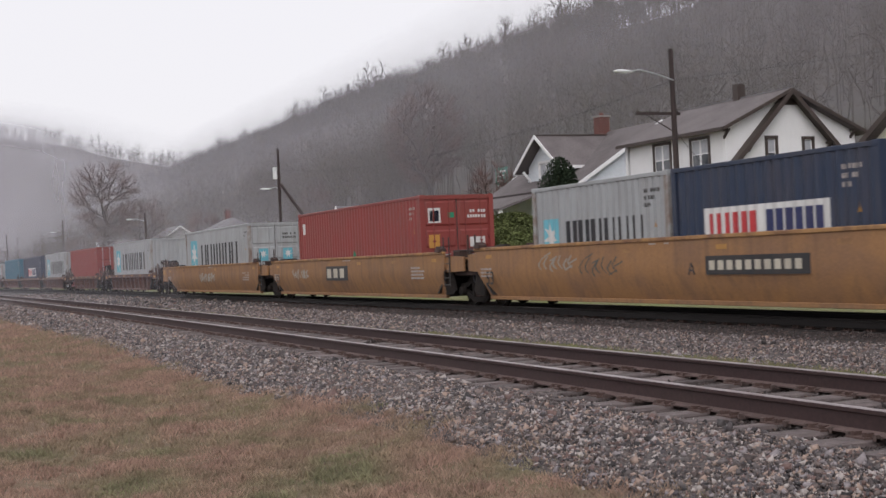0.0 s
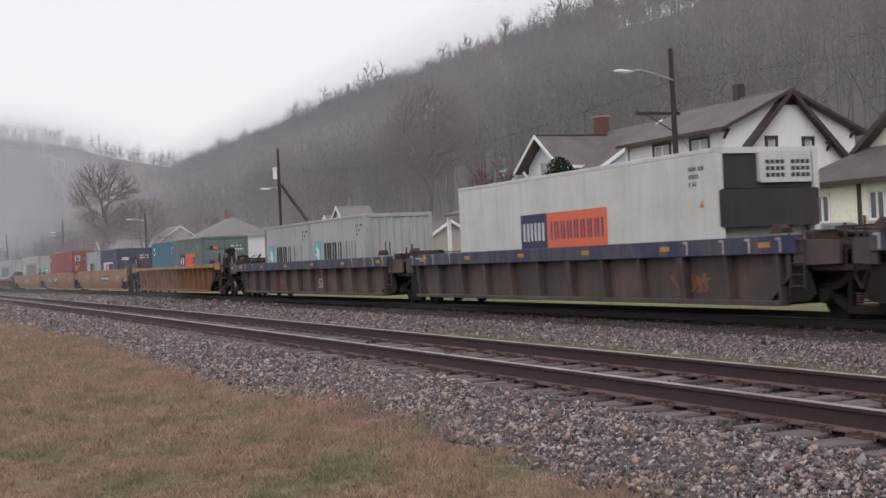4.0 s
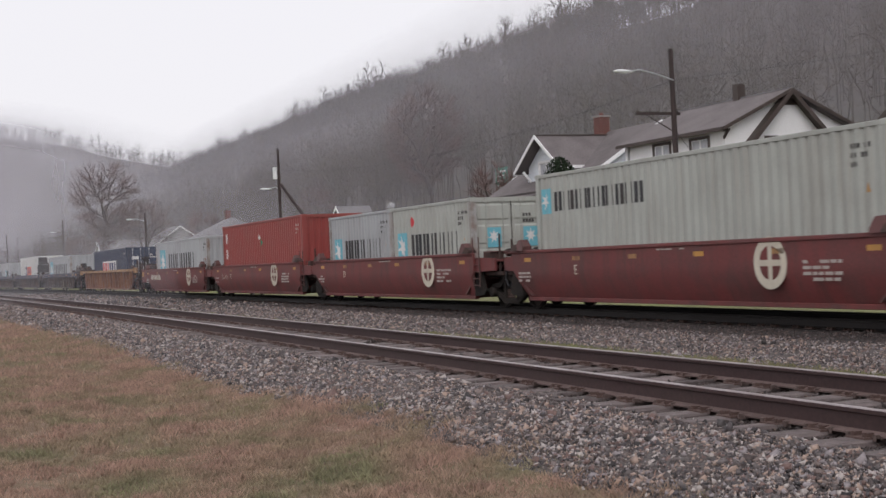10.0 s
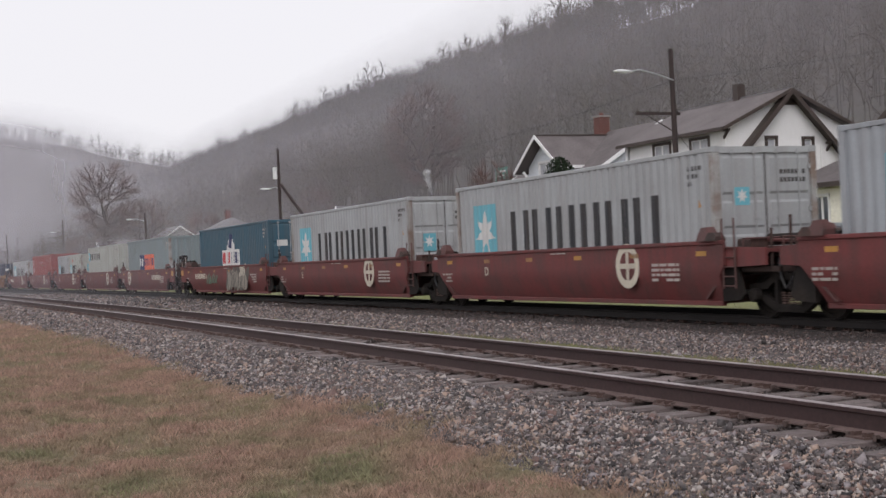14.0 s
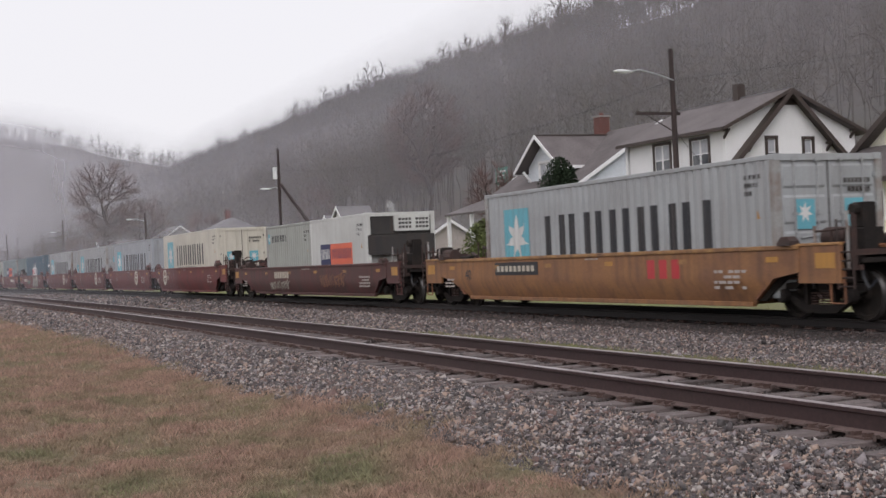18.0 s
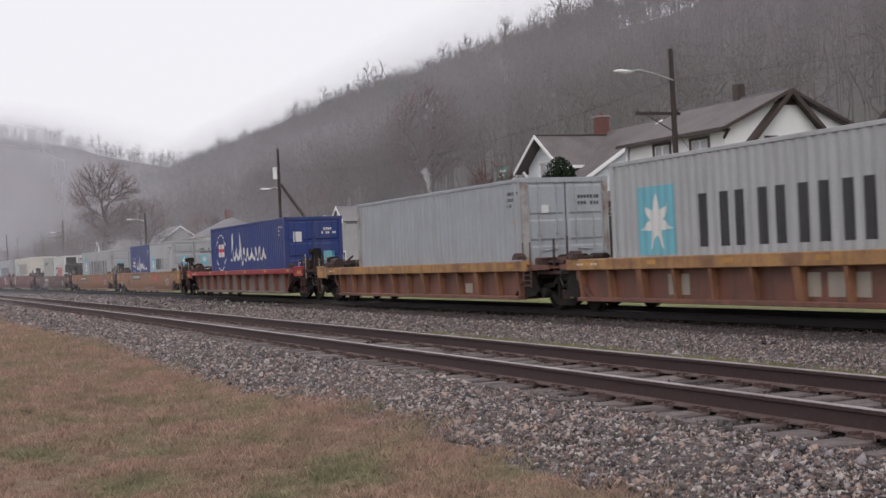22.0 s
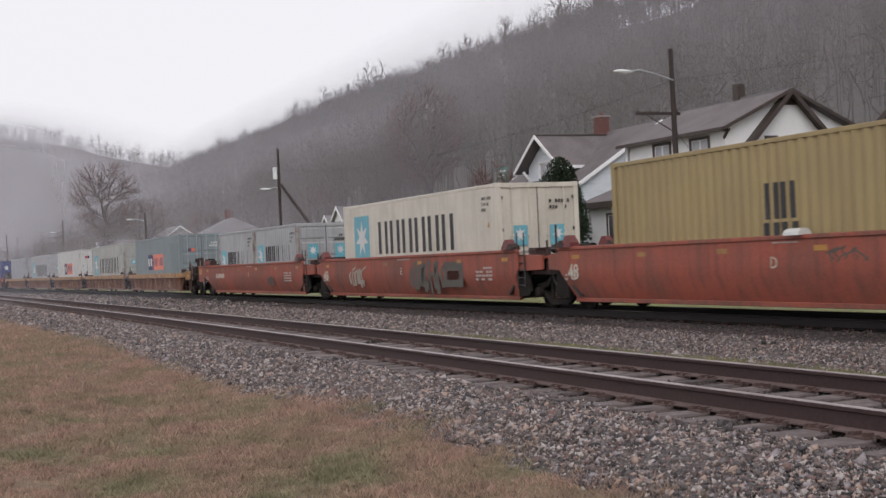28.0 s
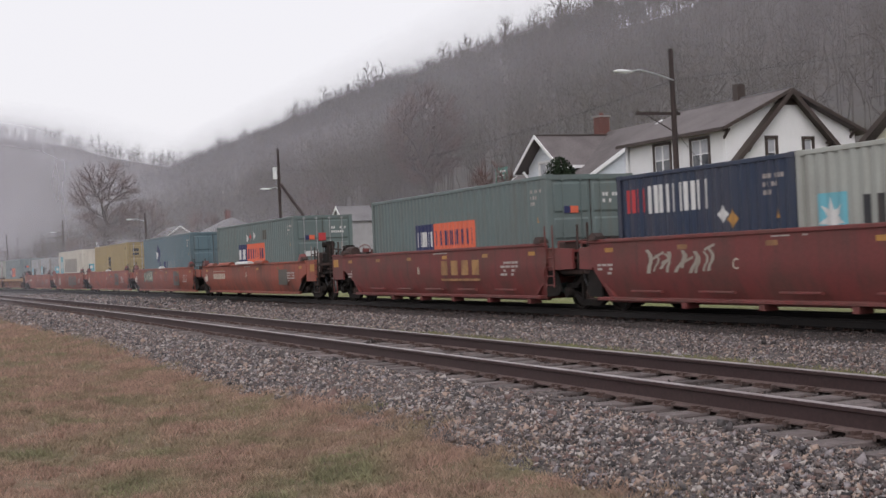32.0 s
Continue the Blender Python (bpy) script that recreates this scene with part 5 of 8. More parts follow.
leafy("conifer", "dark rounded evergreen beside the white house", "tree", -53.3, 29.2, mound_form(1.4, 1.3, 5.55), 34000, 0.07, "conifer", 3, 5.0)
leafy("hedge", "dense rounded green hedge before the houses", "shrub", -55.2, 27.4, mound_form(4.4, 2.0, 3.2), 46000, 0.075, "hedge", 4, 2.0)
leafy("shrub", "low dark evergreen shrub by the porch", "shrub", -49.2, 29.8, mound_form(0.8, 0.7, 1.5), 3000, 0.08, "conifer", 5, 1.0)


# ---- drizzle mist over the valley: haze painted into thin see-through veils ----
def mist_veil(y, share, x_far, line=None, low=None):
    """One see-through veil with painted-in drizzle haze: along the slope at y, then across the valley floor at x_far.
    share: its density far off and close by.
    """
    m = bpy.data.materials.new("painted_haze")
    m.use_nodes = True
    n, l = m.node_tree.nodes, m.node_tree.links
    n.remove(n["Principled BSDF"])
    tr, df, tl = n.new("ShaderNodeBsdfTransparent"), n.new("ShaderNodeBsdfDiffuse"), n.new("ShaderNodeBsdfTranslucent")
    for k in (df, tl):
        k.inputs["Color"].default_value = MIST
    both, mix = n.new("ShaderNodeMixShader"), n.new("ShaderNodeMixShader")
    l.new(df.outputs[0], both.inputs[1])
    l.new(tl.outputs[0], both.inputs[2])
    tc, nz, sep = n.new("ShaderNodeTexCoord"), n.new("ShaderNodeTexNoise"), n.new("ShaderNodeSeparateXYZ")
    nz.inputs["Scale"].default_value, nz.inputs["Detail"].default_value = 1.3 / y, 4
    l.new(tc.outputs["Object"], nz.inputs["Vector"])
    l.new(tc.outputs["Object"], sep.inputs[0])

    def spread(socket, a, b, lo, hi):
        mr = n.new("ShaderNodeMapRange")
        for key, val in zip(("From Min", "From Max", "To Min", "To Max"), (a, b, lo, hi)):
            mr.inputs[key].default_value = val
        l.new(socket, mr.inputs["Value"])
        return mr.outputs[0]

    def maths(op, a, b):
        k = n.new("ShaderNodeMath")
        k.operation = op
        for socket, val in zip(k.inputs, (a, b)):
            if isinstance(val, float):
                socket.default_value = val
            else:
                l.new(val, socket)
        return k.outputs[0]

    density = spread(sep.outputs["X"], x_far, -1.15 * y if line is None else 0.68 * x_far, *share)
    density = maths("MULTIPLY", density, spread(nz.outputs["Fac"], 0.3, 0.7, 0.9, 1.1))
    roof = spread(sep.outputs["X"], 0.97 * x_far, 0.55 * x_far, 0.95 * y, 0.365 * y)       # the painted haze thins out above the ridges
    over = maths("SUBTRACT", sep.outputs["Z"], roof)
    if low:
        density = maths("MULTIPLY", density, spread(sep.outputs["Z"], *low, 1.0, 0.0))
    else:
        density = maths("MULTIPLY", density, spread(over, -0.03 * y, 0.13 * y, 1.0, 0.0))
    l.new(density, mix.inputs[0])
    l.new(tr.outputs[0], mix.inputs[1])
    l.new(both.outputs[0], mix.inputs[2])
    l.new(mix.outputs[0], n["Material Output"].inputs["Surface"])
    line = line or [(30, y), (0.55 * x_far, y), (0.7 * x_far, 0.985 * y), (0.82 * x_far, 0.93 * y), (0.92 * x_far, 0.78 * y), (0.98 * x_far, 0.5 * y), (x_far, 0.1 * y), (x_far, -0.9 * y)]
    me = bpy.data.meshes.new("mist_veil")
    me.from_pydata([(a, b, z) for a, b in line for z in (-4.0, 1.6 * y)], [], [(2 * i, 2 * i + 2, 2 * i + 3, 2 * i + 1) for i in range(len(line) - 1)])
    me.materials.append(m)
    me.shade_smooth()
    return tagged(new("mist_veil", me), "thin grey see-through sheet with drizzle haze painted in, over the valley", "mist", kind="stuff")


# Haze colour of the sheets; their set density stands for distance.
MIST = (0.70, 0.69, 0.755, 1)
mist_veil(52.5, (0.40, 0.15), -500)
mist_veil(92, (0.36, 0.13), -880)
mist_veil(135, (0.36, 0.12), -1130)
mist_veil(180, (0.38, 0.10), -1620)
# Low sheets that put distance haze over the far track and cars.
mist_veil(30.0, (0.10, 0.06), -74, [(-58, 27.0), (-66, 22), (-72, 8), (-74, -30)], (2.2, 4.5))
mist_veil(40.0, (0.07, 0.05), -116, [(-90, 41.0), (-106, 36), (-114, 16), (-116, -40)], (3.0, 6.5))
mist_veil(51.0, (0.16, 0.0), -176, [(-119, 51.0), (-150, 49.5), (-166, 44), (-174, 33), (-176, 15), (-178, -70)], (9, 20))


# ---- smoke from the tan house's stovepipe: two puffs that rise and drift off to the hill ----
def smoke_puff(seed):
    m = bpy.data.materials.get("thin_smoke")
    if m is None:
        m = bpy.data.materials.new("thin_smoke")
        m.use_nodes = True
        n, l = m.node_tree.nodes, m.node_tree.links
        n.remove(n["Principled BSDF"])
        tr, df, mix = n.new("ShaderNodeBsdfTransparent"), n.new("ShaderNodeBsdfDiffuse"), n.new("ShaderNodeMixShader")
        df.inputs["Color"].default_value = (0.85, 0.85, 0.87, 1)
        mix.inputs[0].default_value = 0.16
        l.new(tr.outputs[0], mix.inputs[1])
        l.new(df.outputs[0], mix.inputs[2])
        l.new(mix.outputs[0], n["Material Output"].inputs["Surface"])
    rnd = random.Random(seed)
    s = Shape()
    for k in range(11):
        u = k / 10
        cx, cy, cz, rad = -0.9 * u ** 1.5 + rnd.gauss(0, 0.06), rnd.gauss(0, 0.06), -1.0 + 2.1 * u, 0.12 + 0.30 * u * rnd.uniform(0.7, 1.2)
        v = [(0, 0, 1)] + [(math.sin(a) * math.cos(b), math.sin(a) * math.sin(b), math.cos(a)) for a in (0.6, 1.2, 1.9, 2.5) for b in [i * math.pi / 4 for i in range(8)]] + [(0, 0, -1)]
        v = [Vector(p) * rad * (1 + 0.5 * noise.noise(Vector(p) * 1.7 + Vector((k, seed, 0)))) + Vector((cx, cy, cz)) for p in v]
        f = [(0, 1 + i, 1 + (i + 1) % 8) for i in range(8)] + [(1 + 8 * q + i, 9 + 8 * q + i, 9 + 8 * q + (i + 1) % 8, 1 + 8 * q + (i + 1) % 8) for q in range(3) for i in range(8)] + [(33, 25 + (i + 1) % 8, 25 + i) for i in range(8)]
        s.add(v, f)
    return tagged(part("smoke_puff", s, m, None), "thin white smoke puff over the tan house", "smoke", "smoke puffs")


PUFFS = [smoke_puff(k) for k in (1, 2)]


# ---- the train: every car unit and container is keyed along the bend ----
MOVERS = []            # (thing, place along the train at t = 0)
WHEELSETS = ([], [])   # leading and trailing wheelsets of the trucks


def side_form(x0, x1, z0, z1, y, thick, cut0, cut1):
    """A car's side sheet: upper half upright, lower half drawn in; the ends cut away above the trucks."""
    zm = z0 + 0.46 * (z1 - z0)
    s = Shape()
    out = [(x0, z1), (x0, z1 - 0.42)]
    ring = [(x0 + cut0 * 0.45, zm + 0.02), (x0 + cut0, z0), (x1 - cut1, z0), (x1 - cut1 * 0.45, zm + 0.02), (x1, z1 - 0.42), (x1, z1)]
    pts = out + ring
    drawn = lambda z: 0.24 * max(0.0, (zm + 0.02 - z) / (zm - z0 + 0.02)) if z < zm + 0.02 else 0.0
    front = [(x, y + drawn(z), z) for x, z in pts]
    back = [(x, y + thick + drawn(z), z) for x, z in pts]
    n = len(pts)
    v = front + back
    f = [(0, 1, 6, 7), (1, 2, 5, 6), (2, 3, 4, 5), (n, n + 7, n + 6, n + 1), (n + 1, n + 6, n + 5, n + 2), (n + 2, n + 5, n + 4, n + 3)]
    f += [(i, i + n, (i + 1) % n + n, (i + 1) % n) for i in range(n)]
    return s.add(v, f)


def mirrored(shape):
    t = Shape()
    t.v = [(x, -y, z) for x, y, z in shape.v]
    t.f = [tuple(reversed(f)) for f in shape.f]
    return t


def truck_meshes():
    frame_ = Shape()
    for y in (-1.06, 0.94):
        # upper chord, lower tension bar, columns: the openings of the cast frame stay open
        frame_.plate([(-1.16, 0.50), (-1.14, 0.62), (-0.62, 0.66), (-0.40, 0.82), (0.40, 0.82), (0.62, 0.66), (1.14, 0.62), (1.16, 0.50), (0.62, 0.54), (0.36, 0.70), (-0.36, 0.70), (-0.62, 0.54)], y, y + 0.12)
        frame_.plate([(-1.12, 0.50), (-0.92, 0.50), (-0.34, 0.26), (0.34, 0.26), (0.92, 0.50), (1.12, 0.50), (0.40, 0.12), (-0.40, 0.12)], y, y + 0.12)
        for x in (-0.40, 0.32):
            frame_.box(x, x + 0.08, y, y + 0.12, 0.2, 0.74)
        for x in (-0.89, 0.89):
            frame_.turned([(0.02, -0.16), (0.11, -0.15), (0.13, -0.12), (0.13, 0.0)], y + (0.0 if y < 0 else 0.28), x, 0.42, 12)
    frame_.box(-0.17, 0.17, -0.95, 0.95, 0.50, 0.70)
    springs = Shape()
    for y in (-1.03, 0.97):
        for x in (-0.18, 0.0, 0.18):
            for k in range(5):
                springs.tube((x, y + 0.03, 0.27 + 0.045 * k), (x, y + 0.03, 0.295 + 0.045 * k), 0.065, n=10)
    wheel = Shape()
    prof = [(0.05, -0.09), (0.10, -0.09), (0.12, -0.03), (0.33, -0.02), (0.345, -0.055), (0.415, -0.055), (0.42, 0.04), (0.445, 0.055), (0.44, 0.085), (0.345, 0.085), (0.33, 0.03), (0.12, 0.04), (0.05, 0.05)]
    wheel.turned(prof, -0.775, 0, 0, 28)
    wheel.turned([(r, -y) for r, y in reversed(prof)], 0.775, 0, 0, 28)
    wheel.tube((0, -1.0, 0), (0, 1.0, 0), 0.075, n=12)
    me = wheel.mesh("wheelset", M["wheel"])
    me.materials.append(M["tread"])
    for p in me.polygons:
        if all(0.41 < math.hypot(me.vertices[i].co.x, me.vertices[i].co.z) < 0.423 for i in p.vertices):
            p.material_index = 1
    brake = Shape()
    for x in (-0.44, 0.44):
        brake.box(x - 0.06, x + 0.06, -0.88, 0.88, 0.34, 0.42)
        for y in (-0.78, 0.78):
            brake.box(x - 0.09 if x < 0 else x, x if x < 0 else x + 0.09, y - 0.06, y + 0.06, 0.26, 0.52)
    return frame_.mesh("truck", M["truck"]), springs.mesh("spring_group", M["spike"]), me, brake.mesh("brake_beam", M["truck"])


TRUCK = truck_meshes()


def add_truck(unit, x):
    """A two-axle freight truck under a car, in the car's space."""
    t = part("truck", TRUCK[0], None, unit, "grimy black cast-steel two-axle truck")
    t.location = (x, 0, 0)
    part("spring_group", TRUCK[1], None, t)
    part("brake_beam", TRUCK[3], None, t)
    for k, dx in enumerate((-0.89, 0.89)):
        w = part("wheelset", TRUCK[2], None, t)
        w.location = (dx, 0, 0.42)
        WHEELSETS[k].append(w)


def add_brake_wheel(unit, x, z, mat):
    s = Shape()
    n = 18
    for i in range(n):
        a, b = 2 * math.pi * i / n, 2 * math.pi * (i + 1) / n
        s.tube((x, 0.2 + 0.235 * math.cos(a) - 0.5, z + 0.235 * math.sin(a)), (x, 0.2 + 0.235 * math.cos(b) - 0.5, z + 0.235 * math.sin(b)), 0.018, n=5)
    for i in range(4):
        a = math.pi * i / 2 + 0.4
        s.tube((x, -0.3, z), (x + 0.03, -0.3 + 0.235 * math.cos(a), z + 0.235 * math.sin(a)), 0.012, n=5)
    part("brake_wheel", s, mat, unit)
    s = Shape().box(x + 0.03, x + 0.17, -0.40, -0.20, z - 0.16, z + 0.10)
    s.tube((x + 0.15, -0.3, z - 0.2), (x + 0.15, -0.3, z - 0.75), 0.03)
    part("brake_housing", s, mat, unit)


def stripes(unit, name, x0, x1, z0, z1, y, mat, rows=3, fill=0.7, seed=0):
    """Small unreadable stencilled lines as plain bars."""
    rnd = random.Random(seed)
    s = Shape()
    step = (z1 - z0) / rows
    for r in range(rows):
        x = x0
        while x < x1 - 0.03:
            w = min(rnd.uniform(0.10, 0.28), x1 - x)
            if rnd.random() < fill:
                s.box(x, x + w, y - 0.003, y, z0 + r * step, z0 + r * step + step * 0.55)
            x += w + 0.04
    if s.v:
        tagged(part(name, s, mat, unit), kind="stuff")


def put_words(unit, text, size, x, z, y, mat, name="lettering"):
    me = words(text, size, name)
    me.materials.append(M[mat])
    ob = part(name, me, None, unit)
    ob.location = (x, y - 0.004, z)
    return ob


def emblem(unit, x, z, y):
    """A cream ring with a cross inside, as plain shapes."""
    n = 28
    ring = [(x + 0.47 * r * math.cos(2 * math.pi * i / n), yy, z + 0.47 * r * math.sin(2 * math.pi * i / n)) for yy in (y - 0.004, y) for r in (0.66, 1.0) for i in range(n)]
    f = []
    for i in range(n):
        k = (i + 1) % n
        f += [(i, n + i, n + k, k), (2 * n + i, 2 * n + k, 3 * n + k, 3 * n + i), (n + i, 3 * n + i, 3 * n + k, n + k), (i, k, 2 * n + k, 2 * n + i)]
    part("round_emblem", Shape().add(ring, f), "cream", unit, "worn cream ring emblem")
    a, b = 0.055, 0.32
    cross = [(-a, -b), (a, -b), (a, -a), (b, -a), (b, a), (a, a), (a, b), (-a, b), (-a, a), (-b, a), (-b, -a), (-a, -a)]
    part("emblem_cross", Shape().plate([(x + p, z + q) for p, q in cross], y - 0.0045, y), "cream", unit)


def scrawl(unit, x0, x1, z0, z1, y, mat, seed, wide=0.06, lift=0.0):
    """A sprayed scribble that cannot be read: overlapping bent strokes."""
    rnd = random.Random(seed)
    s = Shape()
    x, y = x0, y - lift
    while x < x1:
        h0, h1 = z0 + rnd.random() * 0.25 * (z1 - z0), z1 - rnd.random() * 0.25 * (z1 - z0)
        k = rnd.uniform(-0.15, 0.25)
        pts = [(x + k * t + 0.10 * math.sin(5 * t + seed), h0 + (h1 - h0) * t) for t in (0, 0.25, 0.5, 0.75, 1.0)]
        w = wide * rnd.uniform(0.6, 1.4)
        for (a, b), (c, d) in zip(pts, pts[1:]):
            s.plate([(a - w, b), (a + w, b), (c + w, d), (c - w, d)], y - 0.004, y)
        if rnd.random() < 0.6:
            zz = rnd.uniform(z0, z1 - wide)
            s.plate([(x - 0.05, zz), (x + 0.3, zz + 0.1), (x + 0.3, zz + 0.1 + wide), (x - 0.05, zz + wide)], y - 0.0045, y)
        x += rnd.uniform(0.16, 0.30)
    tagged(part("graffiti", s, mat, unit, "faded unreadable spray-painted scrawl"), kind="stuff")


def car_unit(c, m0, m1, shared0, shared1, style, body, chord=None, trim=None, top=1.23, label="", marks=(), chord_h=0.26, ribs=0, dark="charcoal",
             truck0=True, wheel_end=0, rib=None, ticks=False, cones=None, group="well cars of the freight train", cat="rail car", bottom=0.05, flange=False):
    """One platform of a double-stack well car. c: its middle along the train; m0, m1: the joints before and behind it;
    shared: whether the joint is an articulated one over a common truck."""
    unit = thing("well_car", label, cat, group)
    z = lambda a: a - FAR_Z                      # the unit's origin lies on the rail head
    top_, bot = z(top), z(bottom)
    g0, g1 = (0.75 if shared0 else 2.05), (1.35 if shared1 else 2.05)
    x0, x1 = m0 + g0 - c, m1 - g1 - c
    hw = 1.47
    chord, trim = chord or body, trim or body
    if style == "smooth":
        cut0, cut1 = (0.5 if shared0 else 1.6), (0.35 if shared1 else 1.6)
        for sgn in (-1, 1):
            s = side_form(x0, x1, bot, top_, -hw, 0.06, cut0, cut1)
            part("side_sheet", s if sgn < 0 else mirrored(s), body, unit)
            t = Shape().box(x0, x1, sgn * hw - 0.03, sgn * hw + 0.05, top_ - 0.03, top_ + 0.05, 0.012) if sgn < 0 else Shape().box(x0, x1, hw - 0.05, hw + 0.03, top_ - 0.03, top_ + 0.05, 0.012)
            part("top_chord", t, chord, unit)
            t = Shape().box(x0 + cut0, x1 - cut1, sgn * 1.235 - 0.05, sgn * 1.235 + 0.05, bot - 0.03, bot + 0.06, 0.01)
            part("bottom_sill", t, body, unit)
        if flange:
            part("sill_flange", Shape().box(x0 + cut0 - 0.1, x1 - cut1 + 0.1, -hw - 0.07, -1.22, bot + 0.02, bot + 0.09, 0.01), body, unit, "projecting flange along the lower sill")
            for q in range(5):
                xg = x0 + cut0 + 1.3 + (x1 - cut1 - x0 - cut0 - 3.8) * q / 4
                part("guard_bar", Shape().box(xg, xg + 1.15, -hw - 0.05, -hw + 0.03, bot + 0.20, bot + 0.25, 0.01), body, unit)
                part("sill_bracket", Shape().box(xg + 1.9, xg + 2.06, -hw - 0.06, -1.22, bot - 0.10, bot + 0.02), body, unit)
    else:
        cut0, cut1 = (0.35 if shared0 else 1.35), (0.35 if shared1 else 1.35)
        for sgn in (-1, 1):
            y0, y1 = (-hw + 0.20, -hw + 0.24) if sgn < 0 else (hw - 0.24, hw - 0.20)
            part("side_sheet", Shape().plate([(x0 + cut0, bot), (x1 - cut1, bot), (x1 - cut1 * 0.4, top_ - 0.5), (x1 - cut1 * 0.4, top_ - 0.05), (x0 + cut0 * 0.4, top_ - 0.05), (x0 + cut0 * 0.4, top_ - 0.5)], y0, y1), body, unit)
            a, b = sorted((sgn * (hw + 0.01), sgn * (hw - 0.20)))
            part("top_chord", Shape().box(x0 - 0.1, x1 + 0.1, a, b, top_ - chord_h, top_, 0.015), chord, unit)
            a, b = sorted((sgn * hw, sgn * (hw - 0.18)))
            part("bottom_sill", Shape().box(x0 + cut0, x1 - cut1, a, b, bot, bot + 0.09, 0.012), trim, unit)
            for i in range(ribs):
                xr = x0 + cut0 + 0.08 + (x1 - cut1 - x0 - cut0 - 0.16) * i / (ribs - 1)
                w = 0.10 if i in (2, ribs // 2, ribs - 3) else 0.045
                a, b = sorted((sgn * (hw - 0.005), sgn * (hw - 0.22)))
                r = Shape().sweep([(xr - w, [(a + (0.07 if sgn < 0 else 0), bot + 0.08), (b, bot + 0.08), (b, top_ - chord_h), (a, top_ - chord_h)]), (xr + w, [(a + (0.07 if sgn < 0 else 0), bot + 0.08), (b, bot + 0.08), (b, top_ - chord_h), (a, top_ - chord_h)])])
                part("rib", r, rib or trim, unit)
    # well floor: cross bearers under the container, end bulkheads
    fl = Shape()
    for k in range(9):
        xr = x0 + cut0 + 0.4 + (x1 - x0 - cut0 - cut1 - 0.8) * k / 8
        fl.box(xr - 0.12, xr + 0.12, -1.19, 1.19, bot, bot + 0.10)
    fl.box(x0 + cut0 + 0.2, x1 - cut1 - 0.2, -1.18, -1.0, bot + 0.10, 0.368)
    fl.box(x0 + cut0 + 0.2, x1 - cut1 - 0.2, 1.0, 1.18, bot + 0.10, 0.368)
    part("well_floor", fl, dark, unit)
    for xe, sg in ((x0 + cut0 * 0.5, 1), (x1 - cut1 * 0.5, -1)):
        part("end_bulkhead", Shape().plate([(xe, 0.75), (xe + sg * 0.55, bot + 0.1), (xe + sg * 0.62, bot + 0.1), (xe + sg * 0.1, 0.78), (xe + sg * 0.1, top_ - 0.1), (xe, top_ - 0.1)], -1.38, 1.38), dark, unit)
    # end platforms above the trucks
    rnd_ = random.Random(int(c * 7))
    for e, (xe, m, shared, sg) in enumerate(((x0, m0 - c, shared0, -1), (x1, m1 - c, shared1, 1))):
        xo = m - sg * (0.02 if shared else 0.75)
        a, b = sorted((xe, xo))
        pf = Shape().box(a, b, -0.62, 0.62, 0.90, 1.12, 0.02)
        pf.box(a, b, -0.28, 0.28, 0.72, 0.92)
        if shared:
            for sy in (-1, 1):
                pf.plate([(xe, 0.95), (xo - sg * 0.15, 0.98), (xo - sg * 0.15, top_ - 0.12), (xe, top_ - 0.08)], sy * 1.38 - 0.03, sy * 1.38 + 0.03)
            pf.box(min(xe, xo - sg * 0.15), max(xe, xo - sg * 0.15), -1.38, 1.38, top_ - 0.2, top_ - 0.14)
        else:
            xp = xe - sg * 0.25
            xq = xe + sg * 0.95
            pf.box(min(xp, xq), max(xp, xq), -1.42, 1.42, top_ - 0.36, top_ - 0.28)
            pf.box(xq - 0.06, xq + 0.06, -1.40, 1.40, top_ - 0.60, top_ - 0.28)
            pf.box(min(xe, xq), max(xe, xq), -0.45, 0.45, 0.80, top_ - 0.3)
        part("end_platform", pf, "truck" if not shared else trim, unit)
        # ladder and grab irons at the corner
        for sy in (-1, 1):
            web = Shape()
            y0, y1 = sorted((sy * 1.34, sy * 1.28))
            if shared:
                web.plate([(xe - sg * 0.25, bot + 0.06), (xe + sg * 0.30, bot + 0.10), (xe + sg * 0.42, 0.45), (xe + sg * 0.22, 0.98), (xe - sg * 0.25, 0.98)][::sg], y0, y1)
            else:
                web.plate([(xe + sg * 0.05, 0.95), (xe - sg * 1.1, 0.95), (xe - sg * 1.45, bot + 0.08), (xe - sg * 1.2, bot + 0.08), (xe - sg * 0.6, 0.72), (xe + sg * 0.05, 0.78)][::-sg], y0 + sy * -0.05, y1 + sy * -0.05)
            part("end_web", web, "truck", unit)
        bl = Shape()
        if shared:
            bl.box(min(xe, xo), max(xe, xo), -1.05, 1.05, 0.80, 0.98, 0.03)
        else:
            xt = m - sg * 2.05
            bl.box(xt - 0.30, xt + 0.30, -1.25, 1.25, 0.78, 1.0, 0.03)
            bl.box(min(xt, xo), max(xt, xo), -0.35, 0.35, 0.62, 0.9, 0.02)
            bl.tube((xt + sg * 0.4, -0.75, 1.12), (xt + sg * 1.0, -0.75, 1.12), 0.16, n=12)
            bl.box(xt + sg * 0.5 - 0.14, xt + sg * 0.5 + 0.14, 0.3, 0.7, 0.98, 1.3)
        part("body_bolster", bl, "truck", unit)
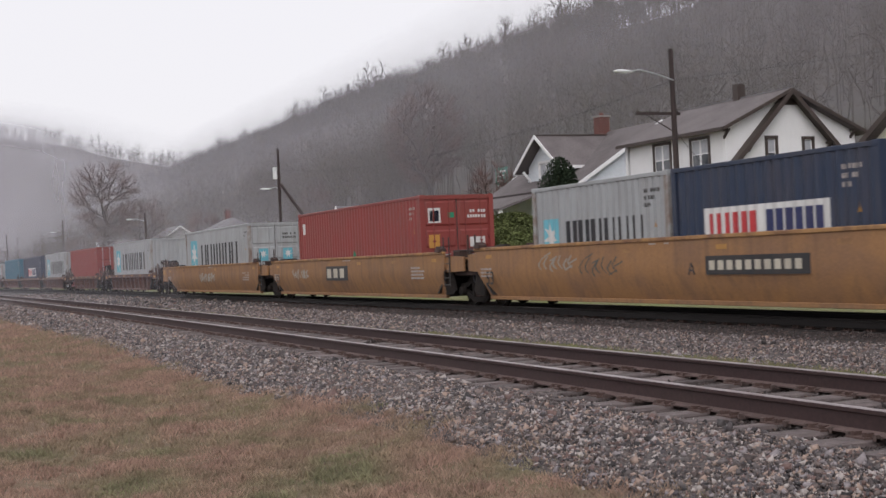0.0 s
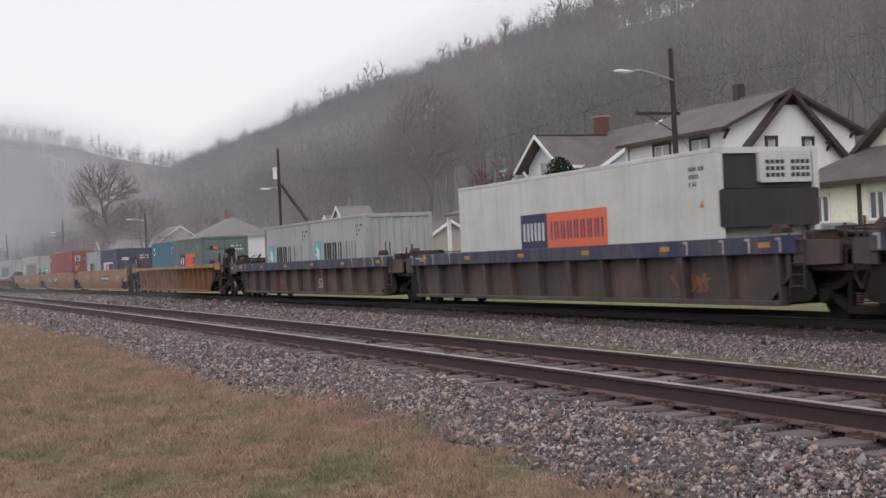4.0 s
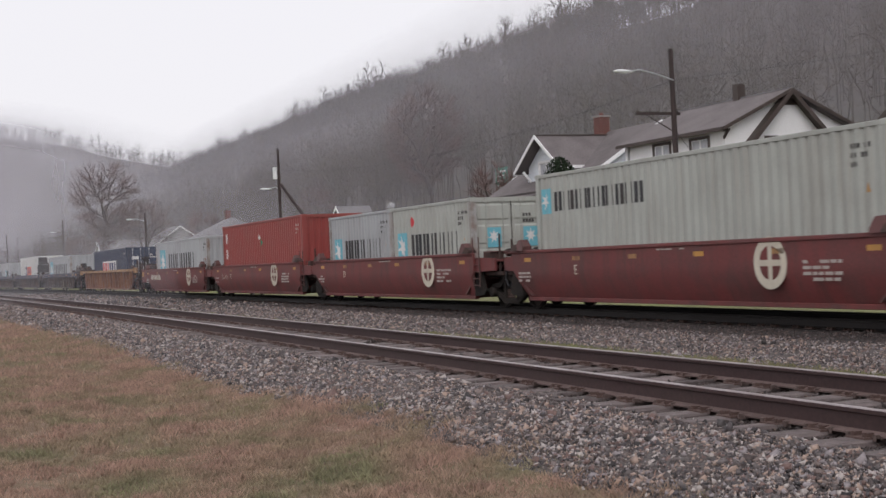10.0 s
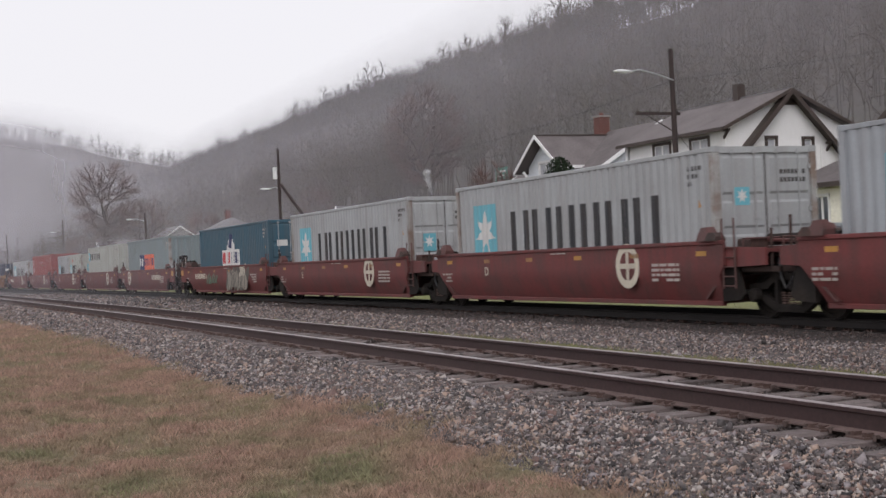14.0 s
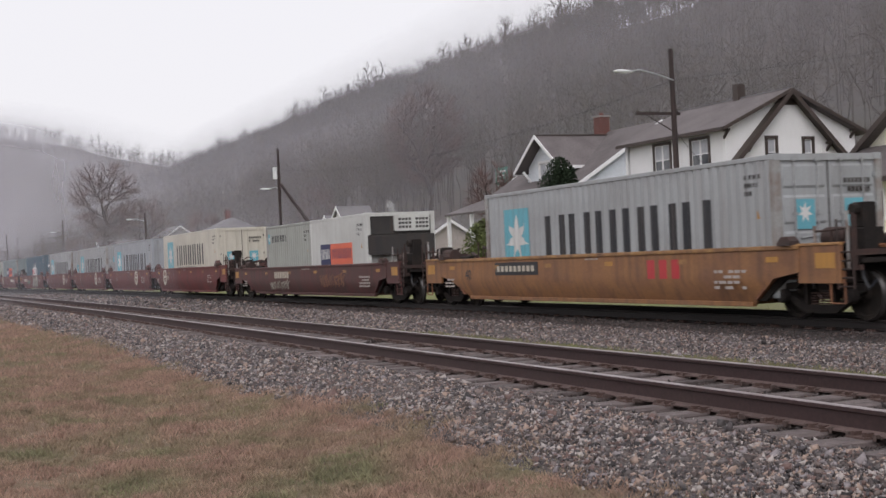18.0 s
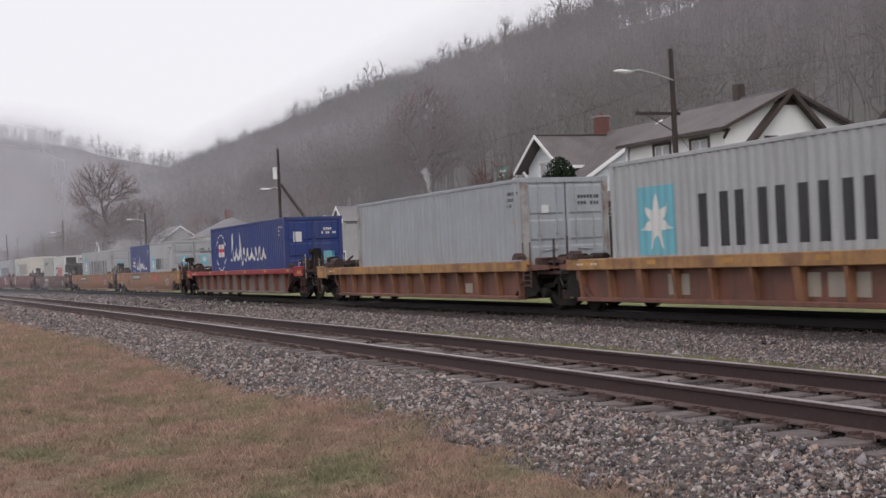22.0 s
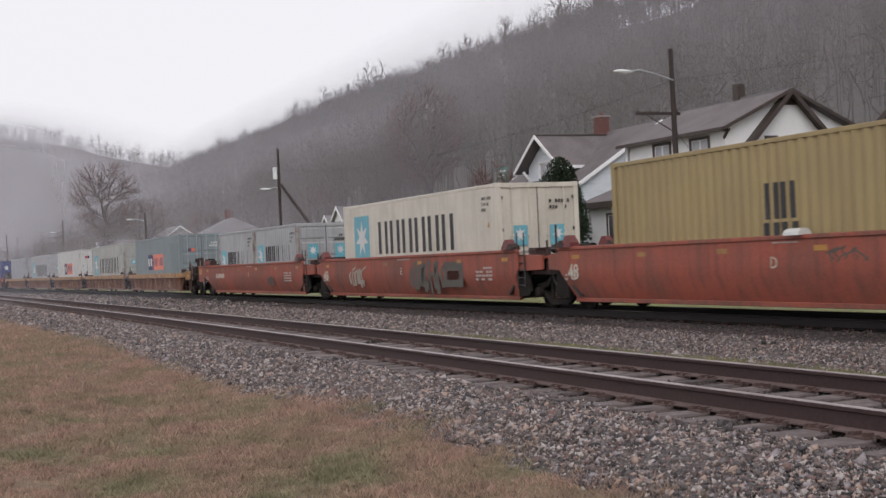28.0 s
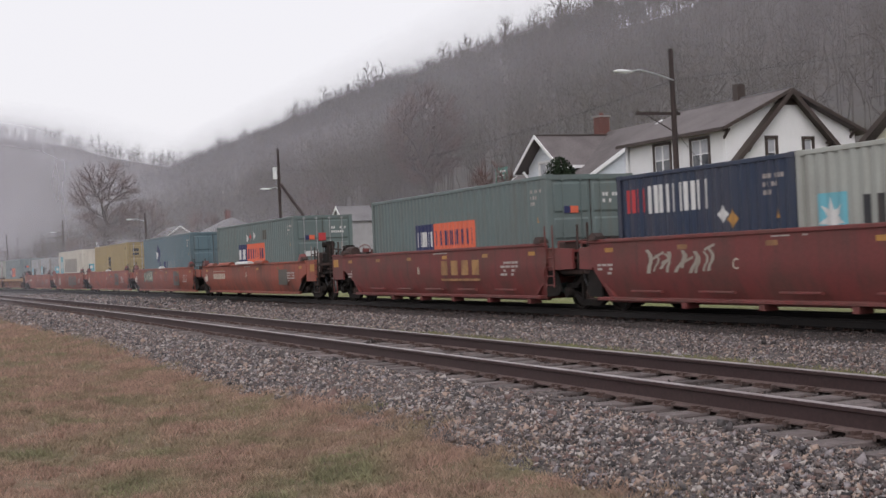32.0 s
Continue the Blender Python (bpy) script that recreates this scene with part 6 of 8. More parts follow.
        for sy in (-1, 1):
            if shared and sg < 0:
                continue
            xl = xe + sg * (0.12 if shared else 1.16)
            lad = Shape()
            for dx in (-0.19, 0.19):
                lad.tube((xl + dx, sy * 1.44, 0.55), (xl + dx, sy * 1.44, top_ + 0.45), 0.018, n=6)
            for k in range(5):
                zz = 0.6 + (top_ - 0.1 - 0.6) * k / 4
                lad.tube((xl - 0.19, sy * 1.44, zz), (xl + 0.19, sy * 1.44, zz), 0.014, n=6)
            part("ladder", lad, dark if shared else "gear", unit)
        rail_ = Shape()
        xr = xe + sg * (0.5 if shared else 0.8)
        rail_.pipe([(xr, -1.38, top_ - 0.25), (xr, -1.38, top_ + 0.06), (xr, 1.38, top_ + 0.06), (xr, 1.38, top_ - 0.25)], 0.02)
        part("hand_rail", rail_, dark, unit)
        # air hose and pipes over the platform
        hs = Shape().pipe([(xe - sg * 0.2, -0.9, top_ - 0.1), (xe + sg * 0.2, -0.8, top_ + 0.03), (xo, -0.7, top_ - 0.02)], 0.035)
        part("brake_pipe", hs, dark, unit)
        part("train_line", Shape().tube((xe, 0.3, top_ - 0.1), (xo, 0.3, top_ - 0.1), 0.10, n=10), dark, unit)
        if not shared:
            low = top_ - (0.60 * (top_ - bot) if style == "smooth" else chord_h + 0.10)
            for sy in (-1, 1):               # the upper side sheet runs on over the truck
                y0, y1 = sorted((sy * 1.455, sy * 1.40))
                xa, xb = sorted((xe - sg * 0.04, xe + sg * 1.06))
                part("end_side_panel", Shape().plate([(xa, low), (xb, low), (xb, top_ + 0.02), (xa, top_ + 0.02)], y0, y1), body if style == "smooth" else chord, unit)
                part("end_side_rim", Shape().box(xa, xb, min(y0, y1) - 0.02, max(y0, y1) + 0.02, top_ + 0.02, top_ + 0.07, 0.01), chord, unit)
            xa, xb = sorted((xe + sg * 0.42, xe + sg * 0.92))
            part("end_reflector", Shape().box(xa, xb, -1.455 - 0.006, -1.455 + 0.006, top_ - (0.36 if style == "smooth" else 0.22), top_ - 0.10), "reflector", unit, "orange reflector patch")
            for k, dx in enumerate((0.30, 0.72, 1.12, 1.30)):
                xu = xe + sg * dx
                part("stanchion", Shape().tube((xu, -1.34, top_ - 0.4), (xu, -1.34, top_ + (0.30, 0.58, 0.52, 0.36)[(k + int(abs(c))) % 4]), 0.026, n=6), "gear" if k % 2 else "grey_rust", unit)
            part("grab_rail", Shape().pipe([(xe + sg * 0.30, -1.34, top_ + 0.26), (xe + sg * 1.12, -1.34, top_ + 0.29)], 0.02), "gear", unit)
            tall = 0.72 if e else 0.40
            tw = Shape().box(xe + sg * 0.95 - 0.22, xe + sg * 0.95 + 0.22, -1.05, -0.62, 1.0, top_ + 0.30, 0.03)
            tw.box(xe + sg * 0.95 - 0.12, xe + sg * 0.95 + 0.14, -0.98, -0.70, top_ + 0.30, top_ + tall, 0.02)
            tw.tube((xe + sg * 0.95, -1.1, top_ + tall - 0.12), (xe + sg * 0.95, -0.66, top_ + tall - 0.12), 0.10, n=10)
            part("brake_stand", tw, "truck", unit, "grimy hand-brake stand")
            lk = Shape().box(xe + sg * 0.55 - 0.3, xe + sg * 0.55 + 0.3, 0.35, 0.95, 1.1, top_ + 0.22, 0.03)
            lk.tube((xe + sg * 0.2, -0.2, top_ + 0.1), (xe + sg * 1.2, 0.1, top_ + 0.2), 0.05, n=6)
            lk.tube((xe + sg * 0.4, 0.6, top_ + 0.2), (xe + sg * 1.25, 0.5, top_ + 0.36), 0.04, n=6)
            part("brake_linkage", lk, "gear", unit)
            part("air_reservoir", Shape().tube((xe + sg * 0.12, -0.92, top_ + 0.16), (xe + sg * 0.72, -0.92, top_ + 0.16), 0.17, n=14), "gear", unit, "rusty brake air reservoir")
            part("cross_brace", Shape().box(xe + sg * 1.28 - 0.05, xe + sg * 1.28 + 0.05, -1.38, 1.38, top_ - 0.16, top_ - 0.06), "gear", unit)
            part("coupler_apron", Shape().box(min(xe + sg * 1.0, xo), max(xe + sg * 1.0, xo), -1.2, 1.2, 0.98, 1.06), "truck", unit)
            cp = Shape().box(min(m, xo), max(m, xo), -0.13, 0.13, 0.70, 0.92, 0.03)
            cp.box(m - 0.16 if sg > 0 else m - 0.03, m + 0.03 if sg > 0 else m + 0.16, -0.20, 0.22, 0.64, 0.98, 0.05)
            part("coupler", cp, "truck", unit)
            for sy in (-1, 1):
                st = Shape().pipe([(xe + sg * 0.75, sy * 1.42, 0.85), (xe + sg * 0.75, sy * 1.42, 0.32), (xe + sg * 1.1, sy * 1.42, 0.32), (xe + sg * 1.1, sy * 1.42, 0.85)], 0.02)
                part("step", st, dark, unit)
        # weathered gear over the joint: corner pedestals, uprights, valves and hoses
        for sy in (-1, 1):
            xa, xb = sorted((xe - sg * 0.12, xe - sg * 0.46))
            pd = Shape().sweep([(q, [(sy * 1.44 - 0.13, top_ + 0.04), (sy * 1.44 + 0.13, top_ + 0.04), (sy * 1.44 + 0.10, top_ + hh), (sy * 1.44 - 0.10, top_ + hh)]) for q, hh in ((xa, 0.12), (xa + 0.1, 0.20), (xb - 0.1, 0.20), (xb, 0.12))])
            part("pedestal", pd, "gear", unit, "rusty corner pedestal")
            xu = xo - sg * 0.22
            part("upright", Shape().tube((xu, sy * 1.22, 0.9), (xu + 0.02, sy * 1.22, top_ + rnd_.uniform(0.15, 0.6)), 0.028, n=6), "gear", unit)
        vb = Shape().box(xe + sg * 0.25 - 0.2, xe + sg * 0.25 + 0.2, -1.18, -0.78, top_ - 0.30, top_ + 0.06, 0.03)
        part("valve_box", vb, "gear", unit, "grimy brake valve box")
        part("air_cylinder", Shape().tube((xe + sg * 0.05, -0.45, top_ + 0.02), (xo - sg * 0.05, -0.45, top_ + 0.02), 0.11, n=10), "truck", unit)
        part("deck_plate", Shape().box(min(xe, xo), max(xe, xo), -1.05, 1.05, 1.13, 1.19), "gear", unit)
        part("air_hose", Shape().pipe([(xo - sg * 0.3, -1.0, 1.1), (xo - sg * 0.1, -1.12, 0.75), (xo, -1.1, 0.55), (xo + sg * 0.1, -1.0, 0.7)], 0.03), "black", unit)
        part("slack_lever", Shape().box(min(xe, xo), max(xe, xo), -1.24, -1.19, 0.86, 0.95), "gear", unit)
        if cones:
            for sy in (-1, 1):
                s = Shape()
                xc = xe - sg * 0.55
                s.sweep([(xc - 0.20, [(sy * 1.42 - 0.14, top_ + 0.04), (sy * 1.42 + 0.14, top_ + 0.04), (sy * 1.42 + 0.12, top_ + 0.12), (sy * 1.42 - 0.12, top_ + 0.12)]),
                         (xc - 0.10, [(sy * 1.42 - 0.14, top_ + 0.04), (sy * 1.42 + 0.14, top_ + 0.04), (sy * 1.42 + 0.08, top_ + 0.30), (sy * 1.42 - 0.08, top_ + 0.30)]),
                         (xc + 0.10, [(sy * 1.42 - 0.14, top_ + 0.04), (sy * 1.42 + 0.14, top_ + 0.04), (sy * 1.42 + 0.08, top_ + 0.31), (sy * 1.42 - 0.08, top_ + 0.31)]),
                         (xc + 0.22, [(sy * 1.42 - 0.14, top_ + 0.04), (sy * 1.42 + 0.14, top_ + 0.04), (sy * 1.42 + 0.12, top_ + 0.14), (sy * 1.42 - 0.12, top_ + 0.14)])])
                part("guide_cone", s, cones, unit, "flared container guide bracket")
    if truck0:
        add_truck(unit, m0 - c + (0 if shared0 else 2.05))
    add_truck(unit, m1 - c - (0 if shared1 else 2.05))
    if wheel_end:
        add_brake_wheel(unit, (x1 + 0.75) if wheel_end > 0 else (x0 - 0.85), top_ + 0.16, dark)
    # stencils and reflectors on the side towards the houses' far side
    ys = -hw - 0.002
    rnd = random.Random(int(c * 10))
    yr = ys if style == "smooth" else -hw - 0.012
    zr = top_ - 0.24 if style == "smooth" else top_ - chord_h * 0.62
    for k in range(6):
        xr = x0 + 0.7 + (x1 - x0 - 1.6) * k / 5
        part("reflector", Shape().box(xr, xr + 0.34, yr - 0.004, yr, zr, zr + 0.095), "reflector" if k in (0, 3, 5) or style != "smooth" else "ochre", unit)
    if style == "smooth":
        stripes(unit, "stencil", x1 - 2.5, x1 - 1.5, top_ - 0.72, top_ - 0.32, ys, "stencil", 4, 0.8, int(c))
        stripes(unit, "stencil", x0 + 0.35, x0 + 1.0, top_ - 0.72, top_ - 0.45, ys, "stencil", 3, 0.8, int(c) + 1)
        stripes(unit, "stencil", -0.5, 0.5, top_ - 0.09, top_ - 0.04, ys, "stencil", 1, 0.8, int(c) + 2)
    else:
        stripes(unit, "stencil", x0 + 0.4, x0 + 1.3, top_ - 0.14, top_ - 0.06, yr, "cream", 1, 0.8, int(c))
    if ticks:
        for xr in (x0 + 0.1, x0 + 1.1, x0 + 1.7, x0 + 2.9, x1 - 3.2, x1 - 2.0, x1 - 1.2, x1 - 0.3):
            part("clearance_tick", Shape().plate([(xr, top_ - chord_h + 0.03), (xr + 0.05, top_ - chord_h + 0.03), (xr + 0.05, top_ - 0.03), (xr - 0.10, top_ - 0.03), (xr - 0.10, top_ - 0.08), (xr, top_ - 0.08)], yr - 0.004, yr), "stencil", unit)
    for mk in marks:
        kind, u = mk[0], mk[1] - c + 0.3
        if kind == "emblem":
            emblem(unit, u + 0.5, z(0.82), ys)
        elif kind == "plate":                    # dark number board with pale bars
            part("number_board", Shape().box(u, u + mk[2], ys - 0.004, ys, z(mk[3]), z(mk[4])), mk[5], unit, "dark number board with pale characters")
            n = mk[7]
            for i in range(n):
                xa = u + 0.12 + (mk[2] - 0.24) * i / n
                part("character_bar", Shape().box(xa, xa + (mk[2] - 0.24) / n * 0.62, ys - 0.008, ys - 0.004, z(mk[3]) + 0.09, z(mk[4]) - 0.09), mk[6], unit)
        elif kind == "bars":
            n = mk[2]
            for i in range(n):
                xa = u + i * mk[3]
                part("character_bar", Shape().box(xa, xa + mk[3] * 0.62, ys - 0.004, ys, z(mk[4]), z(mk[4]) + mk[5]), mk[6], unit)
        elif kind == "cover":                    # curved guard bolted over the top chord
            g_ = Shape()
            arc = [(math.cos(math.pi * q / 6), math.sin(math.pi * q / 6)) for q in range(7)]
            g_.sweep([(u - 0.3 + q, [(-hw + 0.02 + 0.15 * a, top_ + 0.04 + 0.12 * b) for a, b in arc]) for q in (0.0, mk[2])])
            part("chord_guard", g_, mk[3], unit, "curved sheet-metal guard on the top chord")
        elif kind == "text":
            put_words(unit, mk[2], mk[3], u, z(mk[4]), ys if style == "smooth" else -hw + 0.195, mk[5])
        elif kind == "scrawl":
            scrawl(unit, u, u + mk[2], z(mk[3]), z(mk[4]), ys if style == "smooth" else -hw + 0.196, mk[5], int(c) + 5 + len(mk), mk[6], mk[7] if len(mk) > 7 else 0.0)
        elif kind == "patch":
            yy = ys if style == "smooth" else -hw + 0.196
            part("paint_patch", Shape().box(u, u + mk[2], yy - 0.003, yy, z(mk[3]), z(mk[4])), mk[5], unit)
        elif kind == "panel_bars":               # ghost lettering on a ribbed side
            n = mk[2]
            for i in range(n):
                xa = u + i * mk[3]
                part("character_bar", Shape().box(xa, xa + mk[3] * 0.7, -hw + 0.192, -hw + 0.196, z(mk[4]), z(mk[4]) + mk[5]), mk[6], unit)
    MOVERS.append((unit, c, FAR_Z))
    return unit


# ---- containers ----
PITCH, DEPTH = 0.2775, 0.036


def wave(x):
    """Depth of the corrugated wall at x: 0 on the outer faces."""
    t = (x / PITCH) % 1.0
    if t < 0.26:
        return 0.0
    if t < 0.5:
        return DEPTH * (t - 0.26) / 0.24
    if t < 0.76:
        return DEPTH
    return DEPTH * (1 - (t - 0.76) / 0.24)


def breaks(a, b):
    k0, k1 = math.floor(a / PITCH) - 1, math.ceil(b / PITCH) + 1
    return [x for k in range(k0, k1) for x in ((k + 0.0) * PITCH, (k + 0.26) * PITCH, (k + 0.5) * PITCH, (k + 0.76) * PITCH) if a < x < b]


def clip_x(poly, a, b):
    for lim, keep in ((a, 1), (b, -1)):
        out = []
        for (x0, z0), (x1, z1) in zip(poly, poly[1:] + poly[:1]):
            i0, i1 = keep * (x0 - lim) >= 0, keep * (x1 - lim) >= 0
            if i0:
                out.append((x0, z0))
            if i0 != i1:
                t = (lim - x0) / (x1 - x0)
                out.append((lim, z0 + t * (z1 - z0)))
        poly = out
        if len(poly) < 3:
            return []
    return poly


def painted(box_, name, polys, mat, flat, lift=0.004, label="", each=False):
    """Convex shapes painted on a container's side; on a corrugated wall they follow its folds."""
    if each:
        for poly in polys:
            painted(box_, name, [poly], mat, flat, lift, label)
        return
    index, verts, faces = {}, [], []
    for poly in polys:
        xs = [p[0] for p in poly]
        cuts = [min(xs)] + ([] if flat else breaks(min(xs), max(xs))) + [max(xs)]
        for a, b in zip(cuts, cuts[1:]):
            piece = clip_x(list(poly), a, b) if b - a > 1e-4 else []
            if len(piece) < 3:
                continue
            face = []
            for x, z in piece:
                key = (round(x, 4), round(z, 4))
                if key not in index:
                    index[key] = len(verts)
                    verts.append((x, -1.214 + (0 if flat else wave(x)) - lift, z))
                if index[key] not in face:
                    face.append(index[key])
            if len(face) >= 3:
                faces.append(tuple(face))
    return part(name, Shape().add(verts, faces), mat, box_, label)


def rect(x0, x1, z0, z1):
    return [(x0, z0), (x1, z0), (x1, z1), (x0, z1)]


def star(cx, cz, w, h, n=7):
    out = []
    pts = []
    for i in range(2 * n):
        a = math.pi / 2 + math.pi * i / n
        r = 1.0 if i % 2 == 0 else 0.42
        pts.append((cx + w * r * math.cos(a), cz + h * r * math.sin(a)))
    for i in range(2 * n):
        out.append([(cx, cz), pts[i], pts[(i + 1) % (2 * n)]])
    return out


def bar_row(x0, x1, z0, z1, n, seed=0, solid=0.30):
    """A row of n plain upright bar pairs, in place of a brand's letters."""
    out = []
    w = (x1 - x0) / n
    for i in range(n):
        a = x0 + i * w + 0.04 * w
        e = a + w * 0.80
        t = w * solid * 0.8
        out += [rect(a, a + t, z0, z1), rect(e - t, e, z0, z1)]
    return out


def corrugated(x0, x1, y_out, z0, z1, sign):
    cuts = [x0] + breaks(x0, x1) + [x1]
    v, f = [], []
    for x in cuts:
        y = sign * (y_out - wave(x))
        v += [(x, y, z0), (x, y, z1)]
    f = [(2 * i, 2 * i + 2, 2 * i + 3, 2 * i + 1) if sign < 0 else (2 * i, 2 * i + 1, 2 * i + 3, 2 * i + 2) for i in range(len(cuts) - 1)]
    n = len(v)
    v += [(x, y - sign * 0.004, z) for x, y, z in v]
    f += [tuple(n + k for k in reversed(q)) for q in f]
    return Shape().add(v, f)


def container(left, length, high, mat, end="doors", smooth_side=False, label="", marks=(), rail_mat=None, group="shipping containers on the train", end_marks=(), seed=0):
    """An ISO container lying in a well; its origin is at the floor, under its left end."""
    L_, H_ = length, 2.896 if high else 2.591
    box_ = thing("shipping_container", label, "container", group)
    rail_mat = rail_mat or mat
    w = 1.219
    for sg in (-1, 1):
        if smooth_side:
            k = max(1, round(L_ / 1.0))
            seams = []
            for i in range(k):
                a, b = 0.13 + (L_ - 0.26) * i / k, 0.13 + (L_ - 0.26) * (i + 1) / k
                seams += [(a, 1.208), (a + 0.006, 1.214), (b - 0.006, 1.214), (b, 1.208)]
            s = Shape().sweep([(x, [(sg * 1.16, 0.16), (sg * y, 0.16), (sg * y, H_ - 0.1), (sg * 1.16, H_ - 0.1)]) for x, y in seams])
            part("side_panel", s, mat, box_)
        else:
            part("side_panel", corrugated(0.12, L_ - 0.12, 1.214, 0.15, H_ - 0.08, sg), mat, box_)
        y0, y1 = sorted((sg * w, sg * (w - 0.07)))
        part("top_rail", Shape().box(0.1, L_ - 0.1, y0, y1, H_ - 0.10, H_ - 0.012, 0.01), rail_mat, box_)
        part("bottom_rail", Shape().box(0.1, L_ - 0.1, y0, y1, 0.03, 0.17, 0.012), rail_mat, box_)
        for xe in (0.0, L_ - 0.15):
            part("corner_post", Shape().box(xe, xe + 0.15, min(sg * w, sg * (w - 0.14)), max(sg * w, sg * (w - 0.14)), 0.11, H_ - 0.11), "grey_rust" if mat in ("c_grey", "c_grey_warm", "c_plain", "c_slate_light") and seed % 3 else rail_mat, box_)
            for zz in (0.0, H_ - 0.118):
                xa = xe - 0.004 if xe == 0 else L_ - 0.174
                y0, y1 = sorted((sg * (w + 0.004), sg * (w - 0.162)))
                part("corner_casting", Shape().box(xa, xa + 0.178, y0, y1, zz, zz + 0.118, 0.012), rail_mat, box_)
    roof = Shape()
    k = round((L_ - 0.3) / 0.55)
    for i in range(k):
        a, b = 0.12 + (L_ - 0.24) * i / k, 0.12 + (L_ - 0.24) * (i + 1) / k
        roof.sweep([(a, [(-1.16, H_ - 0.06), (1.16, H_ - 0.06), (1.16, H_ - 0.035), (-1.16, H_ - 0.035)]), (a + 0.12, [(-1.16, H_ - 0.06), (1.16, H_ - 0.06), (1.16, H_ - 0.016), (-1.16, H_ - 0.016)]),
                    (b - 0.12, [(-1.16, H_ - 0.06), (1.16, H_ - 0.06), (1.16, H_ - 0.016), (-1.16, H_ - 0.016)]), (b, [(-1.16, H_ - 0.06), (1.16, H_ - 0.06), (1.16, H_ - 0.035), (-1.16, H_ - 0.035)])])
    part("roof", roof, mat, box_)
    part("floor_pan", Shape().box(0.1, L_ - 0.1, -1.15, 1.15, 0.05, 0.14), "charcoal", box_)
    for xe in (0.0, L_):
        a, b = (xe + 0.01, xe + 0.13) if xe == 0 else (xe - 0.13, xe - 0.01)
        s = Shape().box(a, b, -1.1, 1.1, H_ - 0.13, H_ - 0.01)
        part("end_header", s, rail_mat, box_)
        part("end_sill", Shape().box(a, b, -1.1, 1.1, 0.02, 0.16), rail_mat, box_)
    # front end wall
    def folded(xo, sgn):
        ys = [(-1.1, 0)]
        for i in range(8):
            y0 = -1.08 + 0.27 * i
            ys += [(y0, 0), (y0 + 0.10, 0), (y0 + 0.14, 0.04), (y0 + 0.23, 0.04)]
        ys += [(1.1, 0)]
        v = [(xo - sgn * d, y, zz) for y, d in ys for zz in (0.15, H_ - 0.12)]
        v += [(p[0] - sgn * 0.006, p[1], p[2]) for p in v]
        n, m_ = len(v) // 2, len(ys)
        return Shape().add(v, [(2 * i, 2 * i + 2, 2 * i + 3, 2 * i + 1) for i in range(m_ - 1)] + [(n + 2 * i + 1, n + 2 * i + 3, n + 2 * i + 2, n + 2 * i) for i in range(m_ - 1)])

    ew = folded(0.03, -1)
    part("end_wall", ew, mat, box_)
    X = L_
    if end == "plain":
        ew = folded(X - 0.03, 1)
        part("end_wall", ew, mat, box_)
    elif end == "doors":
        for sg in (-1, 1):
            y0, y1 = sorted((sg * 0.012, sg * 1.09))
            zz = [0.17, 0.62, 1.25, 1.9, H_ - 0.13]
            rows_ = []
            for a, b in zip(zz, zz[1:]):
                rows_ += [(a, 0), (a + 0.06, 0), (a + 0.11, 1), (b - 0.11, 1), (b - 0.06, 0)] if not smooth_side else [(a, 0)]
            rows_.append((zz[-1], 0))
            ye = (y0, y0 + 0.06, y0 + 0.09, y1 - 0.09, y1 - 0.06, y1)
            v = [(X - 0.046 + (0.028 if up and 1 < k < 4 else 0), yy, zq) for zq, up in rows_ for k, yy in enumerate(ye)]
            f = [(6 * r + k, 6 * r + k + 1, 6 * r + k + 7, 6 * r + k + 6) for r in range(len(rows_) - 1) for k in range(5)]
            n_ = len(v)
            v += [(X - 0.075, yy, zq) for zq in (zz[0], zz[-1]) for yy in (y0, y1)]
            top_row = 6 * (len(rows_) - 1)
            f += [(n_, n_ + 2, n_ + 3, n_ + 1), (0, n_, n_ + 1, 5), (top_row, top_row + 5, n_ + 3, n_ + 2), (0, top_row, n_ + 2, n_), (5, n_ + 1, n_ + 3, top_row + 5)]
            leaf = part("door", Shape().add(v, f), mat, box_)
            part("door_gasket", Shape().box(X - 0.06, X - 0.035, sg * 0.006 - 0.006, sg * 0.006 + 0.006, 0.17, H_ - 0.13), "charcoal", leaf)
            for t in (0.27, 0.78):
                yr = sg * t
                r = Shape().tube((X - 0.005, yr, 0.1), (X - 0.005, yr, H_ - 0.06), 0.017, n=6)
                for q in (0.12, 0.7, 1.5, H_ - 0.12):
                    r.box(X - 0.03, X + 0.012, yr - 0.05, yr + 0.05, q - 0.025, q + 0.025)
                part("lock_rod", r, "steel" if seed % 2 == 0 else rail_mat, leaf)
            for q in (0.4, 1.0, 1.6, H_ - 0.45):
                part("hinge", Shape().box(X - 0.06, X - 0.008, min(sg * 1.04, sg * 1.20), max(sg * 1.04, sg * 1.20), q, q + 0.09), "charcoal" if smooth_side else mat, leaf)
            r = Shape().tube((X - 0.004, sg * 0.27, 1.1), (X + 0.014, sg * 0.68, 1.06), 0.016, n=6)
            part("door_handle", r, "steel", leaf)
    elif end == "machine":
        ew = Shape().box(X - 0.34, X - 0.30, -1.1, 1.1, 0.15, H_ - 0.12)
        part("machinery_recess", ew, mat, box_)
        part("machinery_frame", Shape().box(X - 0.30, X - 0.06, -1.2, 1.2, H_ * 0.72, H_ - 0.02, 0.02), "charcoal", box_)
        m = Shape().box(X - 0.06, X + 0.03, -0.24, 1.02, H_ * 0.755, H_ - 0.10, 0.03)
        unit_ = part("cooling_unit", m, "c_white", box_, "off-white refrigeration unit with grilles")
